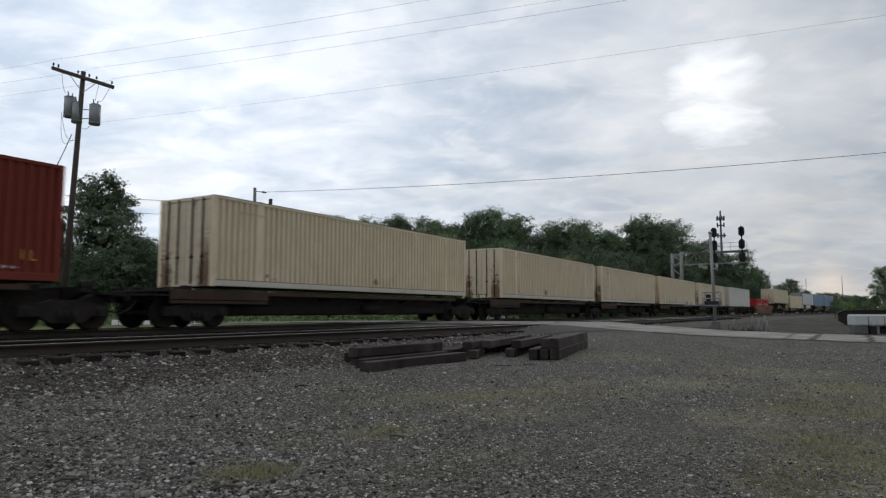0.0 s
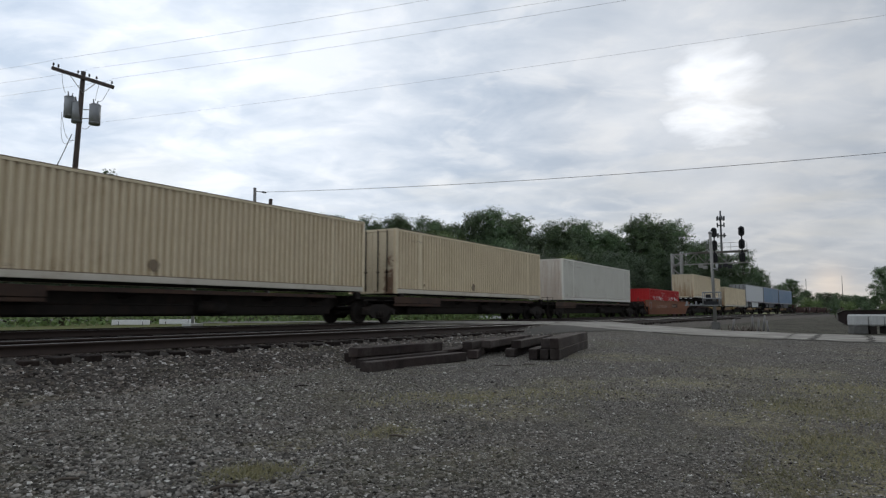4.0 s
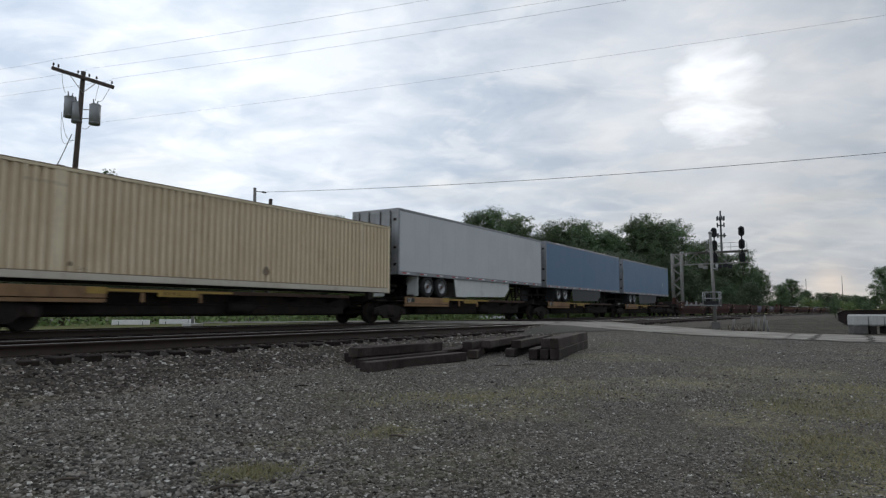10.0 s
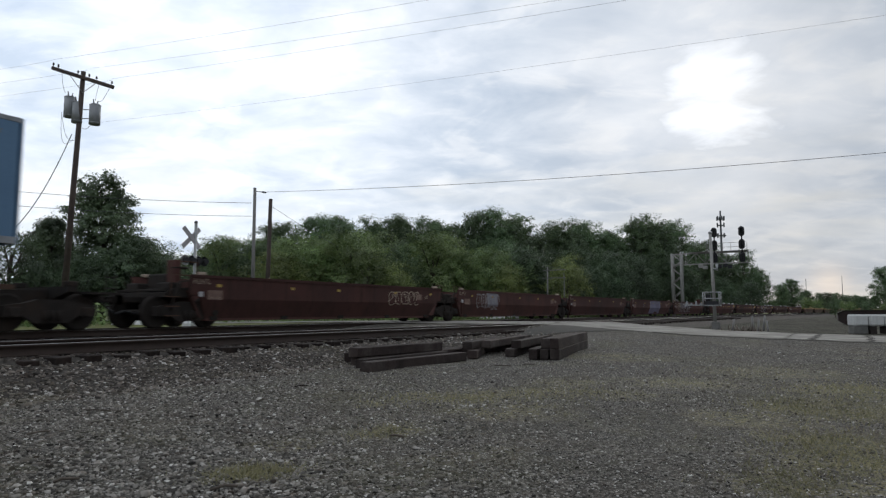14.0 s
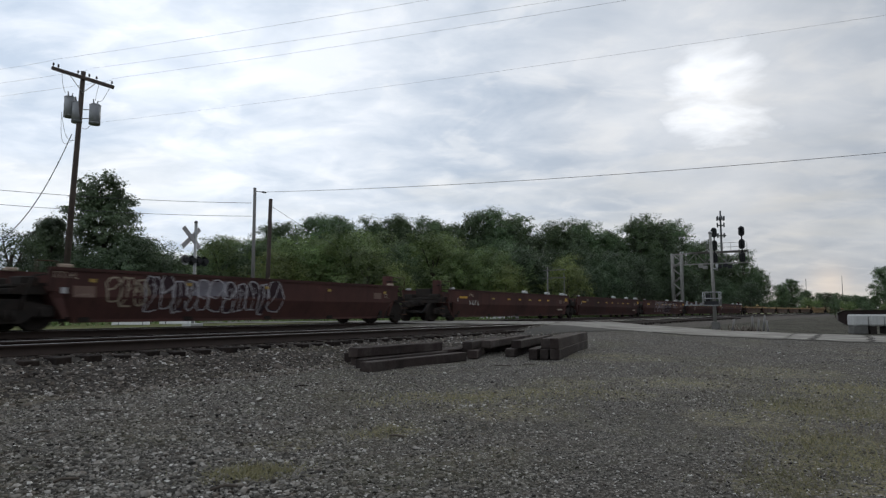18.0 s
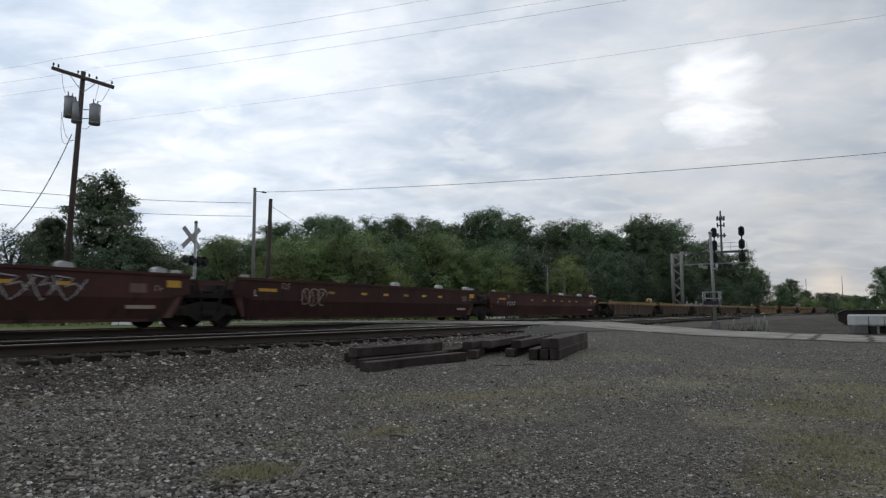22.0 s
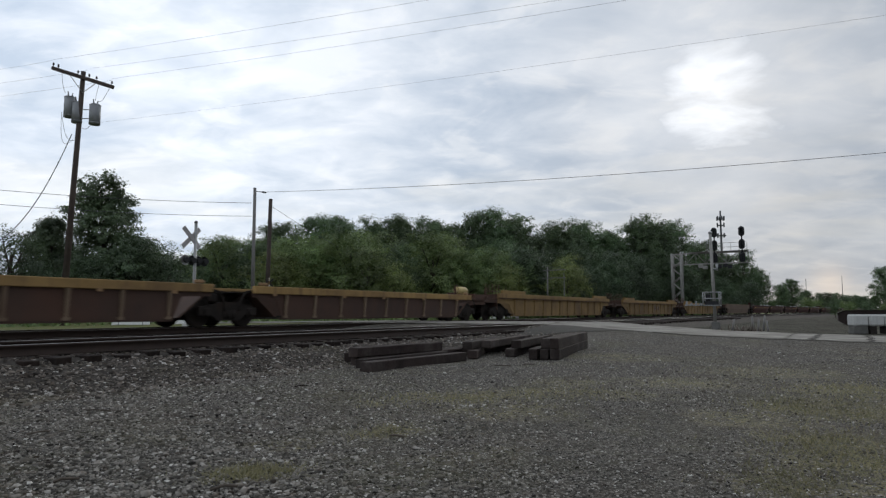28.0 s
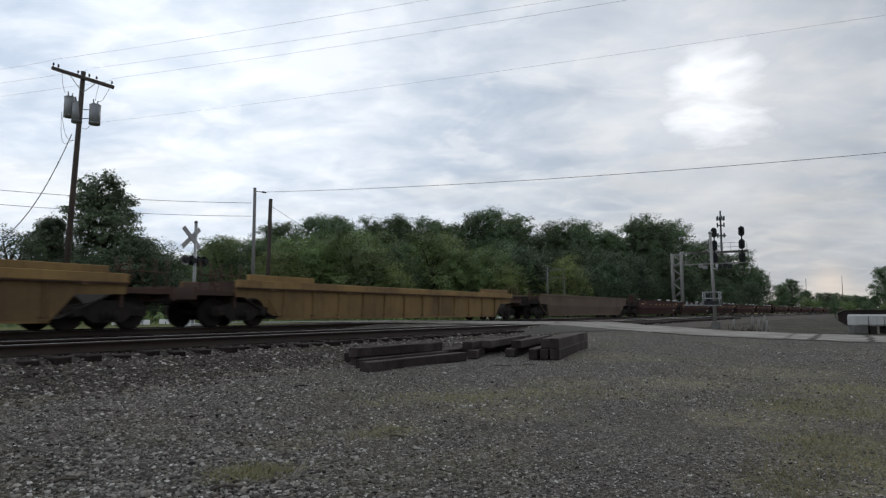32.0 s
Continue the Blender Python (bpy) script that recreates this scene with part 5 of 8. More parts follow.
def tall_tag(car, x0, x1, z0, z1, n, seed):
    """Tall leaning shapes side by side with rounded feet, filled dark, under one long bar."""
    r = random.Random(seed)
    w = (x1 - x0) / n
    panel(car, x0 + 0.04, x1 - 0.15, z0 + 0.08, z1 - 0.14, M_SPRAYDARK, 0.003, "dark plum sprayed fill", r, "sprayed_fill")
    for i in range(n):
        a, b = x0 + w * i, x0 + w * (i + 1)
        lean = 0.16 if i else -0.03
        top = z1 + r.uniform(-0.10, 0.06)
        foot = bow((a + b) / 2, z0 + 0.14, w * 0.42, 0.16 + r.uniform(0, 0.05), 190, 370, r, 8)
        lines = [[(a + lean, top), (a + lean * 0.6, (z0 + z1) / 2), (a + 0.02, z0 + 0.2)] + foot]
        if i % 2:
            lines.append([(a + 0.1, z0 + 0.52), (a + w * 0.55, z0 + 0.58), (a + w * 0.8, z0 + 0.42), (a + w * 0.5, z0 + 0.2)])
        else:
            lines.append([(a + w * 0.45, z1 - 0.28), (a + w * 0.62, z1 - 0.42), (a + w * 0.5, z1 - 0.55)])
        spray(car, lines, 0.038)
    spray(car, [[(x0 - 0.06, z1 - 0.18), (x0 + 0.05, z1 - 0.02), (x0 + 0.6, z1 - 0.04), (x0 + 0.62, z1 - 0.14), (x1 - 0.1, z1 - 0.20)]], 0.038)
    for k in range(7):
        x = x1 - 0.05 + 0.08 * k
        spray(car, [[(x, z1 - 0.22), (x + r.uniform(-0.03, 0.08), z1 + r.uniform(-0.02, 0.10))]], 0.024)


def zigzag(car, x0, x1, z0, z1, r):
    """A thin pointed scrawl."""
    w, h = x1 - x0, z1 - z0
    spray(car, [[(x0, z1), (x0 + 0.30 * w, z0 + 0.1), (x0 + 0.42 * w, z0), (x0 + 0.62 * w, z0 + 0.25 * h), (x0 + 0.95 * w, z1 - 0.05)],
                [(x0 + 0.1 * w, z1), (x0 + 0.55 * w, z1 - 0.05), (x0 + 0.3 * w, z0 + 0.55 * h), (x0 + 0.62 * w, z0 + 0.72 * h), (x0 + 0.8 * w, z0 + r.uniform(0.3, 0.5) * h)]], 0.03)


# ---- loads ----
def corrugated(x0, x1, z0, z1, y, depth, pitch, axis="x"):
    """A panel of upright trapezoid folds, its outer crests at y, folds going in by depth (signed)."""
    bm = B()
    n = max(3, round((x1 - x0) / pitch))
    w = (x1 - x0) / n
    prof = []
    for i in range(n):
        a = x0 + i * w
        prof += [(a, 0.0), (a + 0.34 * w, 0.0), (a + 0.44 * w, 1.0), (a + 0.90 * w, 1.0)]
    prof.append((x1, 0.0))
    rows = []
    for z in (z0, z1):
        rows.append([bm.verts.new((a, y + depth * k, z) if axis == "x" else (y + depth * k, a, z)) for a, k in prof])
    for i in range(len(prof) - 1):
        bm.faces.new((rows[0][i], rows[0][i + 1], rows[1][i + 1], rows[1][i]))
    return bm


def container(name, label, s0, length, z0, height, paint, endpaint, doors_left=True, pitch=0.24, width=2.59, posts=True, marks=None, castings=True):
    """A steel box with folded sides, doors at one end, its base at z0."""
    h, w = length / 2, width / 2
    box_ = thing(name, label, "container", "containers on the train")
    zt = z0 + height
    lo, hi = z0 + 0.20, zt - 0.10
    for side in (-1, 1):
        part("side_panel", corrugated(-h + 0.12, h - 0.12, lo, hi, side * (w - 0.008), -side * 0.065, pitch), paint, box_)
        bm = B()
        box(bm, -h + 0.1, h - 0.1, min(side * (w - 0.09), side * w), max(side * (w - 0.09), side * w), hi, zt - 0.005, 0.01)
        part("top_rail", bm, paint, box_)
        bm = B()
        box(bm, -h + 0.1, h - 0.1, min(side * (w - 0.12), side * (w + 0.004)), max(side * (w - 0.12), side * (w + 0.004)), z0 + 0.02, lo, 0.01)
        part("bottom_rail", bm, M_PALERAIL if paint is M_TAN else paint, box_)
        # Dark strip painted for the shade in the gap above the bottom rail
        bm = B()
        box(bm, -h + 0.17, h - 0.17, min(side * (w - 0.05), side * (w - 0.004)), max(side * (w - 0.05), side * (w - 0.004)), lo, lo + 0.03)
        part("rail_seam", bm, M_STAINSHADE if paint is M_TAN else M_GHOST if paint is M_WHITE else M_DULLRED, box_, "dark strip in place of the shade above the bottom rail")
        if paint is M_TAN:
            # Thin strip, darker than the paint, along the top rail
            bm = B()
            box(bm, -h + 0.2, h - 0.2, min(side * (w - 0.08), side * (w + 0.003)), max(side * (w - 0.08), side * (w + 0.003)), zt - 0.025, zt + 0.002)
            part("worn_roof_edge", bm, M_STAINSHADE, box_, "thin brown strip along the edge of the roof")
    for x in (-1, 1):
        for side in (-1, 1):
            bm = B()
            box(bm, min(x * h, x * (h - 0.16)), max(x * h, x * (h - 0.16)), min(side * w, side * (w - 0.15)), max(side * w, side * (w - 0.15)), z0, zt, 0.012)
            part("corner_post", bm, paint, box_)
    if posts:
        for x in (-h + 1.98, h - 1.98):
            for side in (-1, 1):
                bm = B()
                box(bm, x - 0.08, x + 0.08, side * (w - 0.035) - 0.03, side * (w - 0.035) + 0.03, z0 + 0.02, zt - 0.01)
                part("stacking_post", bm, paint, box_)
                bm = B()
                box(bm, x - 0.10, x + 0.10, side * (w - 0.09) - 0.09, side * (w - 0.09) + 0.09, zt - 0.01, zt + 0.02, 0.008)
                part("top_casting", bm, M_RUSTY if endpaint is M_TANRUST else paint, box_)
    bm = B()
    box(bm, -h + 0.05, h - 0.05, -w + 0.05, w - 0.05, zt - 0.04, zt - 0.012)
    part("roof", bm, paint, box_)
    bm = B()
    box(bm, -h + 0.05, h - 0.05, -w + 0.1, w - 0.1, z0 + 0.03, z0 + 0.15)
    part("floor", bm, M_DARK, box_)
    if paint is M_TAN:
        r = random.Random(int(s0 * 10))
        for x, zz, rad in ((r.uniform(-3.5, 1.5), z0 + r.uniform(0.42, 0.6), r.uniform(0.12, 0.22)), (-h + 2.3, z0 + 0.42, 0.07)):
            bm = B()
            bm.faces.new([bm.verts.new((x + rad * r.uniform(0.75, 1.1) * math.cos(k * 0.5236), -w - 0.001, zz + rad * r.uniform(0.75, 1.1) * math.sin(k * 0.5236))) for k in range(12)])
            part("stain", bm, M_STAINSHADE, box_, "brown grime stain")
    for way in (-1, 1):
        if (way < 0) == doors_left:
            for side in (-1, 1):
                bm = B()
                ya, yb = (-w + 0.15, -0.012) if side < 0 else (0.012, w - 0.15)
                xa = way * (h - 0.03)
                box(bm, min(xa, way * (h - 0.09)), max(xa, way * (h - 0.09)), ya, yb, z0 + 0.14, zt - 0.12, 0.01)
                for zz in np.linspace(z0 + 0.45, zt - 0.45, 5):
                    box(bm, min(xa, way * (h - 0.012)), max(xa, way * (h - 0.012)), ya + 0.08, yb - 0.08, zz - 0.13, zz + 0.13)
                d = part("door", bm, endpaint, box_, "end door with rust stains" if endpaint is M_TANRUST else "end door")
                for y in ((ya + 0.32), (yb - 0.32)):
                    bm = B()
                    rod(bm, (way * (h + 0.02), y, z0 + 0.08), (way * (h + 0.02), y, zt - 0.06), 0.026, seg=8)
                    box(bm, way * (h + 0.01) - 0.03, way * (h + 0.01) + 0.03, y - 0.06, y + 0.06, z0 + 0.9, z0 + 0.98)
                    part("lock_rod", bm, M_DARK if endpaint is M_TANRUST else endpaint, d)
                for zz in np.linspace(z0 + 0.4, zt - 0.4, 5):
                    bm = B()
                    ye = -w + 0.12 if side < 0 else w - 0.32
                    box(bm, way * (h - 0.004) - 0.008, way * (h - 0.004) + 0.008, ye, ye + 0.20, zz - 0.03, zz + 0.03)
                    part("hinge", bm, endpaint, d)
        else:
            part("end_panel", corrugated(-w + 0.15, w - 0.15, z0 + 0.14, zt - 0.10, way * (h - 0.02), -way * 0.035, 0.26, "y"), M_TANSTAIN if endpaint is M_TANRUST else endpaint, box_)
        bm = B()
        box(bm, min(way * h, way * (h - 0.12)), max(way * h, way * (h - 0.12)), -w + 0.14, w - 0.14, zt - 0.12, zt - 0.006, 0.01)
        part("end_header", bm, endpaint, box_)
        bm = B()
        box(bm, min(way * h, way * (h - 0.12)), max(way * h, way * (h - 0.12)), -w + 0.14, w - 0.14, z0 + 0.01, z0 + 0.15, 0.01)
        part("end_sill", bm, endpaint, box_)
    if marks:
        for x0, x1, za, zb, n, mt in marks:
            glyphs(box_, -h + x0, -h + x1, z0 + za, z0 + zb, -w - 0.006, n, mt, int(x0 * 10))
    rolling(box_, s0 + h)
    return box_


def road_wheel(parent, x, z, y, way):
    """A pair of road wheels at one end of an axle."""
    bm = B()
    lathe(bm, [(0.30, -0.12), (0.36, -0.145), (0.47, -0.13), (0.505, -0.08), (0.505, 0.08), (0.47, 0.13), (0.36, 0.145), (0.30, 0.12)], 28)
    t = part("tyre", bm, M_RUBBER, parent, "black road tyre")
    t.location = (x, y, z)
    bm = B()
    s = way
    prof = [(0.30, s * 0.13), (0.275, s * 0.10), (0.26, s * 0.02), (0.17, s * -0.01), (0.12, s * 0.09), (0.07, s * 0.10), (0.001, s * 0.10)]
    lathe(bm, prof if s > 0 else list(prof), 24)
    for i in range(10):
        a = 2 * math.pi * i / 10
        rod(bm, (0.21 * math.cos(a), s * 0.0, 0.21 * math.sin(a)), (0.21 * math.cos(a), s * 0.035, 0.21 * math.sin(a)), 0.018, seg=6)
    part("rim", bm, M_RIM, t, "pale steel wheel rim")
    bm = B()
    rod(bm, (0, s * 0.02, 0), (0, s * 0.125, 0), 0.115, 0.09, 14)
    part("hub", bm, M_RUSTY, t, "rusty wheel hub")


def tandem(parent, x0, z_axle, frame_z, gap=1.25, n=2):
    for i in range(n):
        x = x0 + i * gap
        for side in (-1, 1):
            road_wheel(parent, x, z_axle, side * 1.13, side)
            road_wheel(parent, x, z_axle, side * 0.80, side)
        bm = B()
        rod(bm, (x, -1.0, z_axle), (x, 1.0, z_axle), 0.07, seg=8)
        part("axle", bm, M_DARK, parent)
    bm = B()
    for side in (-1, 1):
        box(bm, x0 - 0.9, x0 + gap * n, side * 0.52 - 0.05, side * 0.52 + 0.05, z_axle + 0.1, frame_z)
    part("suspension_frame", bm, M_DARK, parent)


def landing_gear(parent, x, z0, z1):
    for side in (-1, 1):
        bm = B()
        box(bm, x - 0.08, x + 0.08, side * 0.85 - 0.07, side * 0.85 + 0.07, z0 + 0.05, z1, 0.01)
        box(bm, x - 0.14, x + 0.14, side * 0.85 - 0.13, side * 0.85 + 0.13, z0, z0 + 0.06, 0.01)
        part("landing_leg", bm, M_DARK, parent)
    bm = B()
    rod(bm, (x, -0.85, (z0 + z1) / 2), (x, 0.85, (z0 + z1) / 2), 0.03, seg=6)
    part("leg_brace", bm, M_DARK, parent)


def road_trailer(label, s0, skin, skirt, z0, height, wheel_x, skirt_x=(5.1, 11.1), n_axles=2, length=16.15):
    """A box trailer, rear doors towards the train's head."""
    w = 1.295
    h = length / 2
    tr = thing("road_trailer", label, "trailer", "road trailers on the train")
    zt = z0 + height
    for side in (-1, 1):
        n = 13
        for i in range(n):
            a, b = -h + 0.1 + i * (length - 0.2) / n, -h + 0.1 + (i + 1) * (length - 0.2) / n
            bm = B()
            box(bm, a + 0.002, b - 0.002, min(side * (w - 0.03), side * w), max(side * (w - 0.03), side * w), z0 + 0.16, zt - 0.12)
            part("side_panel", bm, skin, tr)
        bm = B()
        box(bm, -h + 0.05, h - 0.05, min(side * (w - 0.06), side * (w + 0.012)), max(side * (w - 0.06), side * (w + 0.012)), zt - 0.12, zt, 0.01)
        part("top_rail", bm, M_ALU, tr, "dull aluminium rail")
        bm = B()
        box(bm, -h + 0.05, h - 0.05, min(side * (w - 0.06), side * (w + 0.012)), max(side * (w - 0.06), side * (w + 0.012)), z0, z0 + 0.17, 0.008)
        part("bottom_rail", bm, M_ALU, tr, "dull aluminium rail")
        if side < 0:
            for i in range(11):
                x = -h + 0.3 + i * 1.45
                for k, mt in ((0, M_REDTAPE), (1, M_WHITETAPE)):
                    bm = B()
                    box(bm, x + k * 0.3, x + k * 0.3 + 0.28, -w - 0.018, -w - 0.013, z0 + 0.06, z0 + 0.11)
                    part("reflective_tape", bm, mt, tr)
    bm = B()
    box(bm, -h + 0.03, h - 0.03, -w + 0.03, w - 0.03, zt - 0.03, zt - 0.004)
    part("roof", bm, M_ALU, tr)
    bm = B()
    box(bm, -h + 0.05, h - 0.05, -w + 0.06, w - 0.06, z0 + 0.05, z0 + 0.16)
    part("floor", bm, M_DARK, tr)
    bm = B()
    box(bm, h - 0.05, h, -w, w, z0, zt, 0.02)
    part("front_wall", bm, skin, tr)
    for y0, y1 in ((-w, -w + 0.12), (w - 0.12, w)):
        bm = B()
        box(bm, -h, -h + 0.1, y0, y1, z0, zt, 0.01)
        part("door_post", bm, M_ALU, tr)
    bm = B()
    box(bm, -h, -h + 0.1, -w + 0.12, w - 0.12, zt - 0.2, zt, 0.01)
    box(bm, -h, -h + 0.1, -w + 0.12, w - 0.12, z0, z0 + 0.2, 0.01)
    part("door_header", bm, M_ALU, tr)
    for side in (-1, 1):
        bm = B()
        ya, yb = (-w + 0.125, -0.01) if side < 0 else (0.01, w - 0.125)
        box(bm, -h + 0.01, -h + 0.05, ya, yb, z0 + 0.2, zt - 0.2)
        d = part("rear_door", bm, M_ALU, tr, "aluminium rear door with dirt streaks")
        for y in (ya + 0.3, yb - 0.3):
            bm = B()
            rod(bm, (-h - 0.01, y, z0 + 0.12), (-h - 0.01, y, zt - 0.1), 0.03, seg=8)
            part("lock_rod", bm, M_DARK, d)
        for zz in (z0 + 0.45, z0 + 1.2, zt - 0.5):
            bm = B()
            box(bm, -h, -h + 0.012, ya if side < 0 else yb - 0.16, ya + 0.16 if side < 0 else yb, zz - 0.06, zz + 0.06)
            part("hinge", bm, M_DARK, d)
    bm = B()
    box(bm, -h + 0.05, -h + 0.15, -1.1, 1.1, z0 - 0.55, z0 - 0.44, 0.01)
    for y in (-0.6, 0.6):
        box(bm, -h + 0.05, -h + 0.15, y - 0.05, y + 0.05, z0 - 0.5, z0 + 0.02)
    part("rear_guard", bm, M_DARK, tr)
    tandem(tr, -h + wheel_x, 1.135 + 0.505, z0 + 0.02, 1.24, n_axles)
    for side in (-1, 1):
        bm = B()
        box(bm, -h + wheel_x - 0.85, -h + wheel_x - 0.83, side * 0.95 - 0.3, side * 0.95 + 0.3, 1.2, z0)
        part("mud_flap", bm, M_BLACK if skirt is not M_WSKIRT else M_WSKIRT, tr)
        x0, x1 = -h + skirt_x[0], -h + skirt_x[1]
        bm = B()
        prism(bm, [(x0 - 0.25, z0), (x1, z0), (x1, z0 - 0.35), (x1 - 0.6, 1.30), (x0, 1.22)], min(side * 1.2, side * 1.22), max(side * 1.2, side * 1.22))
        part("side_skirt", bm, skirt, tr)
    landing_gear(tr, h - 3.0, 1.3, z0)
    bm = B()
    box(bm, h - 1.6, h - 0.3, -0.6, 0.6, z0 - 0.08, z0 + 0.05)
    rod(bm, (h - 0.95, 0, z0 - 0.2), (h - 0.95, 0, z0), 0.05, seg=10)
    part("king_pin_plate", bm, M_DARK, tr)
    rolling(tr, s0 + h)
    return tr


def hitch(s, ztop):
    """Folding stand on the wagon that holds a trailer's front."""
    st = thing("trailer_hitch", "dark folding steel trailer stand on a wagon", "hitch", "trailer stands on the train")
    bm = B()
    for side in (-1, 1):
        rod(bm, (-0.7, side * 0.35, 1.0), (0.0, side * 0.25, ztop), 0.06, seg=8)
        rod(bm, (0.55, side * 0.35, 1.0), (0.05, side * 0.25, ztop - 0.1), 0.05, seg=8)
    part("strut_frame", bm, M_DARK, st)
    bm = B()
    box(bm, -0.35, 0.4, -0.45, 0.45, ztop, ztop + 0.1, 0.02)
    part("top_plate", bm, M_DARK, st)
    rolling(st, s)


def chassis(s0, length, z_deck, wheel_x):
    """Skeleton road chassis under a box."""
    h = length / 2
    ch = thing("container_chassis", "dark skeletal road chassis with pale wheels under a container", "chassis")
    bm = B()
    for y in (-0.48, 0.48):
        box(bm, -h, h, y - 0.06, y + 0.06, z_deck - 0.30, z_deck - 0.06)
    part("main_beam", bm, M_DARK, ch)
    for x in np.linspace(-h + 0.1, h - 0.1, 7):
        bm = B()
        box(bm, x - 0.09, x + 0.09, -1.25, 1.25, z_deck - 0.16, z_deck - 0.002)
        part("cross_beam", bm, M_DARK, ch)
    for y in (-0.9, -0.3, 0.3, 0.9):
        bm = B()
        box(bm, -h - 0.03, -h - 0.005, y - 0.12, y + 0.12, z_deck - 0.14, z_deck - 0.05)
        part("marker_plate", bm, M_WHITETAPE, ch)
    tandem(ch, wheel_x - h, 1.135 + 0.505, z_deck - 0.1, 1.2)
    landing_gear(ch, -h + 1.9, 1.3, z_deck - 0.1)
    rolling(ch, s0 + h)


# ---- the train, from its head to its tail ----
tan_marks = [(1.1, 2.2, 2.36, 2.44, 8, M_GHOST), (2.5, 2.8, 0.28, 0.36, 3, M_GHOST)]
spine_unit(-8.00, 11.70, [-6.00, 9.70], (False, True))
spine_unit(11.70, 32.16, [13.70, 30.22], (True, True))
spine_unit(32.16, 51.47, [34.10, 51.47], (True, False))
spine_unit(51.47, 69.82, [69.82])
spine_unit(69.82, 88.38, [88.38])
spine_unit(88.38, 107.30, [105.31], (False, True))
spine_unit(107.30, 128.40, [109.28, 126.30], (True, True))
container("shipping_container", "dull brown-red corrugated steel container with small markings", -6.75, 16.15, 1.2, 2.93, M_DULLRED, M_DULLRED, True, marks=[(13.6, 14.2, 1.1, 2.4, 2, M_LETTER), (15.2, 15.6, 0.5, 0.75, 2, M_PLATE), (14.4, 15.2, 0.28, 0.36, 4, M_LETTER)])
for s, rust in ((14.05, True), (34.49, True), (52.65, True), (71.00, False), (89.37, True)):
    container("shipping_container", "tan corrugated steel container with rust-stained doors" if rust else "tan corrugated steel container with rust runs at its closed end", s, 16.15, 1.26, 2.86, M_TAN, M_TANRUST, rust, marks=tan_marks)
container("shipping_container", "off-white corrugated steel container with a stained closed end", 109.66, 16.15, 1.28, 2.88, M_WHITE, M_WHITESTAIN, False, marks=[(1.3, 1.9, 2.36, 2.52, 2, M_GHOST), (2.4, 3.6, 2.36, 2.46, 7, M_GHOST), (0.5, 0.8, 0.3, 0.42, 2, M_GHOST), (2.2, 2.5, 0.28, 0.36, 3, M_GHOST)])

red_well = well_unit("faded", 128.56, 150.69, 130.65, 148.59, (True, True), seed=3)
for s in (132.39, 138.50):
    c20 = container("shipping_container", "bright red twenty-foot container with white lettering bars", s, 6.06, 0.34, 2.40, M_RED, M_RED, False, 0.28, 2.44, False, marks=[(1.2, 3.5, 1.28, 1.66, 7, M_LETTER), (4.5, 5.4, 1.28, 1.66, 3, M_LETTER), (4.6, 5.7, 1.98, 2.06, 6, M_LETTER), (5.0, 5.3, 1.76, 1.90, 2, M_LETTER)])
    bm = B()
    prism(bm, [(0.55, 1.98), (0.75, 2.02), (1.25, 1.82), (1.45, 1.80), (1.2, 1.66), (1.0, 1.64)], -1.228, -1.224)
    part("emblem", bm, M_LETTER, c20, "plain white swallow-tailed shape")
# painted panels on the faded well
glyphs(red_well, -5.3, -1.2, 0.86, 1.12, -1.406, 11, M_GHOST, 4)
bm = B()
box(bm, 0.84, 3.34, -1.4045, -1.4015, 0.90, 1.30)
part("painted_panel", bm, M_RUSTY, red_well, "dark painted panel")
glyphs(red_well, 1.04, 3.14, 0.96, 1.24, -1.409, 3, M_GHOST, 6)
bm = B()
outer = [(-7.95, 1.38), (-7.15, 1.38), (-7.2, 0.98), (-7.36, 0.82), (-7.55, 0.76), (-7.75, 0.82), (-7.9, 0.98)]
for (ax, az), (bx, bz) in zip(outer, outer[1:] + outer[:1]):
    n = Vector((bz - az, ax - bx)).normalized() * 0.02
    k = -1.409
    prism(bm, [(ax - n.x, az - n.y), (bx - n.x, bz - n.y), (bx + n.x, bz + n.y), (ax + n.x, az + n.y)], k, k + 0.004)
part("painted_shield", bm, M_SPRAY, red_well, "pale sprayed shield outline")

spine_unit(150.69, 170.07, [152.68, 168.07], (True, True), M_TANDECK, 3.5)
chassis(152.03, 16.15, 2.2, 12.0)
container("shipping_container", "tan corrugated steel container on a road chassis", 152.03, 16.15, 2.205, 2.88, M_TAN, M_TANRUST, False, marks=tan_marks)
spine_unit(170.07, 187.89, [172.07, 187.89], (True, False), M_TANDECK)
spine_unit(187.89, 204.64, [204.64], deck=M_TANDECK)
spine_unit(204.64, 222.12, [222.12], deck=M_TANDECK)
spine_unit(222.12, 241.35, [239.33], (False, True), M_TANDECK)
container("shipping_container", "tan corrugated steel container with rust runs at its closed end", 171.47, 16.15, 1.26, 2.86, M_TAN, M_TANRUST, False, marks=tan_marks)
road_trailer("white road trailer with pale side skirt on a wagon", 188.26, M_WHITEBOX, M_WSKIRT, 2.10, 2.94, 2.5, (5.25, 11.4))
road_trailer("blue road trailer with aluminium rails on a wagon", 205.27, M_BLUE, M_SKIRT, 2.06, 3.05, 2.2, length=16.1)
last_trailer = road_trailer("blue road trailer with dull metal rear doors on a wagon", 222.52, M_BLUE, M_SKIRT, 2.06, 3.02, 2.1, length=15.85)
glyphs(last_trailer, 6.75, 7.45, 4.62, 4.72, -1.301, 7, M_DULLPLATE, 3, "lettering")
bm = B()
box(bm, 5.45, 5.49, -1.300, -1.296, 3.1, 3.4)
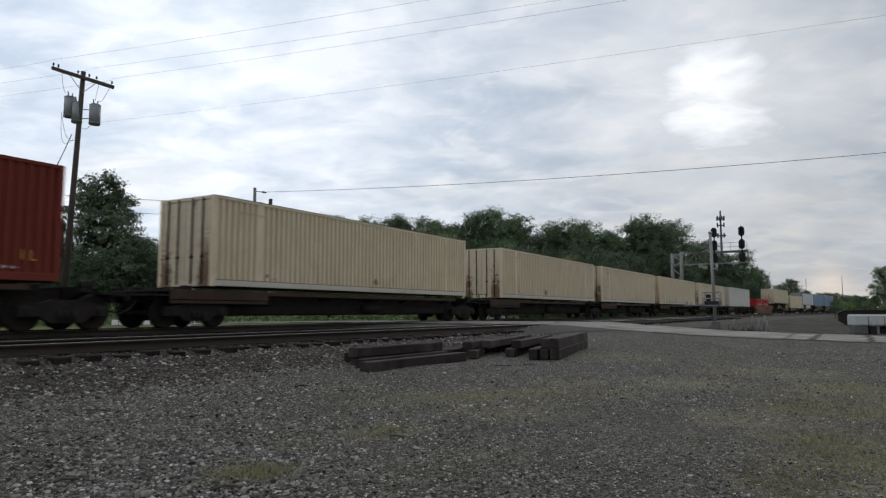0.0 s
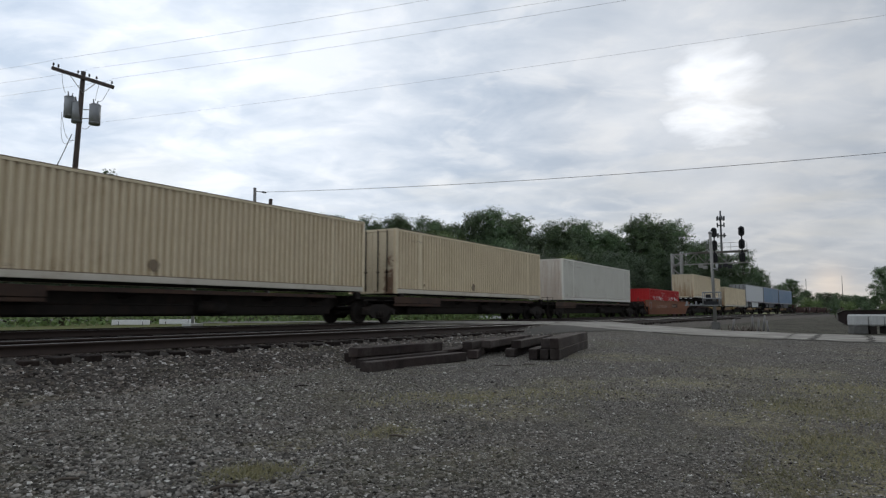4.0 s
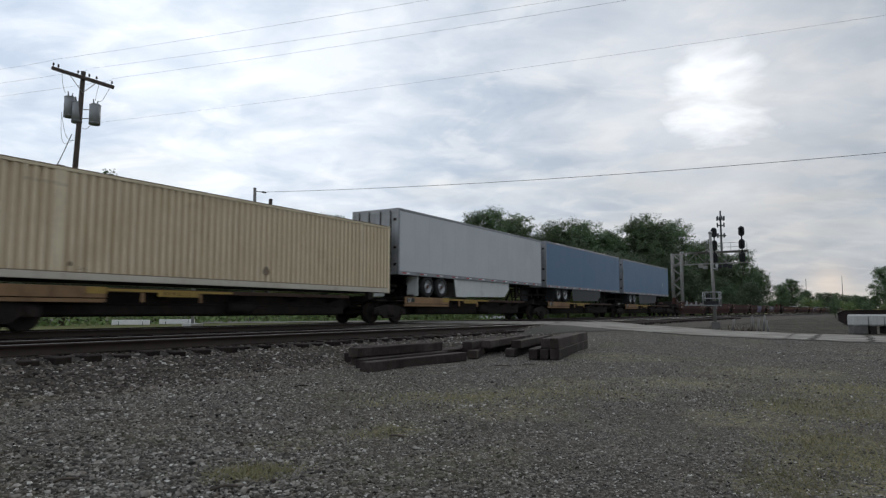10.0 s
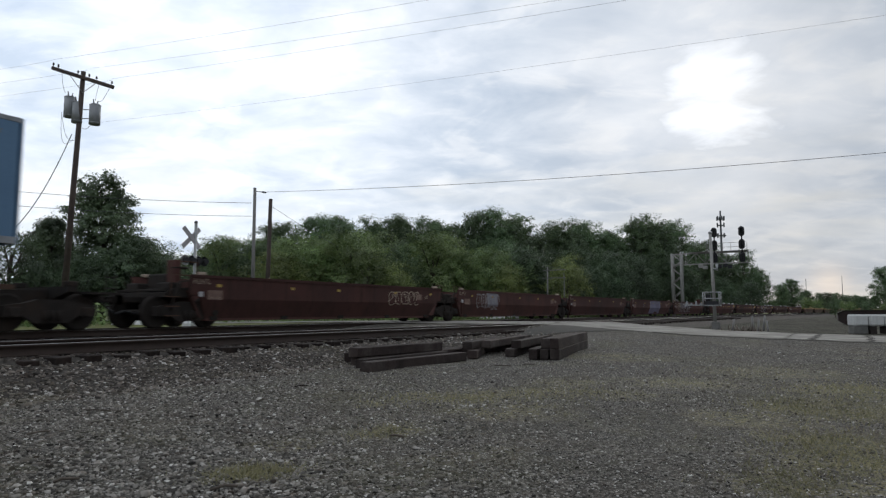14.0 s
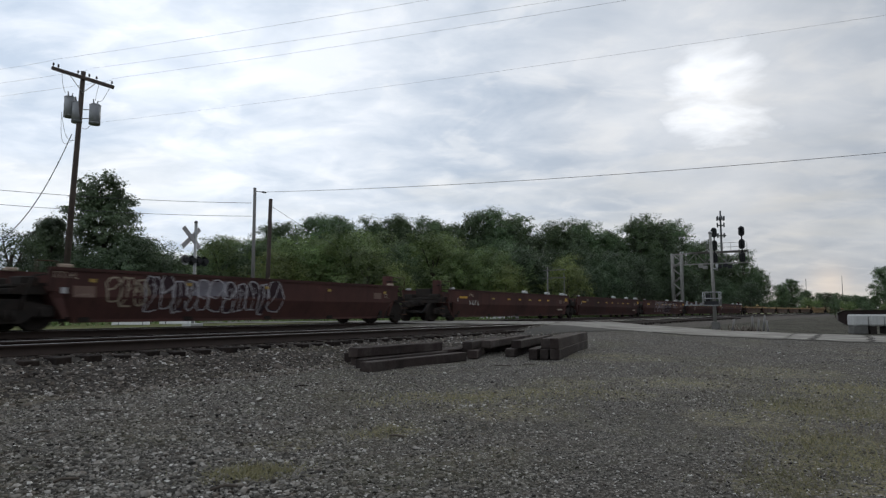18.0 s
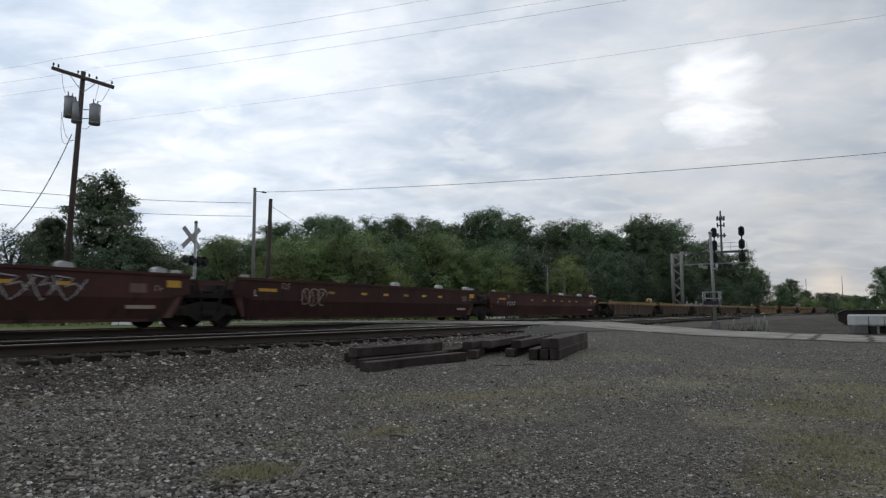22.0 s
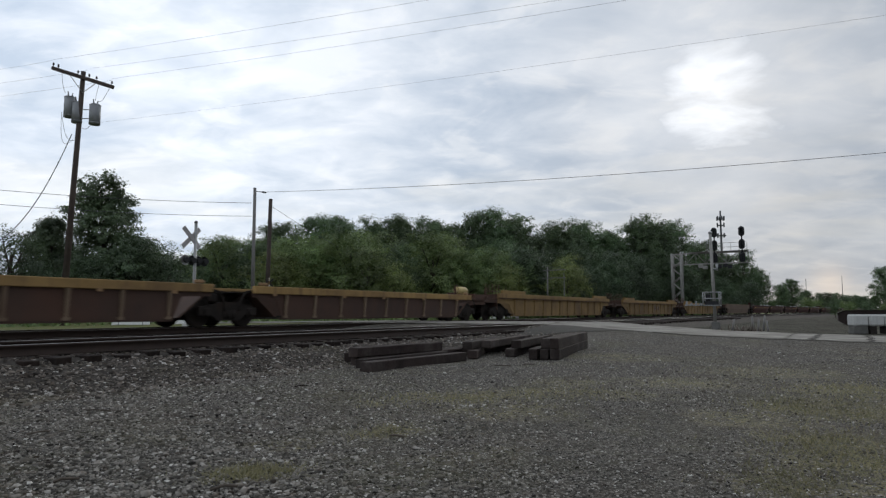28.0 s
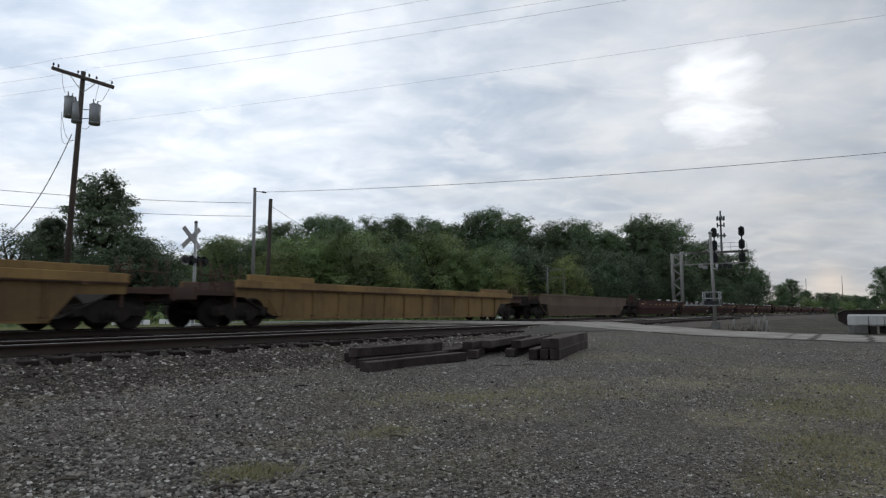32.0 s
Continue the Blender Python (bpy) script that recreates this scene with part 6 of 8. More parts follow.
part("painted_mark", bm, M_LETTER, last_trailer, "short white painted mark")
for s, z in ((203.03, 1.83), (220.31, 1.88), (237.71, 1.88), (153.68, 1.85)):
    hitch(s, z)

# brown articulated wells
joints = [241.35, 258.41, 274.19, 289.57, 305.43, 323.68]
browns = []
for i in range(5):
    t0 = 243.4 if i == 0 else joints[i]
    browns.append(well_unit("brown", joints[i] if i else 242.36, joints[i + 1] if i < 4 else 322.02, t0 if i == 0 else None, joints[i + 1] if i < 4 else 320.98, (i == 0, i == 4), seed=10 + i))
joints = [323.68, 342.97, 360.86, 378.85, 396.87, 417.49]
for i in range(5):
    browns.append(well_unit("brown", joints[i] if i else 324.72, joints[i + 1] if i < 4 else 416.67, 325.86 if i == 0 else None, joints[i + 1] if i < 4 else 415.64, (i == 0, i == 4), seed=20 + i))
# yellow ribbed articulated wells
joints = [418.11, 434.33, 449.99, 465.18, 480.22, 496.81]
for i in range(5):
    well_unit("truss", joints[i], joints[i + 1], 419.34 if i == 0 else None, joints[i + 1] if i < 4 else 495.60, (i == 0, i == 4), seed=30 + i)
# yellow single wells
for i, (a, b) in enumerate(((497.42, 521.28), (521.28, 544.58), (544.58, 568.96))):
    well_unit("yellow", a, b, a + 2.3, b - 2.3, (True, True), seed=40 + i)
# the tail: a faded single well, then more brown wells
well_unit("faded", 569.5, 592.0, 571.6, 589.9, (True, True), seed=47)
for k in range(3):
    base = 592.6 + 88.5 * k
    for i in range(5):
        a, b = base + 17.4 * i, base + 17.4 * (i + 1)
        well_unit("brown", a + (0.6 if i == 0 else 0), b - (0.6 if i == 4 else 0), base + 1.6 if i == 0 else None, b if i < 4 else b - 1.6, (i == 0, i == 4), seed=50 + 5 * k + i)


def motions():
    for ob, s in MOVERS:
        rows = []
        for t in range(33):
            x, y, h = along(s - travelled(t))
            rows.append((float(t), pose(x, y, 0, 0, 0, h)))
        walk(ob, rows)


# ---- timber pile ----
def loose_tie(x, y, z, length, turn, tilt=0.0, w=0.23, hgt=0.18):
    bm = B()
    box(bm, 0, length, -w / 2, w / 2, 0, hgt, 0.014)
    r = random.Random(int(x * 100 + y * 10))
    for v in bm.verts:
        v.co += Vector((r.uniform(-0.012, 0.012), r.uniform(-0.007, 0.007), r.uniform(-0.006, 0.006)))
    return solid("timber_tie", bm, M_OLDTIE, "old dark creosoted timber tie lying on gravel", "railway tie", "pile of old ties", m=pose(x, y, z, 0, tilt, turn))


for row in ((9.30, 7.10, -0.56, 3.4, 0.0), (9.75, 7.55, -0.56, 3.0, 1.0), (10.1, 7.95, -0.55, 3.9, -1.0), (10.0, 7.92, -0.37, 2.9, -2.0), (10.45, 8.38, -0.50, 2.7, 1.5),
            (13.2, 8.05, -0.55, 3.4, 3.0), (13.3, 7.18, -0.56, 2.2, 22.0), (13.9, 7.75, -0.55, 4.2, 5.0), (13.5, 7.42, -0.38, 3.2, 14.0), (14.3, 7.35, -0.38, 4.4, 11.0), (14.35, 6.75, -0.56, 4.6, 13.0),
            (14.6, 6.70, -0.38, 4.4, 12.0), (13.75, 5.92, -0.56, 4.4, 12.0, 0, 0.19, 0.23), (13.8, 5.68, -0.56, 4.9, 12.0, 0, 0.19, 0.23), (13.85, 5.45, -0.56, 5.2, 12.0, 0, 0.20, 0.23), (14.0, 5.72, -0.33, 4.6, 12.4, 0, 0.19, 0.22), (13.88, 5.47, -0.33, 5.2, 12.0, 0, 0.20, 0.23)):
    loose_tie(*row)



# ---- trees ----
def leaf_quads(centres, normals, size, r):
    """Small diamond leaves round the centres."""
    n = len(centres)
    a = np.cross(normals, r.normal(size=(n, 3)))
    a /= np.linalg.norm(a, axis=1, keepdims=True) + 1e-9
    b = np.cross(normals, a)
    s = size * r.uniform(0.6, 1.35, (n, 1))
    bend = normals * s * 0.25
    v = np.stack([centres - a * s - bend, centres - b * s * 0.55, centres + a * s - bend, centres + b * s * 0.55], 1)
    f = np.arange(n * 4).reshape(n, 4)
    return v.reshape(-1, 3), f


def leaf_tris(centres, normals, size, r):
    """Small pointed leaves, one face each."""
    n = len(centres)
    a = np.cross(normals, r.normal(size=(n, 3)))
    a /= np.linalg.norm(a, axis=1, keepdims=True) + 1e-9
    b = np.cross(normals, a)
    s = size * r.uniform(0.6, 1.35, (n, 1))
    v = np.stack([centres - a * s, centres + a * s * 0.7 - b * s * 0.6, centres + a * s * 0.5 + b * s * 0.7], 1)
    return v.reshape(-1, 3), np.arange(n * 3).reshape(n, 3)


def crown_mesh(seed, lobes, height, width, low, leaf, count, material, droop=0.0):
    """A crown of leaf clumps on uneven lobes, with gaps between them."""
    r = np.random.default_rng(seed)
    cs, rs = [], []
    for i in range(lobes):
        f = (i + 0.5) / lobes
        z = low + (height - low) * (0.12 + 0.80 * f) + r.normal() * 0.03 * height
        spread = width * 0.5 * math.sin(math.pi * min(0.95, 0.22 + 0.72 * f)) * 0.66
        ang = i * 2.4 + r.uniform(-0.5, 0.5)
        cs.append((spread * math.cos(ang) * r.uniform(0.5, 1.0), spread * math.sin(ang) * r.uniform(0.5, 1.0), z))
        rs.append(width * r.uniform(0.21, 0.31) * (1.0 - 0.40 * max(0, f - 0.55)))
    cs.append((0, 0, height - width * 0.20))
    rs.append(width * 0.21)
    cs += [(0.05 * width, 0, low + (height - low) * 0.36), (-0.04 * width, 0.05 * width, low + (height - low) * 0.62)]
    rs += [width * 0.36, width * 0.31]
    cs, rs = np.array(cs), np.array(rs)
    # clumps on the lobes
    k = r.choice(len(cs), 640, p=rs ** 2 / (rs ** 2).sum())
    d = r.normal(size=(640, 3))
    d /= np.linalg.norm(d, axis=1, keepdims=True)
    d[:, 2] = np.where(d[:, 2] < -0.5, -d[:, 2], d[:, 2])
    cl = cs[k] + d * rs[k][:, None] * r.uniform(0.66, 1.04, (640, 1)) * np.array([1, 1, 0.85])
    j = r.integers(0, 640, count)
    size = r.uniform(0.6, 1.1, 640)[j][:, None] * width * 0.036
    off = np.clip(r.normal(size=(count, 3)), -1.7, 1.7) * size * np.array([1, 1, 0.75])
    pts = cl[j] + off
    nrm = d[j] * 1.1 + r.normal(size=(count, 3)) * 0.45 + np.array([0, 0, 0.35])
    nrm /= np.linalg.norm(nrm, axis=1, keepdims=True)
    v, f = leaf_tris(pts, nrm, leaf, r)
    return raw_mesh("crown", v, f, material, 3), cs


def tree(seed, lobes, height, width, low, leaf, count, material, name, label, group):
    t = thing(name, label, "tree" if low > 0.8 else "shrub", group)
    me, cs = crown_mesh(seed, lobes, height, width, low, leaf, count, material)
    bm = B()
    r = random.Random(seed)
    z = 0.0
    p, rad = Vector((0, 0, -0.4)), height * 0.022 + 0.03
    for i in range(5):
        q = Vector((r.uniform(-0.15, 0.15), r.uniform(-0.15, 0.15), (i + 1) * height * 0.15))
        rod(bm, p, q, rad, rad * 0.82, 8, caps=False)
        p, rad = q, rad * 0.82
    for c in cs:
        z = max(low * 0.6, min(height * 0.7, c[2] * 0.62))
        rod(bm, (0, 0, z), tuple(c), height * 0.009 + 0.01, 0.015, 6, caps=False)
    part("trunk", bm, M_BARK, t, "bark-covered trunk with spreading limbs")
    ob = new("crown", me)
    ob.parent = t
    tagged(ob, "uneven crown of small green leaves")
    return t


PLANTS = {}


def plant(kind, spots, r):
    """Sets trees of the kinds given at (x, y, height)."""
    for x, y, hgt in spots:
        src = r.choice(PLANTS[kind])
        k = 0.93 * hgt / src["size"]
        m = pose(x, y, -0.25, 0, 0, r.uniform(0, 360)) @ Matrix.Diagonal((k * r.uniform(0.92, 1.15), k * r.uniform(0.92, 1.15), k, 1))
        copy_thing(src, m)


def build_trees():
    r = random.Random(5)
    PLANTS["tall"] = [tree(20 + i, 16, 12.0, 8.6, 1.2, 0.110, 25000, M_LEAF, "broadleaf_tree", "dense dark green broadleaf tree in a wood beyond the tracks", "trees of the wood") for i in range(4)]
    PLANTS["bush"] = [tree(40 + i, 9, 5.5, 6.0, 0.3, 0.070, 14500, M_LEAF2 if i < 2 else M_LEAF, "shrub", "leafy green shrub at the edge of a wood", "shrubs beyond the tracks") for i in range(3)]
    PLANTS["pale"] = [tree(60, 9, 5.5, 6.0, 0.3, 0.070, 14500, M_LEAF3, "shrub", "yellow-green leafy shrub at the edge of a wood", "shrubs beyond the tracks")]
    PLANTS["shade"] = [tree(64, 9, 5.5, 6.0, 0.3, 0.070, 14500, M_LEAF4, "shrub", "dense deep green shrub beside a utility pole", "shrubs beyond the tracks")]
    PLANTS["light"] = [tree(70 + i, 11, 9.0, 5.6, 1.0, 0.085, 29000, M_LEAF5, "broadleaf_tree", "loose-crowned green tree beside a utility pole", "trees of the wood") for i in range(2)]
    PLANTS["sparse"] = [tree(80, 8, 5.0, 4.2, 0.6, 0.055, 4200, M_LEAF, "shrub", "thin open shrub with sky showing through its leaves", "shrubs beyond the tracks")]
    for kinds in PLANTS.values():
        for t in kinds:
            t["size"] = max(v.co.z for v in t.children[1].data.vertices)
    edge = [(49.5, 56.6, 8.3), (53.3, 56.0, 8.4), (55.4, 54.2, 10.3), (58.9, 52.3, 11.4), (62.2, 50.7, 10.8), (65.3, 49.3, 11.5), (68.7, 47.5, 11.6), (72.1, 45.5, 12.2), (77.3, 44.7, 12.0),
            (81.4, 41.3, 14.3), (79.0, 42.4, 13.2), (86.8, 40.4, 13.4), (92.3, 39.3, 11.5), (95.8, 37.0, 13.6), (100.6, 34.7, 14.0), (107.6, 32.8, 13.3), (112.0, 28.8, 15.9), (118.5, 28.5, 15.6), (125.0, 27.0, 16.4)]
    back = [(64.6, 76.2, 10.0), (70.7, 71.4, 12.0), (78.0, 66.9, 12.8), (85.6, 61.9, 13.4), (93.5, 56.3, 14.0), (103.7, 50.9, 14.4), (116.3, 45.5, 14.8), (129.5, 39.0, 15.2), (143.3, 33.2, 16.5),
            (166.0, 28.0, 16.5), (175.0, 25.0, 14.4), (182.0, 21.5, 15.3), (190.0, 19.0, 11.5), (171.0, 31.0, 15.0), (180.0, 28.0, 14.0)]
    under = [(41.0, 52.1, 5.0), (39.8, 45.9, 6.2), (40.5, 42.9, 5.9), (41.1, 39.9, 6.0), (44.0, 39.0, 5.5), (45.4, 36.4, 6.7), (43.9, 33.4, 5.3), (49.2, 34.3, 6.0), (54.2, 33.5, 7.2), (55.8, 31.0, 5.7),
             (58.9, 29.6, 6.1), (36.5, 45.5, 4.6), (33.0, 44.0, 4.6), (47.0, 42.0, 6.8), (52.0, 40.0, 7.4)]
    dim = [(62.4, 27.5, 6.6), (65.3, 26.9, 6.0), (79.1, 25.2, 6.2), (88.9, 24.4, 6.8), (98.1, 26.0, 6.5), (118.0, 22.0, 6.6), (131.0, 19.5, 6.4), (146.0, 20.0, 6.0), (160.0, 17.5, 6.5),
           (72.0, 27.5, 5.6), (74.5, 26.8, 7.4), (84.0, 25.4, 7.6), (93.5, 25.0, 8.0), (107.5, 28.6, 9.0), (111.0, 23.2, 8.2)]
    plant("tall", edge, r)
    plant("tall", back, r)
    plant("bush", under, r)
    plant("shade", dim, r)
    plant("pale", [(61.0, 22.6, 5.2), (38.5, 37.8, 4.6), (57.0, 27.2, 4.4), (45.0, 31.5, 4.0), (41.5, 40.6, 4.9), (45.2, 38.6, 5.2), (47.0, 35.3, 5.4)], r)
    plant("light", [(26.2, 41.6, 9.2), (24.4, 44.5, 6.6), (28.0, 41.2, 5.6)], r)
    plant("shade", [(25.8, 38.0, 5.0), (21.4, 41.3, 2.6), (23.0, 38.7, 3.6), (28.6, 40.5, 5.2), (30.2, 41.3, 4.0), (20.6, 38.5, 3.2), (27.0, 37.0, 4.0), (33.5, 48.0, 4.2), (17.0, 40.0, 3.6)], r)
    plant("sparse", [(19.9, 40.3, 5.3), (18.2, 41.5, 5.2), (21.6, 42.6, 5.0), (17.0, 43.0, 5.0)], r)
    # trees far along the line
    plant("tall", [(268.0, 16.0, 11.6), (255.0, 18.5, 9.5), (280.0, 11.5, 8.0), (306.0, 8.5, 7.8), (322.0, 3.0, 8.2), (340.0, -1.0, 6.6), (298.0, 14.0, 8.2), (312.0, 6.0, 8.0), (330.0, 0.5, 7.6), (345.0, -4.0, 7.6), (360.0, -8.0, 7.4), (375.0, -12.0, 7.4), (350.0, 4.5, 8.2), (368.0, -1.5, 8.0), (390.0, -6.0, 8.0), (290.0, 20.0, 8.5)], r)
    plant("tall", [(148.8, -6.6, 8.6), (143.6, -9.0, 7.4)], r)
    plant("bush", [(104.5, 1.2, 2.0), (106.0, -0.6, 1.9), (107.0, -2.6, 1.8), (107.7, -4.6, 1.8), (108.5, -6.5, 2.0), (232.0, 9.5, 4.4), (245.0, 7.5, 4.0), (262.0, 4.5, 4.0), (285.0, 0.5, 4.2)], r)
    # the patterns that the others were copied from stand in the wood as well
    spots = [(69.5, 58.0, 12.0), (76.0, 53.0, 12.6), (96.0, 44.0, 14.0), (110.0, 39.0, 14.5), (50.5, 45.0, 6.6), (60.0, 36.0, 7.0), (68.0, 33.0, 7.0), (47.5, 36.5, 5.0), (29.2, 43.0, 4.4), (25.0, 46.0, 6.0), (30.5, 52.0, 5.0), (19.0, 43.4, 4.8)]
    for t, (x, y, hgt) in zip([t for kinds in PLANTS.values() for t in kinds], spots):
        k = hgt / t["size"]
        t.matrix_world = pose(x, y, -0.25) @ Matrix.Diagonal((k, k, k, 1))


build_trees()


def build_far_wood():
    """A closed belt of foliage behind the wood and along the horizon."""
    r = np.random.default_rng(11)
    n = 26000
    u = r.uniform(0, 1, n)
    x = 52 + 150 * u + r.normal(size=n) * 2
    y = 88 - 70 * u ** 0.8 + r.uniform(0, 14, n)
    h = (5.0 + 6.5 * np.clip(u * 1.4, 0, 1)) * (0.82 + 0.18 * np.sin(u * 61) * np.sin(u * 23 + 1))
    z = r.uniform(0, 1, n) ** 0.8 * h
    pts = np.stack([x, y, z - 0.2], 1)
    nrm = r.normal(size=(n, 3)) + np.array([-0.5, -0.8, 0.5])
    nrm /= np.linalg.norm(nrm, axis=1, keepdims=True)
    v, f = leaf_quads(pts, nrm, 0.33, r)
    tagged(new("far_foliage", raw_mesh("far_foliage", v, f, M_LEAF)), "dense dark foliage deep in the wood", "foliage", kind="stuff")
    n = 18000
    a = r.uniform(-1.2, 1.4, n)
    d = r.uniform(420, 520, n)
    z = r.uniform(0, 1, n) * (6 + 3 * np.sin(a * 37) * np.sin(a * 91))
    v, f = leaf_quads(np.stack([d * np.cos(a), d * np.sin(a), z], 1), nrm[:n], 1.8, r)
    tagged(new("distant_woods", raw_mesh("distant_woods", v, f, M_LEAF)), "low dark line of distant woods", "woods", kind="stuff")
    # undergrowth along the far side of the tracks
    n = 14000
    s = r.uniform(6, 150, n)
    x = s
    line = 17.96 - np.where(s > 35, (s - 35) ** 2 / 3000, 0)
    y = line + 7.5 + 0.12 * np.clip(60 - s, 0, 60) + r.gamma(2.0, 2.0, n)
    z = -0.2 + r.uniform(0, 1, n) ** 1.5 * (0.5 + 0.9 * (0.5 + 0.5 * np.sin(x * 0.7)) * np.clip((y - line - 7) / 5, 0, 1))
    nr = r.normal(size=(n, 3)) + np.array([0, -0.4, 0.8])
    nr /= np.linalg.norm(nr, axis=1, keepdims=True)
    v, f = leaf_quads(np.stack([x, y, z], 1), nr, 0.14, r)
    tagged(new("undergrowth", raw_mesh("undergrowth", v, f, M_LEAF2)), "low green undergrowth beside the railway line", "undergrowth", kind="stuff")


build_far_wood()


# ---- poles and wires ----
def wire(name, a, b, sag, radius, label):
    bm = B()
    a, b = Vector(a), Vector(b)
    n = 22
    pts = [a.lerp(b, i / n) - Vector((0, 0, sag * 4 * (i / n) * (1 - i / n))) for i in range(n + 1)]
    tube(bm, pts, radius)
    return solid(name, bm, M_WIRE, label, "wire", "overhead wires")


def build_utility_pole():
    base, top = Vector((18.80, 32.96, -0.3)), Vector((18.44, 31.57, 12.22))
    pole = thing("utility_pole", "dark weathered wooden utility pole with crossarm and transformers", "utility pole")
    bm = B()
    rod(bm, base, top, 0.17, 0.11, 12)
    part("shaft", bm, M_WOOD, pole)
    a, b = Vector((17.66, 32.90, 12.36)), Vector((19.28, 30.36, 11.41))
    u = (b - a).normalized()
    bm = B()
    q = u.to_track_quat("X", "Z").to_matrix().to_4x4()
    L = (b - a).length
    box(bm, 0, L, -0.07, 0.07, -0.085, 0.085, 0.01)
    bmesh.ops.transform(bm, matrix=Matrix.Translation(a + Vector((-0.08, -0.12, 0))) @ q, verts=bm.verts)
    part("crossarm", bm, M_WOOD, pole)
    mid = a.lerp(b, 0.5)
    for k in (0.28, 0.72):
        bm = B()
        rod(bm, a.lerp(b, k) + Vector((-0.08, -0.12, -0.05)), mid + Vector((-0.05, -0.12, -0.75)), 0.018, seg=6)
        part("arm_brace", bm, M_GALV, pole)
    for k in (0.02, 0.10, 0.42, 0.60, 0.72, 0.97):
        bm = B()
        p = a.lerp(b, k) + Vector((-0.08, -0.12, 0.07))
        rod(bm, p, p + Vector((0, 0, 0.10)), 0.014, seg=6)
        rod(bm, p + Vector((0, 0, 0.09)), p + Vector((0, 0, 0.21)), 0.05, 0.035, 8)
        part("insulator", bm, M_INK, pole)
    for c, rad, hgt in (((18.29, 32.36, 10.0), 0.25, 1.0), ((18.45, 31.95, 9.70), 0.24, 1.0), ((18.93, 31.25, 9.62), 0.26, 0.98)):
        c = Vector(c)
        bm = B()
        rod(bm, c, c + Vector((0, 0, hgt)), rad, seg=18)
        rod(bm, c + Vector((0, 0, hgt)), c + Vector((0, 0, hgt + 0.05)), rad * 1.05, rad * 0.8, 18)
        rod(bm, c + Vector((0, 0, 0.06)), c + Vector((0, 0, 0.10)), rad * 1.03, seg=18)
        tank = part("transformer", bm, M_CAN, pole, "grey painted transformer can")
        for k in (-0.1, 0.12):
            bm = B()
            p = c + Vector((k, k * 0.5, hgt + 0.03))
            rod(bm, p, p + Vector((k * 0.4, 0, 0.24)), 0.035, 0.022, 8)
            part("bushing", bm, M_INK, tank)
        bm = B()
        axis = base.lerp(top, (c.z + 0.6 - base.z) / (top.z - base.z))
        for z in (0.3, 0.75):
            rod(bm, c + Vector((0, 0, z)), (axis.x, axis.y, c.z + z), 0.025, seg=6)
        part("bracket", bm, M_GALV, tank)
    for p, q, sag in (((17.9, 32.5, 12.3), (18.15, 32.5, 11.2), 0.15), ((18.9, 30.95, 11.7), (18.9, 31.2, 10.8), 0.2), ((19.2, 30.5, 11.5), (19.0, 31.1, 10.8), 0.3), ((18.1, 32.6, 10.0), (18.6, 32.0, 8.9), 0.5), ((18.0, 32.5, 10.2), (18.5, 32.1, 9.0), 0.9), ((19.1, 31.1, 10.3), (18.7, 31.9, 9.5), 0.4)):
        bm = B()
        p, q = Vector(p), Vector(q)
        pts = [p.lerp(q, i / 10) - Vector((0.25 * sag * math.sin(math.pi * i / 10), 0, sag * math.sin(math.pi * i / 10))) for i in range(11)]
        tube(bm, pts, 0.010)
        part("jumper_wire", bm, M_WIRE, pole)


build_utility_pole()


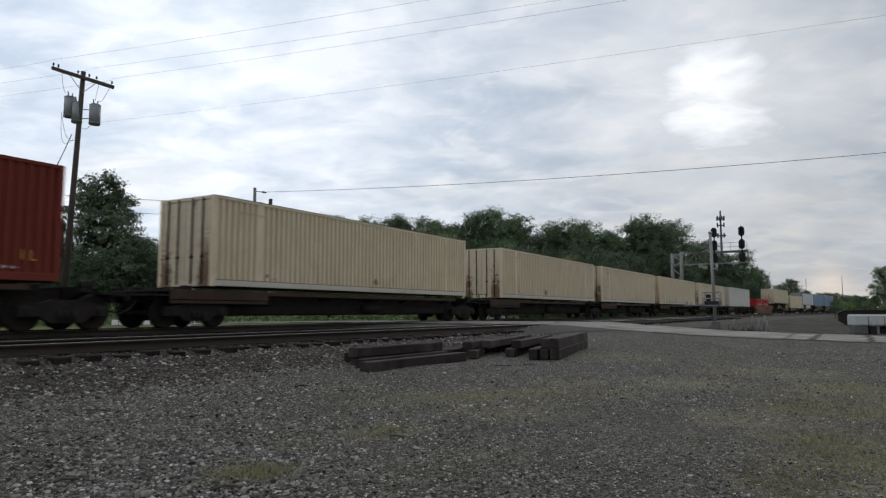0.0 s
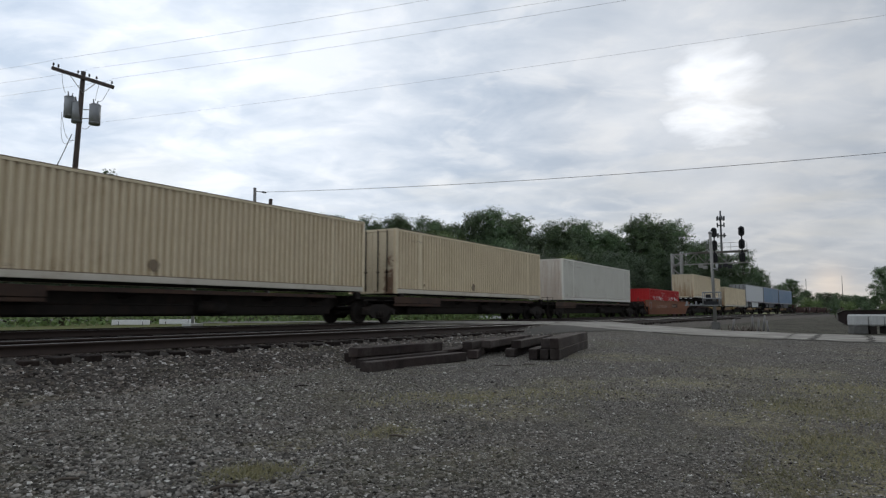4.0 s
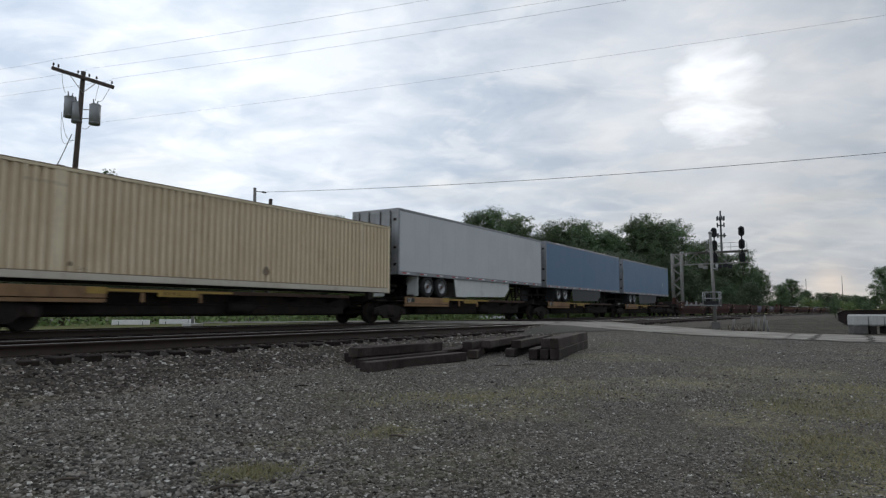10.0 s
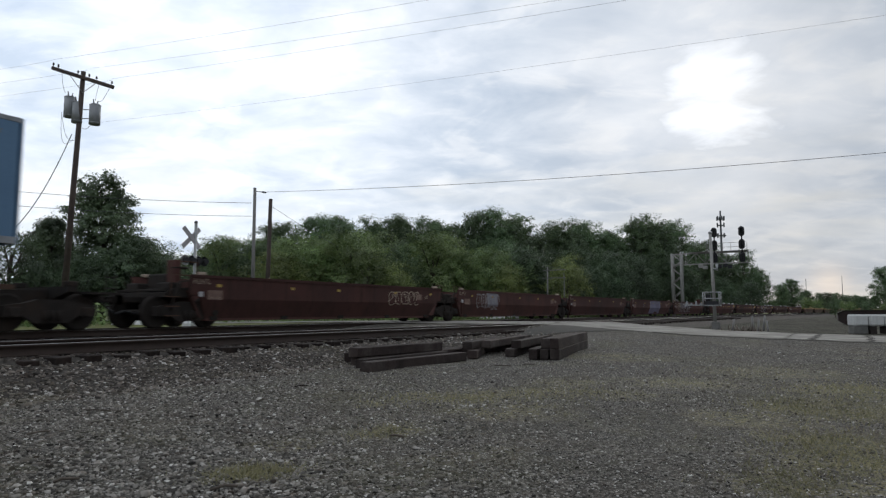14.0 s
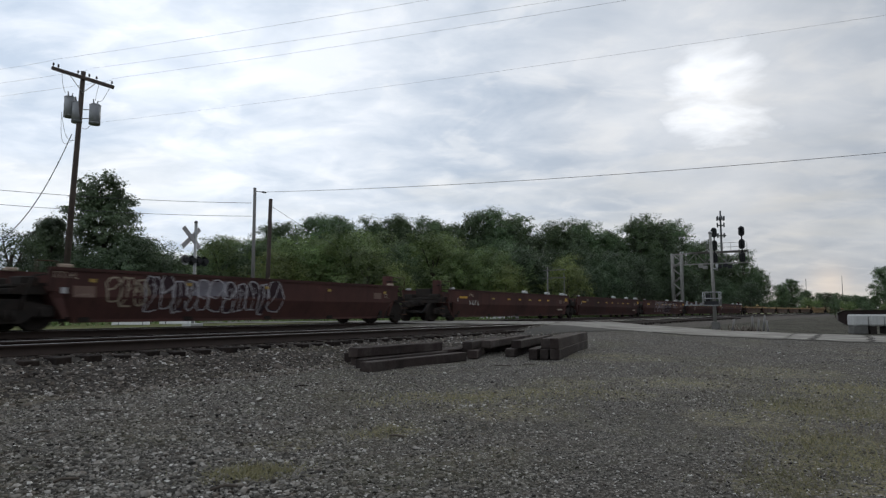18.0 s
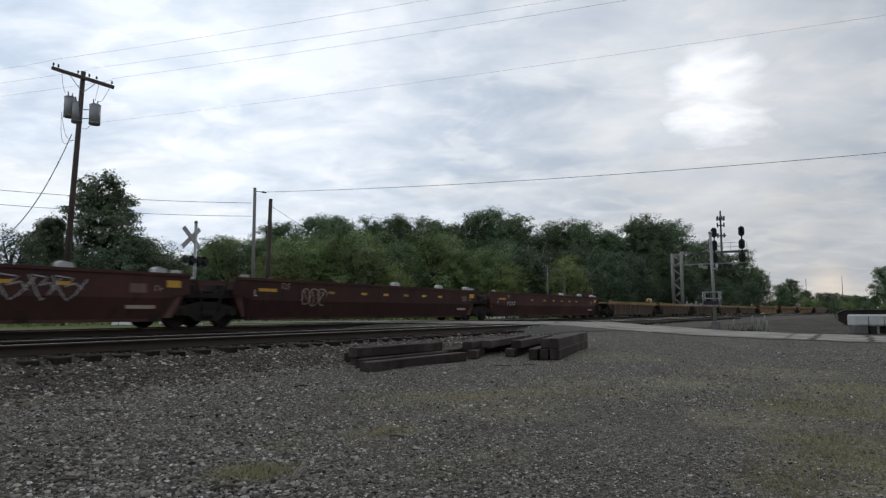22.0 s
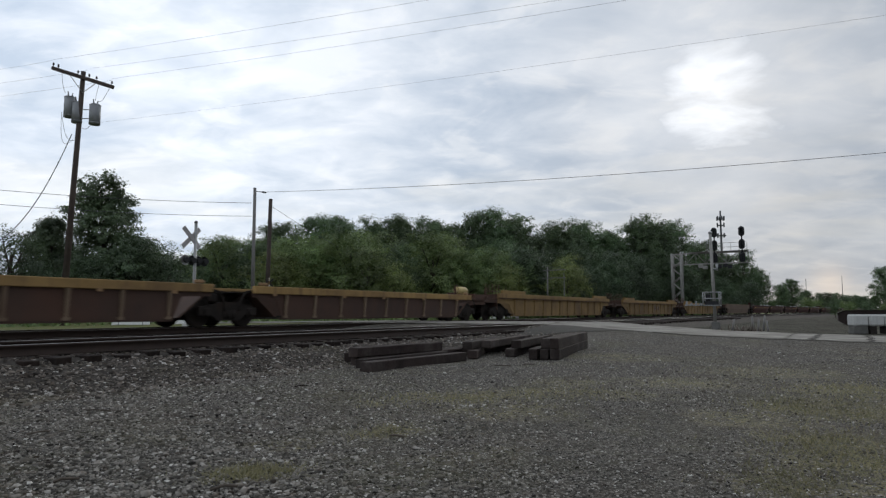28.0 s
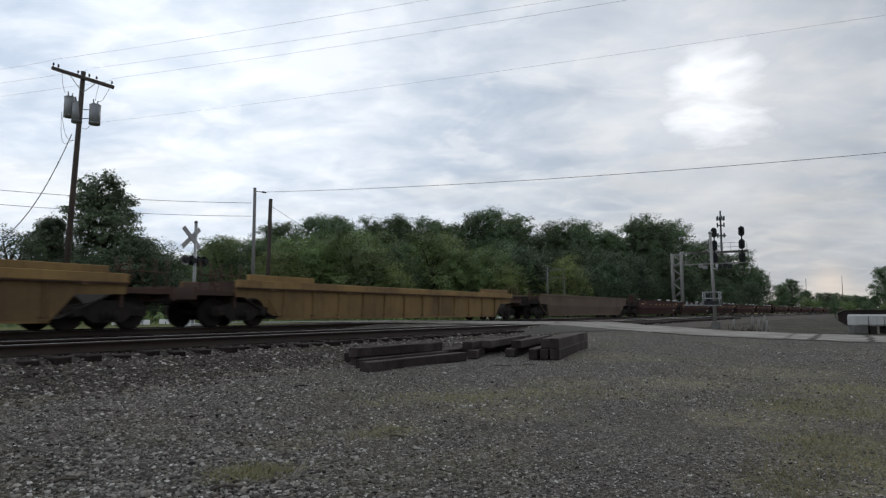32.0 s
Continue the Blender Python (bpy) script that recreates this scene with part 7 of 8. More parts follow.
def build_poles():
    for name, base, top, r0, r1, mt, label in (("light_pole", (32.2, 34.1, -0.3), (31.69, 33.60, 8.75), 0.13, 0.10, M_GREYWOOD, "slim grey pole with a small arm"),
                                               ("utility_pole", (34.9, 35.5, -0.3), (34.44, 34.91, 8.5), 0.17, 0.13, M_WOOD, "dark wooden pole with wires beyond the tracks")):
        p = thing(name, label, "utility pole")
        bm = B()
        rod(bm, base, top, r0, r1, 12)
        part("shaft", bm, mt, p)
        bm = B()
        t = Vector(top)
        if name == "light_pole":
            rod(bm, t + Vector((0, 0, -0.25)), t + Vector((0.55, -0.3, -0.24)), 0.025, seg=6)
            box(bm, t.x + 0.35, t.x + 0.65, t.y - 0.42, t.y - 0.22, t.z - 0.30, t.z - 0.22, 0.01)
            part("arm", bm, M_INK, p)
        else:
            rod(bm, t + Vector((-0.1, -0.2, -0.5)), t + Vector((0.1, 0.1, -0.5)), 0.04, seg=6)
            part("bracket", bm, M_INK, p)
    # small two-legged pole frame beside the line
    fr = thing("signal_pole_frame", "small weathered two-legged pole frame before trees", "pole frame")
    for dx in (0.0, 1.0):
        bm = B()
        rod(bm, (57.0 + dx * 0.2, 23.0 - dx * 1.5, -0.3), (57.0 + dx * 0.2, 23.0 - dx * 1.5, 4.5 - dx * 0.6), 0.06 - 0.025 * dx, seg=8)
        part("post", bm, M_GREYWOOD, fr)
    for z in (4.2, 3.5):
        bm = B()
        box(bm, 56.9, 57.05, 21.3, 23.4, z - 0.03, z + 0.03)
        part("crossbar", bm, M_GREYWOOD, fr)
    # wires
    for a, through_, end_y, sag in (((17.6, 32.8, 12.78), (20.8, 13.1, 12.3), -25, 0.5), ((18.6, 31.1, 12.35), (22.8, 8.5, 12.0), -25, 0.5), ((19.15, 30.3, 11.85), (23.2, 6.4, 11.6), -25, 0.5), ((19.0, 31.4, 9.75), (22.7, -1.4, 9.05), -25, 0.4)):
        a, t = Vector(a), Vector(through_)
        k = (end_y - a.y) / (t.y - a.y)
        b = a + (t - a) * k
        f = 1 / k
        wire("overhead_wire", a, b + Vector((0, 0, sag * 4 * f * (1 - f) / f)), sag, 0.0045 if a.z > 11 else 0.0032, "thin dark overhead wire across the sky")
    wire("overhead_wire", (32.2, 33.2, 8.5), (37.6, -14.0, 7.95), 0.5, 0.014, "thin dark overhead wire across the sky")
    for a, b in (((17.6, 32.9, 12.75), (10.5, 44.0, 10.9)), ((18.6, 31.2, 12.3), (10.0, 42.0, 9.9)), ((19.2, 30.4, 11.8), (10.0, 41.0, 9.2))):
        wire("overhead_wire", a, b, 0.2, 0.0042, "thin dark overhead wire across the sky")
    for za, zb in ((7.75, 7.9), (6.85, 7.05)):
        wire("overhead_wire", (31.75, 33.9, za), (17.0, 45.6, zb), 0.25, 0.016, "thin dark overhead wire behind the trees")
    wire("overhead_wire", (34.5, 34.9, 8.0), (44.0, 36.5, 5.9), 0.1, 0.016, "thin dark overhead wire behind the trees")
    wire("service_cable", (18.18, 31.85, 9.06), (14.24, 32.52, 3.20), 1.6, 0.022, "thick dark service cable slanting from a pole")


build_poles()


# ---- crossing signals ----
def build_crossbuck():
    x, y = 18.75, 23.3
    cb = thing("crossing_signal", "railway crossing signal with weathered crossbuck and dark lamps", "crossing signal")
    bm = B()
    rod(bm, (x, y, -0.3), (x, y, 4.2), 0.065, seg=12)
    part("mast", bm, M_GALV, cb)
    bm = B()
    rod(bm, (x, y, 4.2), (x, y, 4.28), 0.085, 0.05, 12)
    part("cap", bm, M_INK, cb)
    bm = B()
    box(bm, x - 0.3, x + 0.3, y - 0.3, y + 0.3, -0.3, 0.0, 0.02)
    part("footing", bm, M_CONCRETE, cb)
    for a in (42, -42):
        bm = B()
        box(bm, -0.6, 0.6, -0.015, 0.015, -0.10, 0.10, 0.004)
        bmesh.ops.transform(bm, matrix=pose(x - 0.22, y - 0.0 - (0.03 if a > 0 else 0), 3.55, 0, a, 4), verts=bm.verts)
        part("crossbuck_blade", bm, M_SIGNWHITE, cb, "weathered white crossbuck blade")
    bm = B()
    rod(bm, (x - 0.62, y - 0.05, 2.6), (x + 0.62, y + 0.15, 2.6), 0.035, seg=8)
    part("lamp_arm", bm, M_GALV, cb)
    for k in (-0.55, -0.15, 0.18, 0.56):
        bm = B()
        c = Vector((x + k, y + k * 0.16, 2.6))
        lathe(bm, [(0.21, 0.0), (0.21, 0.012), (0.001, 0.014)], 24, c)
        l = part("lamp_backboard", bm, M_SIGNAL if k > -0.5 else M_GALV, cb, "round lamp disc")
        bm = B()
        rod(bm, c + Vector((0, -0.02, 0)), c + Vector((0, -0.16, 0)), 0.12, seg=14)
        part("lamp_hood", bm, M_SIGNAL, l)


build_crossbuck()


def build_gate_mast():
    x, y = 42.6, 6.63
    g = thing("crossing_gate", "grey crossing gate mast with frame, seen edge-on", "crossing gate")
    bm = B()
    rod(bm, (x, y, -0.55), (x - 0.1, y + 0.1, 5.15), 0.10, 0.085, 12)
    part("mast", bm, M_DULLSTEEL, g)
    bm = B()
    rod(bm, (x - 0.1, y + 0.1, 5.15), (x - 0.1, y + 0.1, 5.28), 0.14, 0.07, 12)
    part("cap", bm, M_SIGNWHITE, g)
    bm = B()
    box(bm, x - 0.2, x + 0.2, y - 0.24, y + 0.2, -0.6, -0.12, 0.03)
    part("control_box", bm, M_SHOULDER, g, "grey concrete base box")
    # square work frame with rails
    for dy in (-0.30, 0.60):
        for dx in (-0.35, 0.35):
            bm = B()
            rod(bm, (x + dx, y + dy, 0.80), (x + dx, y + dy, 1.64), 0.034, seg=8)
            part("frame_post", bm, M_GALV, g)
    for z in (0.84, 1.25, 1.62):
        bm = B()
        for dx in (-0.35, 0.35):
            rod(bm, (x + dx, y - 0.30, z), (x + dx, y + 0.60, z), 0.032, seg=8)
        for dy in (-0.30, 0.60):
            rod(bm, (x - 0.35, y + dy, z), (x + 0.35, y + dy, z), 0.032, seg=8)
        part("frame_rail", bm, M_GALV, g)
    bm = B()
    box(bm, x - 0.25, x + 0.25, y - 0.28, y + 0.55, 0.87, 1.10, 0.02)
    part("mechanism", bm, M_SIGNAL, g)
    bm = B()
    box(bm, x - 0.2, x + 0.2, y + 0.22, y + 0.46, 1.11, 1.5, 0.02)
    part("relay_case", bm, M_SIGNAL, g)
    bm = B()
    rod(bm, (x - 0.2, y, 3.0), (x - 0.2, y - 0.25, 3.0), 0.05, seg=8)
    rod(bm, (x - 0.2, y - 0.22, 2.9), (x - 0.2, y - 0.22, 3.3), 0.07, seg=8)
    part("bell", bm, M_GALV, g)
    for i in range(4):
        bm = B()
        box(bm, x - 0.06, x + 0.06, y + 0.74 + i * 0.27, y + 0.83 + i * 0.27, 0.86, 0.98 + (0.12 if i % 2 else 0.0), 0.01)
        part("counterweight", bm, M_CAN, g)
    bm = B()
    box(bm, x - 0.05, x + 0.05, y + 0.6, y + 1.7, 0.84, 0.90)
    part("counterweight_arm", bm, M_GALV, g)


build_gate_mast()


def build_signal_bridge():
    """Cantilever over both tracks with two colour-light heads."""
    sb = thing("signal_bridge", "galvanised cantilever signal bridge with two black signal heads", "signal bridge")
    X, ym = 105.0, 21.5
    for dx, dy in ((-0.5, -0.65), (-0.5, 0.65), (0.5, -0.65), (0.5, 0.65)):
        bm = B()
        rod(bm, (X + dx, ym + dy, -0.3), (X + dx, ym + dy, 9.2), 0.15, seg=8)
        part("tower_leg", bm, M_DULLSTEEL, sb)
    for i in range(8):
        z0, z1 = 0.3 + i * 1.1, 1.4 + i * 1.1
        s = 1 if i % 2 else -1
        for dx in (-0.5, 0.5):
            bm = B()
            rod(bm, (X + dx, ym - 0.65 * s, z0), (X + dx, ym + 0.65 * s, z1), 0.065, seg=6)
            part("tower_brace", bm, M_DULLSTEEL, sb)
    ye = 11.6
    for dx in (-0.5, 0.5):
        for z in (7.5, 9.1):
            bm = B()
            box(bm, X + dx - 0.06, X + dx + 0.06, ye, ym + 0.7, z - 0.06, z + 0.06)
            part("arm_chord", bm, M_DULLSTEEL, sb)
    n = 7
    for i in range(n):
        y0, y1 = ym - (ym - ye) * i / n, ym - (ym - ye) * (i + 1) / n
        bm = B()
        rod(bm, (X - 0.5, y0, 7.5 if i % 2 else 9.1), (X - 0.5, y1, 9.1 if i % 2 else 7.5), 0.05, seg=6)
        part("arm_brace", bm, M_DULLSTEEL, sb)
        bm = B()
        rod(bm, (X - 0.5, y1, 7.5), (X - 0.5, y1, 9.1), 0.04, seg=6)
        part("arm_brace", bm, M_DULLSTEEL, sb)
    bm = B()
    box(bm, X - 0.9, X + 0.9, ye, 19.5, 9.2, 9.26)
    part("walkway", bm, M_DULLSTEEL, sb)
    for z in (9.8, 10.4):
        bm = B()
        rod(bm, (X - 0.9, ye, z), (X - 0.9, 17.0, z), 0.03, seg=6)
        part("handrail", bm, M_DULLSTEEL, sb)
    for i in range(6):
        bm = B()
        rod(bm, (X - 0.9, ye + i * 1.08, 9.2), (X - 0.9, ye + i * 1.08, 10.4), 0.03, seg=6)
        part("rail_post", bm, M_DULLSTEEL, sb)
    for y in (12.25, 15.95):
        bm = B()
        rod(bm, (X - 0.95, y, 7.7), (X - 0.95, y, 12.3), 0.09, seg=8)
        head = part("signal_mast", bm, M_SIGNAL, sb)
        for z in (11.95, 10.1, 8.25):
            bm = B()
            pts = [(0.41 * math.cos(a), z + 0.32 + 0.41 * math.sin(a)) for a in np.linspace(0, math.pi, 9)] + [(0.41 * math.cos(a), z - 0.32 + 0.41 * math.sin(a)) for a in np.linspace(math.pi, 2 * math.pi, 9)]
            prism(bm, [(y + p, q) for p, q in pts], X - 1.15, X - 1.08, "x")
            hb = part("signal_backboard", bm, M_SIGNAL, head, "black oval signal backboard")
            for dz in (0.34, 0.0, -0.34):
                bm = B()
                rod(bm, (X - 1.15, y, z + dz), (X - 1.45, y, z + dz), 0.13, seg=12, caps=False)
                part("lamp_hood", bm, M_SIGNAL, hb)
    for y, dz in ((18.0, 0), (17.4, -0.2), (14.6, 0.0), (14.0, -0.2), (15.4, -0.1)):
        bm = B()
        box(bm, X - 0.75, X - 0.35, y - 0.3, y + 0.3, 6.9 + dz, 7.4 + dz, 0.03)
        part("junction_case", bm, M_SIGNAL if y < 17 else M_DULLSTEEL, sb)


build_signal_bridge()


def build_far_towers():
    tw = thing("cell_tower", "tall grey cell tower with antenna panels far behind trees", "cell tower")
    x, y = 266.6, 38.4
    bm = B()
    rod(bm, (x, y, -0.3), (x, y, 38.0), 0.55, 0.3, 10)
    part("shaft", bm, M_FARSTEEL, tw)
    for z in (35.0, 32.5, 28.6):
        bm = B()
        rod(bm, (x, y, z - 0.12), (x, y, z + 0.12), 1.1 if z > 30 else 1.9, seg=12)
        ring = part("antenna_ring", bm, M_FARSTEEL, tw)
        for i in range(6):
            a = i * math.pi / 3 + z
            bm = B()
            box(bm, x + 1.3 * math.cos(a) - 0.15, x + 1.3 * math.cos(a) + 0.15, y + 1.3 * math.sin(a) - 0.18, y + 1.3 * math.sin(a) + 0.18, z - 0.7, z + 0.9)
            part("antenna_panel", bm, M_FARSTEEL, ring)
    for x, y, top in ((341.0, 14.5, 15.0), (349.0, 0.6, 16.2)):
        p = thing("utility_pole", "thin pale utility pole in the far distance", "utility pole")
        bm = B()
        rod(bm, (x, y, -0.5), (x, y, top), 0.16, 0.12, 8)
        part("shaft", bm, M_GREYWOOD, p)
        bm = B()
        box(bm, x - 0.1, x + 0.1, y - 0.9, y + 0.9, 4.6, 4.8)
        part("crossarm", bm, M_GREYWOOD, p)


build_far_towers()


# ---- things beside the road ----
def build_roadside():
    for i in range(6):
        x, y = 37.02 + 0.385 * i, -0.48 - 0.63 * i
        b = thing("concrete_block", "pale concrete barrier block with rounded top on a base", "barrier", "concrete blocks by the road", m=pose(x, y, -0.55, 0, 0, 31.4))
        bm = B()
        box(bm, -0.30, 0.30, -0.345, 0.345, 0.36, 0.90, 0.07)
        part("block", bm, M_CONCRETE, b)
        bm = B()
        box(bm, -0.24, 0.24, -0.33 if i != 1 else 0.0, 0.33, 0.0, 0.36, 0.02)
        # Bases after the first painted dark for the shaded gap below the blocks
        part("base", bm, M_SHOULDER if i == 0 else M_DARK, b)
    bin_ = thing("steel_bin", "long dark rusty steel bin on gravel", "bin", m=pose(63.0, -2.9, -0.56, 0, 0, 3))
    bm = B()
    prism(bm, [(-3.4, 0.0), (2.9, 0.0), (3.45, 0.30), (3.45, 0.85), (3.0, 1.08), (-3.4, 1.12)], -0.8, 0.8, "x")
    part("body", bm, M_BINRUST, bin_)
    bm = B()
    prism(bm, [(-3.45, 1.12), (3.0, 1.08), (3.45, 0.85), (3.5, 0.90), (3.02, 1.14), (-3.45, 1.18)], -0.86, 0.86, "x")
    part("rim", bm, M_DARK, bin_)
    for y in np.linspace(-3.1, 2.6, 10):
        bm = B()
        box(bm, -0.86, -0.8, y - 0.04, y + 0.04, 0.05, 1.06)
        part("rib", bm, M_BINRUST, bin_)
    # round warning sign up the road
    sg = thing("warning_sign", "round yellow crossing warning sign on a post", "road sign", m=pose(32.6, 33.0, -0.16, 0, 0, 45))
    bm = B()
    rod(bm, (0, 0, 0), (0, 0, 2.9), 0.035, seg=8)
    part("post", bm, M_GALV, sg)
    bm = B()
    lathe(bm, [(0.001, 0.0), (0.38, 0.0), (0.38, 0.012), (0.001, 0.012)], 24)
    bmesh.ops.transform(bm, matrix=pose(-0.05, 0, 2.55, 0, -90, 0), verts=bm.verts)
    disc = part("disc", bm, M_PLATE, sg, "round yellow sign plate")
    for way in (-1, 1):
        bm = B()
        n = Vector((0, 0.035, -0.035 * way))
        a, b = Vector((-0.066 - 0.002 * way, -0.25, -0.25 * way)), Vector((-0.066 - 0.002 * way, 0.25, 0.25 * way))
        z = Vector((0, 0, 2.55))
        bm.faces.new([bm.verts.new(v + z) for v in (a + n, a - n, b - n, b + n)])
        part("bar", bm, M_INK, disc)
    # broken stakes and brush
    r = random.Random(9)
    pile = thing("brush_pile", "heap of broken sticks and dead brush on gravel", "brush pile")
    for i in range(90):
        bm = B()
        x, y = 36.5 + r.gauss(0, 0.4), 4.35 + r.gauss(0, 0.38)
        a, l = r.uniform(0, 6.28), r.uniform(0.2, 0.75)
        up = abs(r.gauss(0.12, 0.12))
        rod(bm, (x, y, -0.56), (x + 0.5 * l * math.cos(a), y + 0.5 * l * math.sin(a), -0.5 + up), r.uniform(0.02, 0.05), 0.012, 5)
        part("stick", bm, M_STICK, pile)
    for x, y, z in ((36.9, 4.0, 0.28), (36.8, 3.75, 0.12), (37.0, 3.55, 0.30), (36.7, 3.3, 0.05), (36.6, 4.9, 0.1)):
        bm = B()
        rod(bm, (x, y, -0.56), (x + r.uniform(-0.1, 0.1), y + r.uniform(-0.12, 0.12), z), 0.055, 0.04, 6)
        part("stake", bm, M_GREYWOOD, pile, "pale broken stake")
    # low white barriers beyond the tracks
    for x, y, ln in ((19.9, 30.6, 1.75), (22.4, 30.4, 1.75), (55.0, 29.0, 2.4), (57.8, 28.9, 2.4)):
        b = thing("white_barrier", "low white barrier bar on short posts", "barrier", "low white barriers", m=pose(x, y, -0.20, 0, 0, -52 if y > 30 else -65))
        for a, c in ((0.0, 0.30), (0.33, ln - 0.33), (ln - 0.30, ln)):
            bm = B()
            box(bm, a, c, -0.05, 0.05, 0.04, 0.28, 0.01)
            part("bar", bm, M_BARRIER, b)
        for a in (0.3, ln - 0.32):
            bm = B()
            box(bm, a - 0.0, a + 0.04, -0.04, 0.04, -0.1, 0.2)
            part("post", bm, M_INK, b)


build_roadside()


# ---- paint on the wagons ----
r_spray = random.Random(4)
panel(browns[3], -1.0, 2.7, 0.32, 1.50, M_SPRAYBLUE, 0.003, "violet sprayed panel", r_spray)
scribble(browns[3], -0.7, 2.5, 0.5, 1.45, 5, M_SPRAYDIM, 1.1, None, 0.035)
bm = B()
stroke(bm, [(-1.05, 1.55), (-0.97, 1.2), (-1.07, 1.05), (-0.95, 0.8), (-1.10, 0.62)], 0.07, 0.006)
stroke(bm, [(2.65, 1.5), (2.73, 1.1), (2.65, 0.7)], 0.04, 0.006)
part("sprayed_letter", bm, M_SPRAYWHITE, browns[3], "ragged white sprayed edge")
panel(browns[1], -3.9, -2.6, 0.75, 1.48, M_SPRAYDIM, 0.002, "faded grey sprayed patch", r_spray)
scribble(browns[1], -5.1, -2.4, 0.55, 1.48, 6, M_SPRAY, 0.5)
scribble(browns[0], 2.9, 5.2, 0.75, 1.40, 7, M_GHOST, 0.6)
scribble(browns[4], -5.95, -4.95, 0.56, 1.42, 8, M_SPRAYTAN, 0.5, None, 0.05)
scribble(browns[4], -4.85, 0.05, 0.36, 1.53, 9, M_SPRAYWHITE, 0.62, M_SPRAYDARK, 0.04)
panel(browns[4], -3.2, -1.9, 0.95, 1.40, M_SPRAYDIM, 0.0045, "grey sprayed patch", r_spray)
ring_tag(browns[7], -4.15, -0.72, 0.50, 1.46, 10)
tall_tag(browns[7], -0.42, 2.15, 0.36, 1.42, 5, 12)
for lo, hi in ((2.75, 3.75), (3.55, 4.35), (4.1, 5.05)):
    zigzag(browns[7], lo, hi, 0.76, 1.36, r_spray)
scribble(browns[8], -5.1, -3.8, 0.62, 1.38, 14, M_GHOST, 0.5)


# ---- loose stones, weeds ----
def ground_height(x, y):
    d = y - YC
    k = np.clip((d + 9.6) / 12.0, 0, 1)
    z = -0.56 + 0.36 * k * k * (3 - 2 * k) + 0.025 * np.sin(x * 0.9 + 1.3 * np.sin(y * 0.7)) * np.cos(y * 1.1 + 0.4 * x) * (y < 9)
    k, rz = road_rise(x, y)
    z = z + k * np.maximum(rz - 0.02 - z, -0.02)
    bed = np.interp(d, [DN - 2.75, DN - 1.75, DN - 1.25, DN - 1.1, DN + 1.3, DN + 2.2, -2.2, -1.3, 1.3, 1.7, 2.6], [-0.62, -0.34, -0.265, -0.205, -0.205, -0.30, -0.30, -0.20, -0.20, -0.21, -0.5], left=-9, right=-9)
    return np.maximum(z, bed)


def stones(n, seed, dist, size, keep, fan=0.64):
    r = np.random.default_rng(seed)
    ang = radians(30.83) + r.uniform(-fan, fan, n)
    d = dist(r, n)
    x, y = d * np.cos(ang), d * np.sin(ang)
    ok = keep(x, y) & ~((x > 24.2) & (x < 33))
    x, y = x[ok], y[ok]
    m = len(x)
    octa = np.array([(1, 0, 0), (-0.5, 0.87, 0), (-0.5, -0.87, 0), (0.6, 0.5, 0.75), (-0.75, 0.1, 0.7), (0.25, -0.7, 0.8)]) - np.array([0, 0, 0.2])
    tri = np.array([(3, 4, 5), (0, 1, 3), (1, 4, 3), (1, 2, 4), (2, 5, 4), (2, 0, 5), (0, 3, 5)])
    s = size(r, x, y)
    v = octa[None] * r.uniform(0.55, 1.3, (m, 6, 1)) * s[:, None, None] * np.stack([r.uniform(0.8, 1.35, m), r.uniform(0.7, 1.1, m), r.uniform(0.5, 1.0, m)], -1)[:, None, :]
    a = r.uniform(0, 6.28, m)
    c, q = np.cos(a)[:, None], np.sin(a)[:, None]
    v = np.stack([v[..., 0] * c - v[..., 1] * q, v[..., 0] * q + v[..., 1] * c, v[..., 2]], -1)
    v += np.stack([x, y, ground_height(x, y) + s * 0.2], -1)[:, None, :]
    f = (tri[None] + 6 * np.arange(m)[:, None, None]).reshape(-1, 3)
    return v.reshape(-1, 3), f


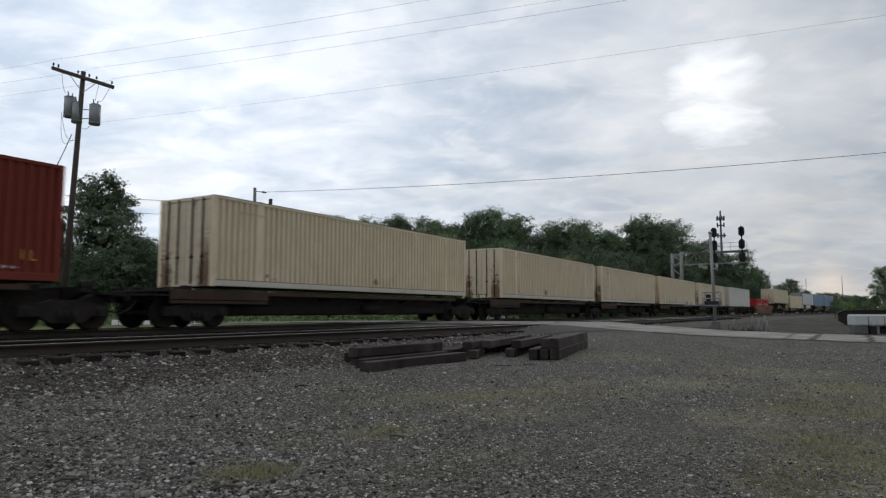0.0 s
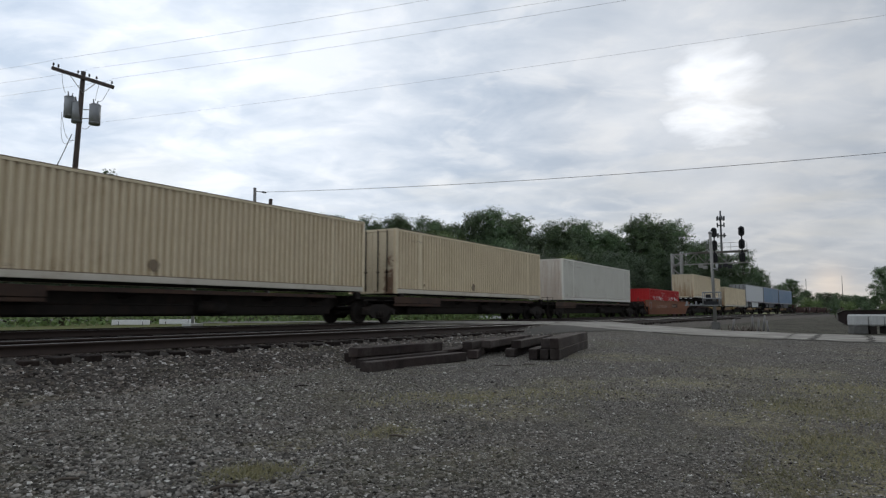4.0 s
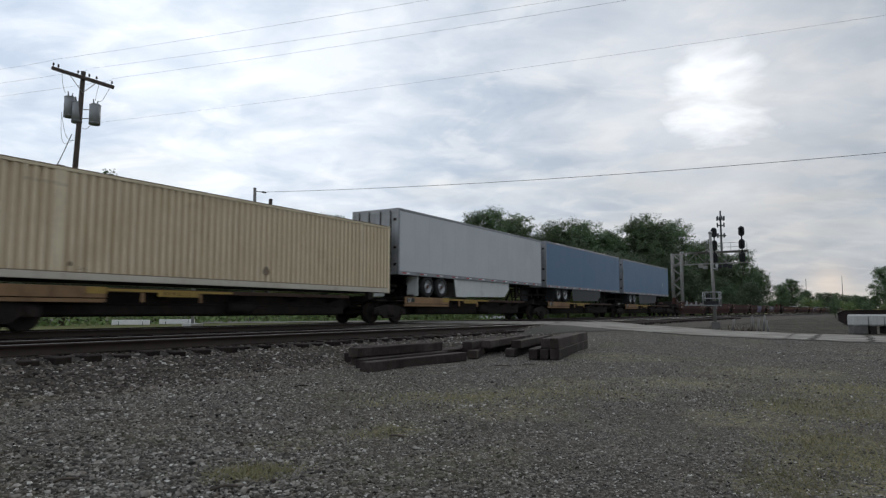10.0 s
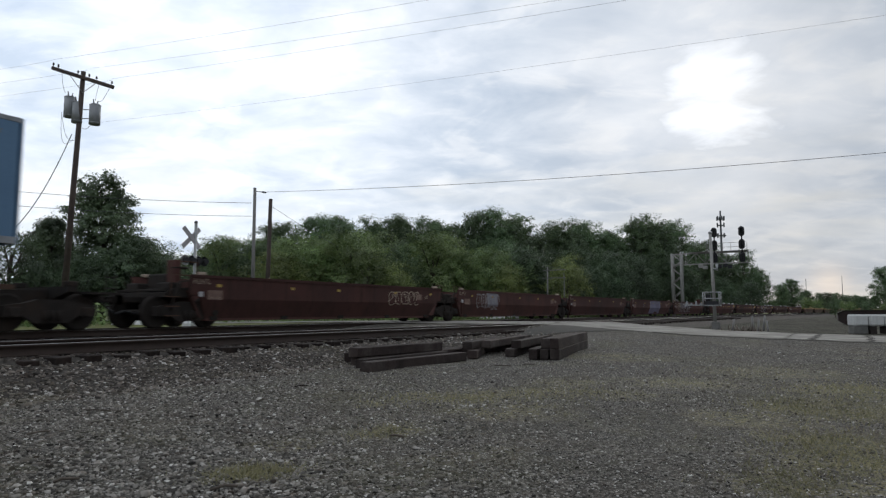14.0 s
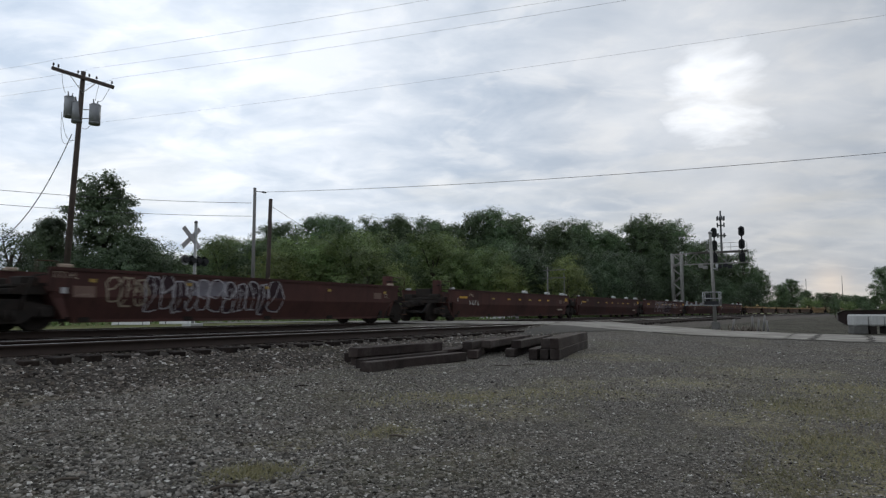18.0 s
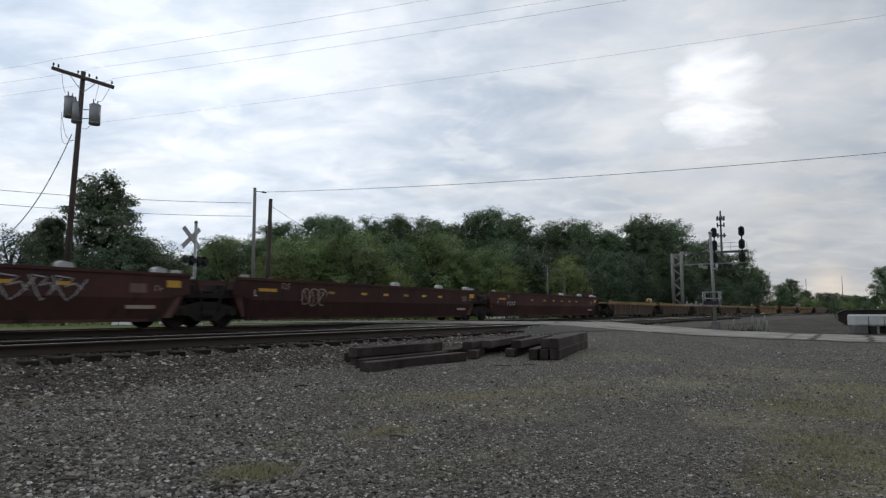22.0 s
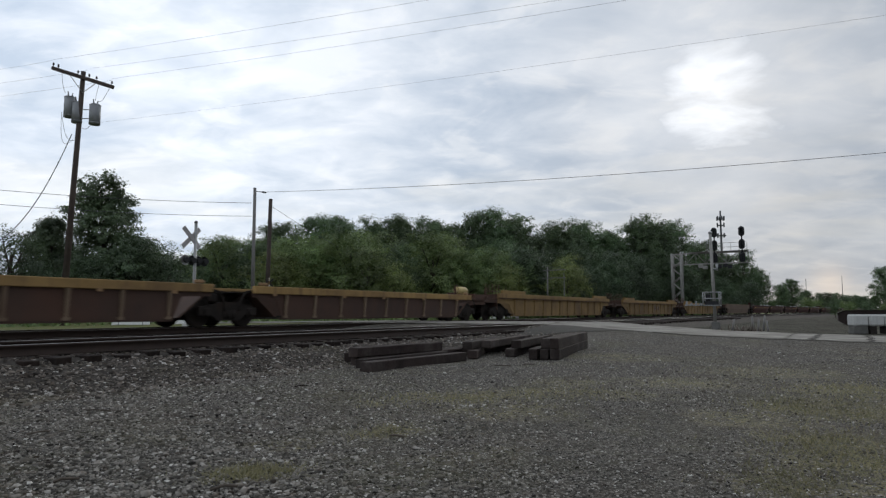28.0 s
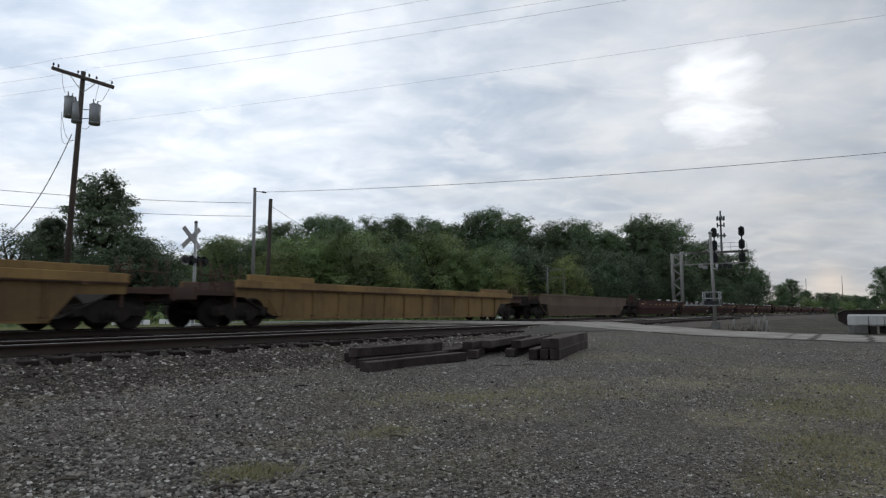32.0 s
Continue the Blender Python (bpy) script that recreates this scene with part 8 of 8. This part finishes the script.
def build_stones():
    def mixed(r, x, y):
        """Coarse stones towards the track, fine grit by the road."""
        k = np.clip((np.arctan2(y, x) - 0.30) / 0.5, 0, 1) * 0.50 + 0.50
        return k * (0.0035 + r.gamma(1.7, 0.0036, len(x))) + 0.0025
    v, f = stones(22000, 4, lambda r, n: 0.6 + 9.0 * r.uniform(0, 1, n) ** 0.6, mixed, lambda x, y: (y < 9.0), 3.14)
    tagged(new("scattered_gravel", raw_mesh("scattered_gravel", v, f, M_STONE, 3)), "loose grey crushed stones round the viewpoint", "gravel", kind="stuff")
    v, f = stones(140000, 1, lambda r, n: 2.3 + 18.0 * r.uniform(0, 1, n) ** 1.4, mixed, lambda x, y: (y < 9.0))
    tagged(new("loose_gravel", raw_mesh("loose_gravel", v, f, M_STONE, 3)), "loose grey crushed stones strewn over the ground", "gravel", kind="stuff")
    v, f = stones(55000, 6, lambda r, n: 7.5 + 15.0 * r.uniform(0, 1, n), lambda r, x, y: 0.0045 + r.gamma(1.6, 0.0030, len(x)), lambda x, y: (y < 9.0))
    tagged(new("far_gravel", raw_mesh("far_gravel", v, f, M_STONE, 3)), "loose grey crushed stones out to the road", "gravel", kind="stuff")
    v, f = stones(100000, 2, lambda r, n: 8.0 + 16 * r.uniform(0, 1, n) ** 0.9, lambda r, x, y: 0.012 + r.gamma(2.0, 0.0058, len(x)), lambda x, y: (y > 7.9) & (y < 9.95))
    tagged(new("ballast_stones", raw_mesh("ballast_stones", v, f, M_SHOULDERSTONE, 3)), "crushed ballast stones beside the tie ends", "gravel", kind="stuff")
    v, f = stones(45000, 3, lambda r, n: 9.0 + 24 * r.uniform(0, 1, n), lambda r, x, y: 0.016 + r.gamma(3.0, 0.006, len(x)), lambda x, y: (y > 9.95) & (y < 13.4))
    tagged(new("track_stones", raw_mesh("track_stones", v, f, M_TRACKSTONE, 3)), "dark crushed ballast stones between the ties", "gravel", kind="stuff")


build_stones()


def build_weeds():
    r = np.random.default_rng(21)
    spots = []
    for cx, cy, n, spread in ((3.15, 3.42, 500, 0.14), (3.28, 3.25, 420, 0.13), (5.5, 0.0, 800, 0.4), (4.65, 0.35, 500, 0.25), (6.3, 0.2, 600, 0.4), (8.7, 0.0, 500, 0.7), (7.15, 3.9, 450, 0.3), (8.0, 3.5, 500, 0.5), (8.5, 2.9, 300, 0.5), (12.0, 1.5, 300, 1.5), (10.6, 0.0, 900, 0.6), (8.4, -0.2, 1100, 0.5), (8.4, 0.56, 600, 0.4), (6.9, 4.55, 450, 0.4), (4.93, 3.54, 350, 0.2)):
        spots.append(np.stack([cx + r.normal(size=n) * spread, cy + r.normal(size=n) * spread * 0.7], 1))
    p = np.concatenate(spots)
    n = len(p)
    a = r.uniform(0, 6.28, n)
    h = r.uniform(0.015, 0.055, n)
    lean = r.normal(size=(n, 2)) * h[:, None] * 0.8
    w = 0.004
    z = ground_height(p[:, 0], p[:, 1])
    b0 = np.stack([p[:, 0] - w * np.cos(a), p[:, 1] - w * np.sin(a), z], 1)
    b1 = np.stack([p[:, 0] + w * np.cos(a), p[:, 1] + w * np.sin(a), z], 1)
    t = np.stack([p[:, 0] + lean[:, 0], p[:, 1] + lean[:, 1], z + h], 1)
    v = np.stack([b0, b1, t], 1).reshape(-1, 3)
    tagged(new("dry_weeds", raw_mesh("dry_weeds", v, np.arange(n * 3).reshape(n, 3), M_WEED, 3)), "short dry weeds in tufts on the gravel", "weeds", kind="stuff")


build_weeds()


def build_apron():
    """Dark asphalt that runs out over the gravel at the crossing's edge."""
    r = random.Random(6)
    xs, ys = np.linspace(21.2, 25.1, 12), np.linspace(6.4, 9.9, 12)
    vs, fs = [], []
    for i, x in enumerate(xs):
        for y in ys:
            reach = np.clip((x - 21.2) / 3.9, 0, 1)
            yy = 9.8 - (9.8 - y) * (0.18 + 0.82 * reach) + r.uniform(-0.05, 0.05)
            vs.append((x, yy, float(ground_height(np.array(x), np.array(yy))) + 0.016 * (1 if 0 < i < 11 else -0.5)))
    for i in range(11):
        for j in range(11):
            fs.append((i * 12 + j, (i + 1) * 12 + j, (i + 1) * 12 + j + 1, i * 12 + j + 1))
    tagged(new("pavement_patch", raw_mesh("pavement_patch", vs, fs, M_TARSHADE)), "dark asphalt patch at the edge of the crossing", "pavement", kind="structure")


build_apron()


def build_litter():
    """Twigs and scraps lying on the gravel."""
    r = random.Random(31)
    for x0, y0, x1, y1 in ((4.30, 7.03, 4.37, 6.67), (3.17, 5.99, 3.33, 5.93), (2.36, 4.14, 2.48, 4.07), (2.75, 3.22, 2.87, 3.12), (11.73, 5.87, 11.67, 5.46), (12.27, 5.50, 12.02, 5.12), (5.59, 5.80, 5.74, 5.83), (6.84, 6.42, 7.03, 6.35), (4.78, 3.38, 4.73, 3.20)):
        bm = B()
        z = float(ground_height(x0, y0)) + 0.012
        z1 = float(ground_height(x1, y1)) + 0.02
        mx, my = (x0 + x1) / 2 + r.uniform(-0.03, 0.03), (y0 + y1) / 2 + r.uniform(-0.03, 0.03)
        tube(bm, [(x0, y0, z), (mx, my, (z + z1) / 2 + 0.012), (x1, y1, z1)], 0.009, 6)
        solid("stick", bm, M_STICK if r.random() < 0.6 else M_TIE, "thin dry stick lying on gravel", "stick", "sticks on the gravel")
    for x, y in ((12.25, 3.72), (18.74, 1.46)):
        bm = B()
        a = r.uniform(0, 3)
        z = float(ground_height(x, y))
        prism(bm, [(-0.05, 0.0), (-0.03, 0.014), (0.01, 0.008), (0.045, 0.016), (0.05, 0.0)], -0.02, 0.02)
        bmesh.ops.transform(bm, matrix=pose(x, y, z + 0.004, 0, 0, math.degrees(a)), verts=bm.verts)
        solid("litter_scrap", bm, M_CONCRETE, "crumpled white scrap of litter on gravel", "litter", "scraps on the gravel")
    # a green weed at the foot of the ballast
    w = np.random.default_rng(8)
    n = 420
    pts = np.stack([7.74 + w.normal(size=n) * 0.16, 10.96 + w.normal(size=n) * 0.12, np.abs(w.normal(size=n)) * 0.06], 1)
    pts[:, 2] += ground_height(pts[:, 0], pts[:, 1]) + 0.02
    nr = w.normal(size=(n, 3)) + np.array([0, 0, 1.0])
    nr /= np.linalg.norm(nr, axis=1, keepdims=True)
    v, f = leaf_quads(pts, nr, 0.016, w)
    tagged(new("green_weed", raw_mesh("green_weed", v, f, M_LEAF2)), "small green leafy weed growing in ballast stones", "weed")


build_litter()


motions()
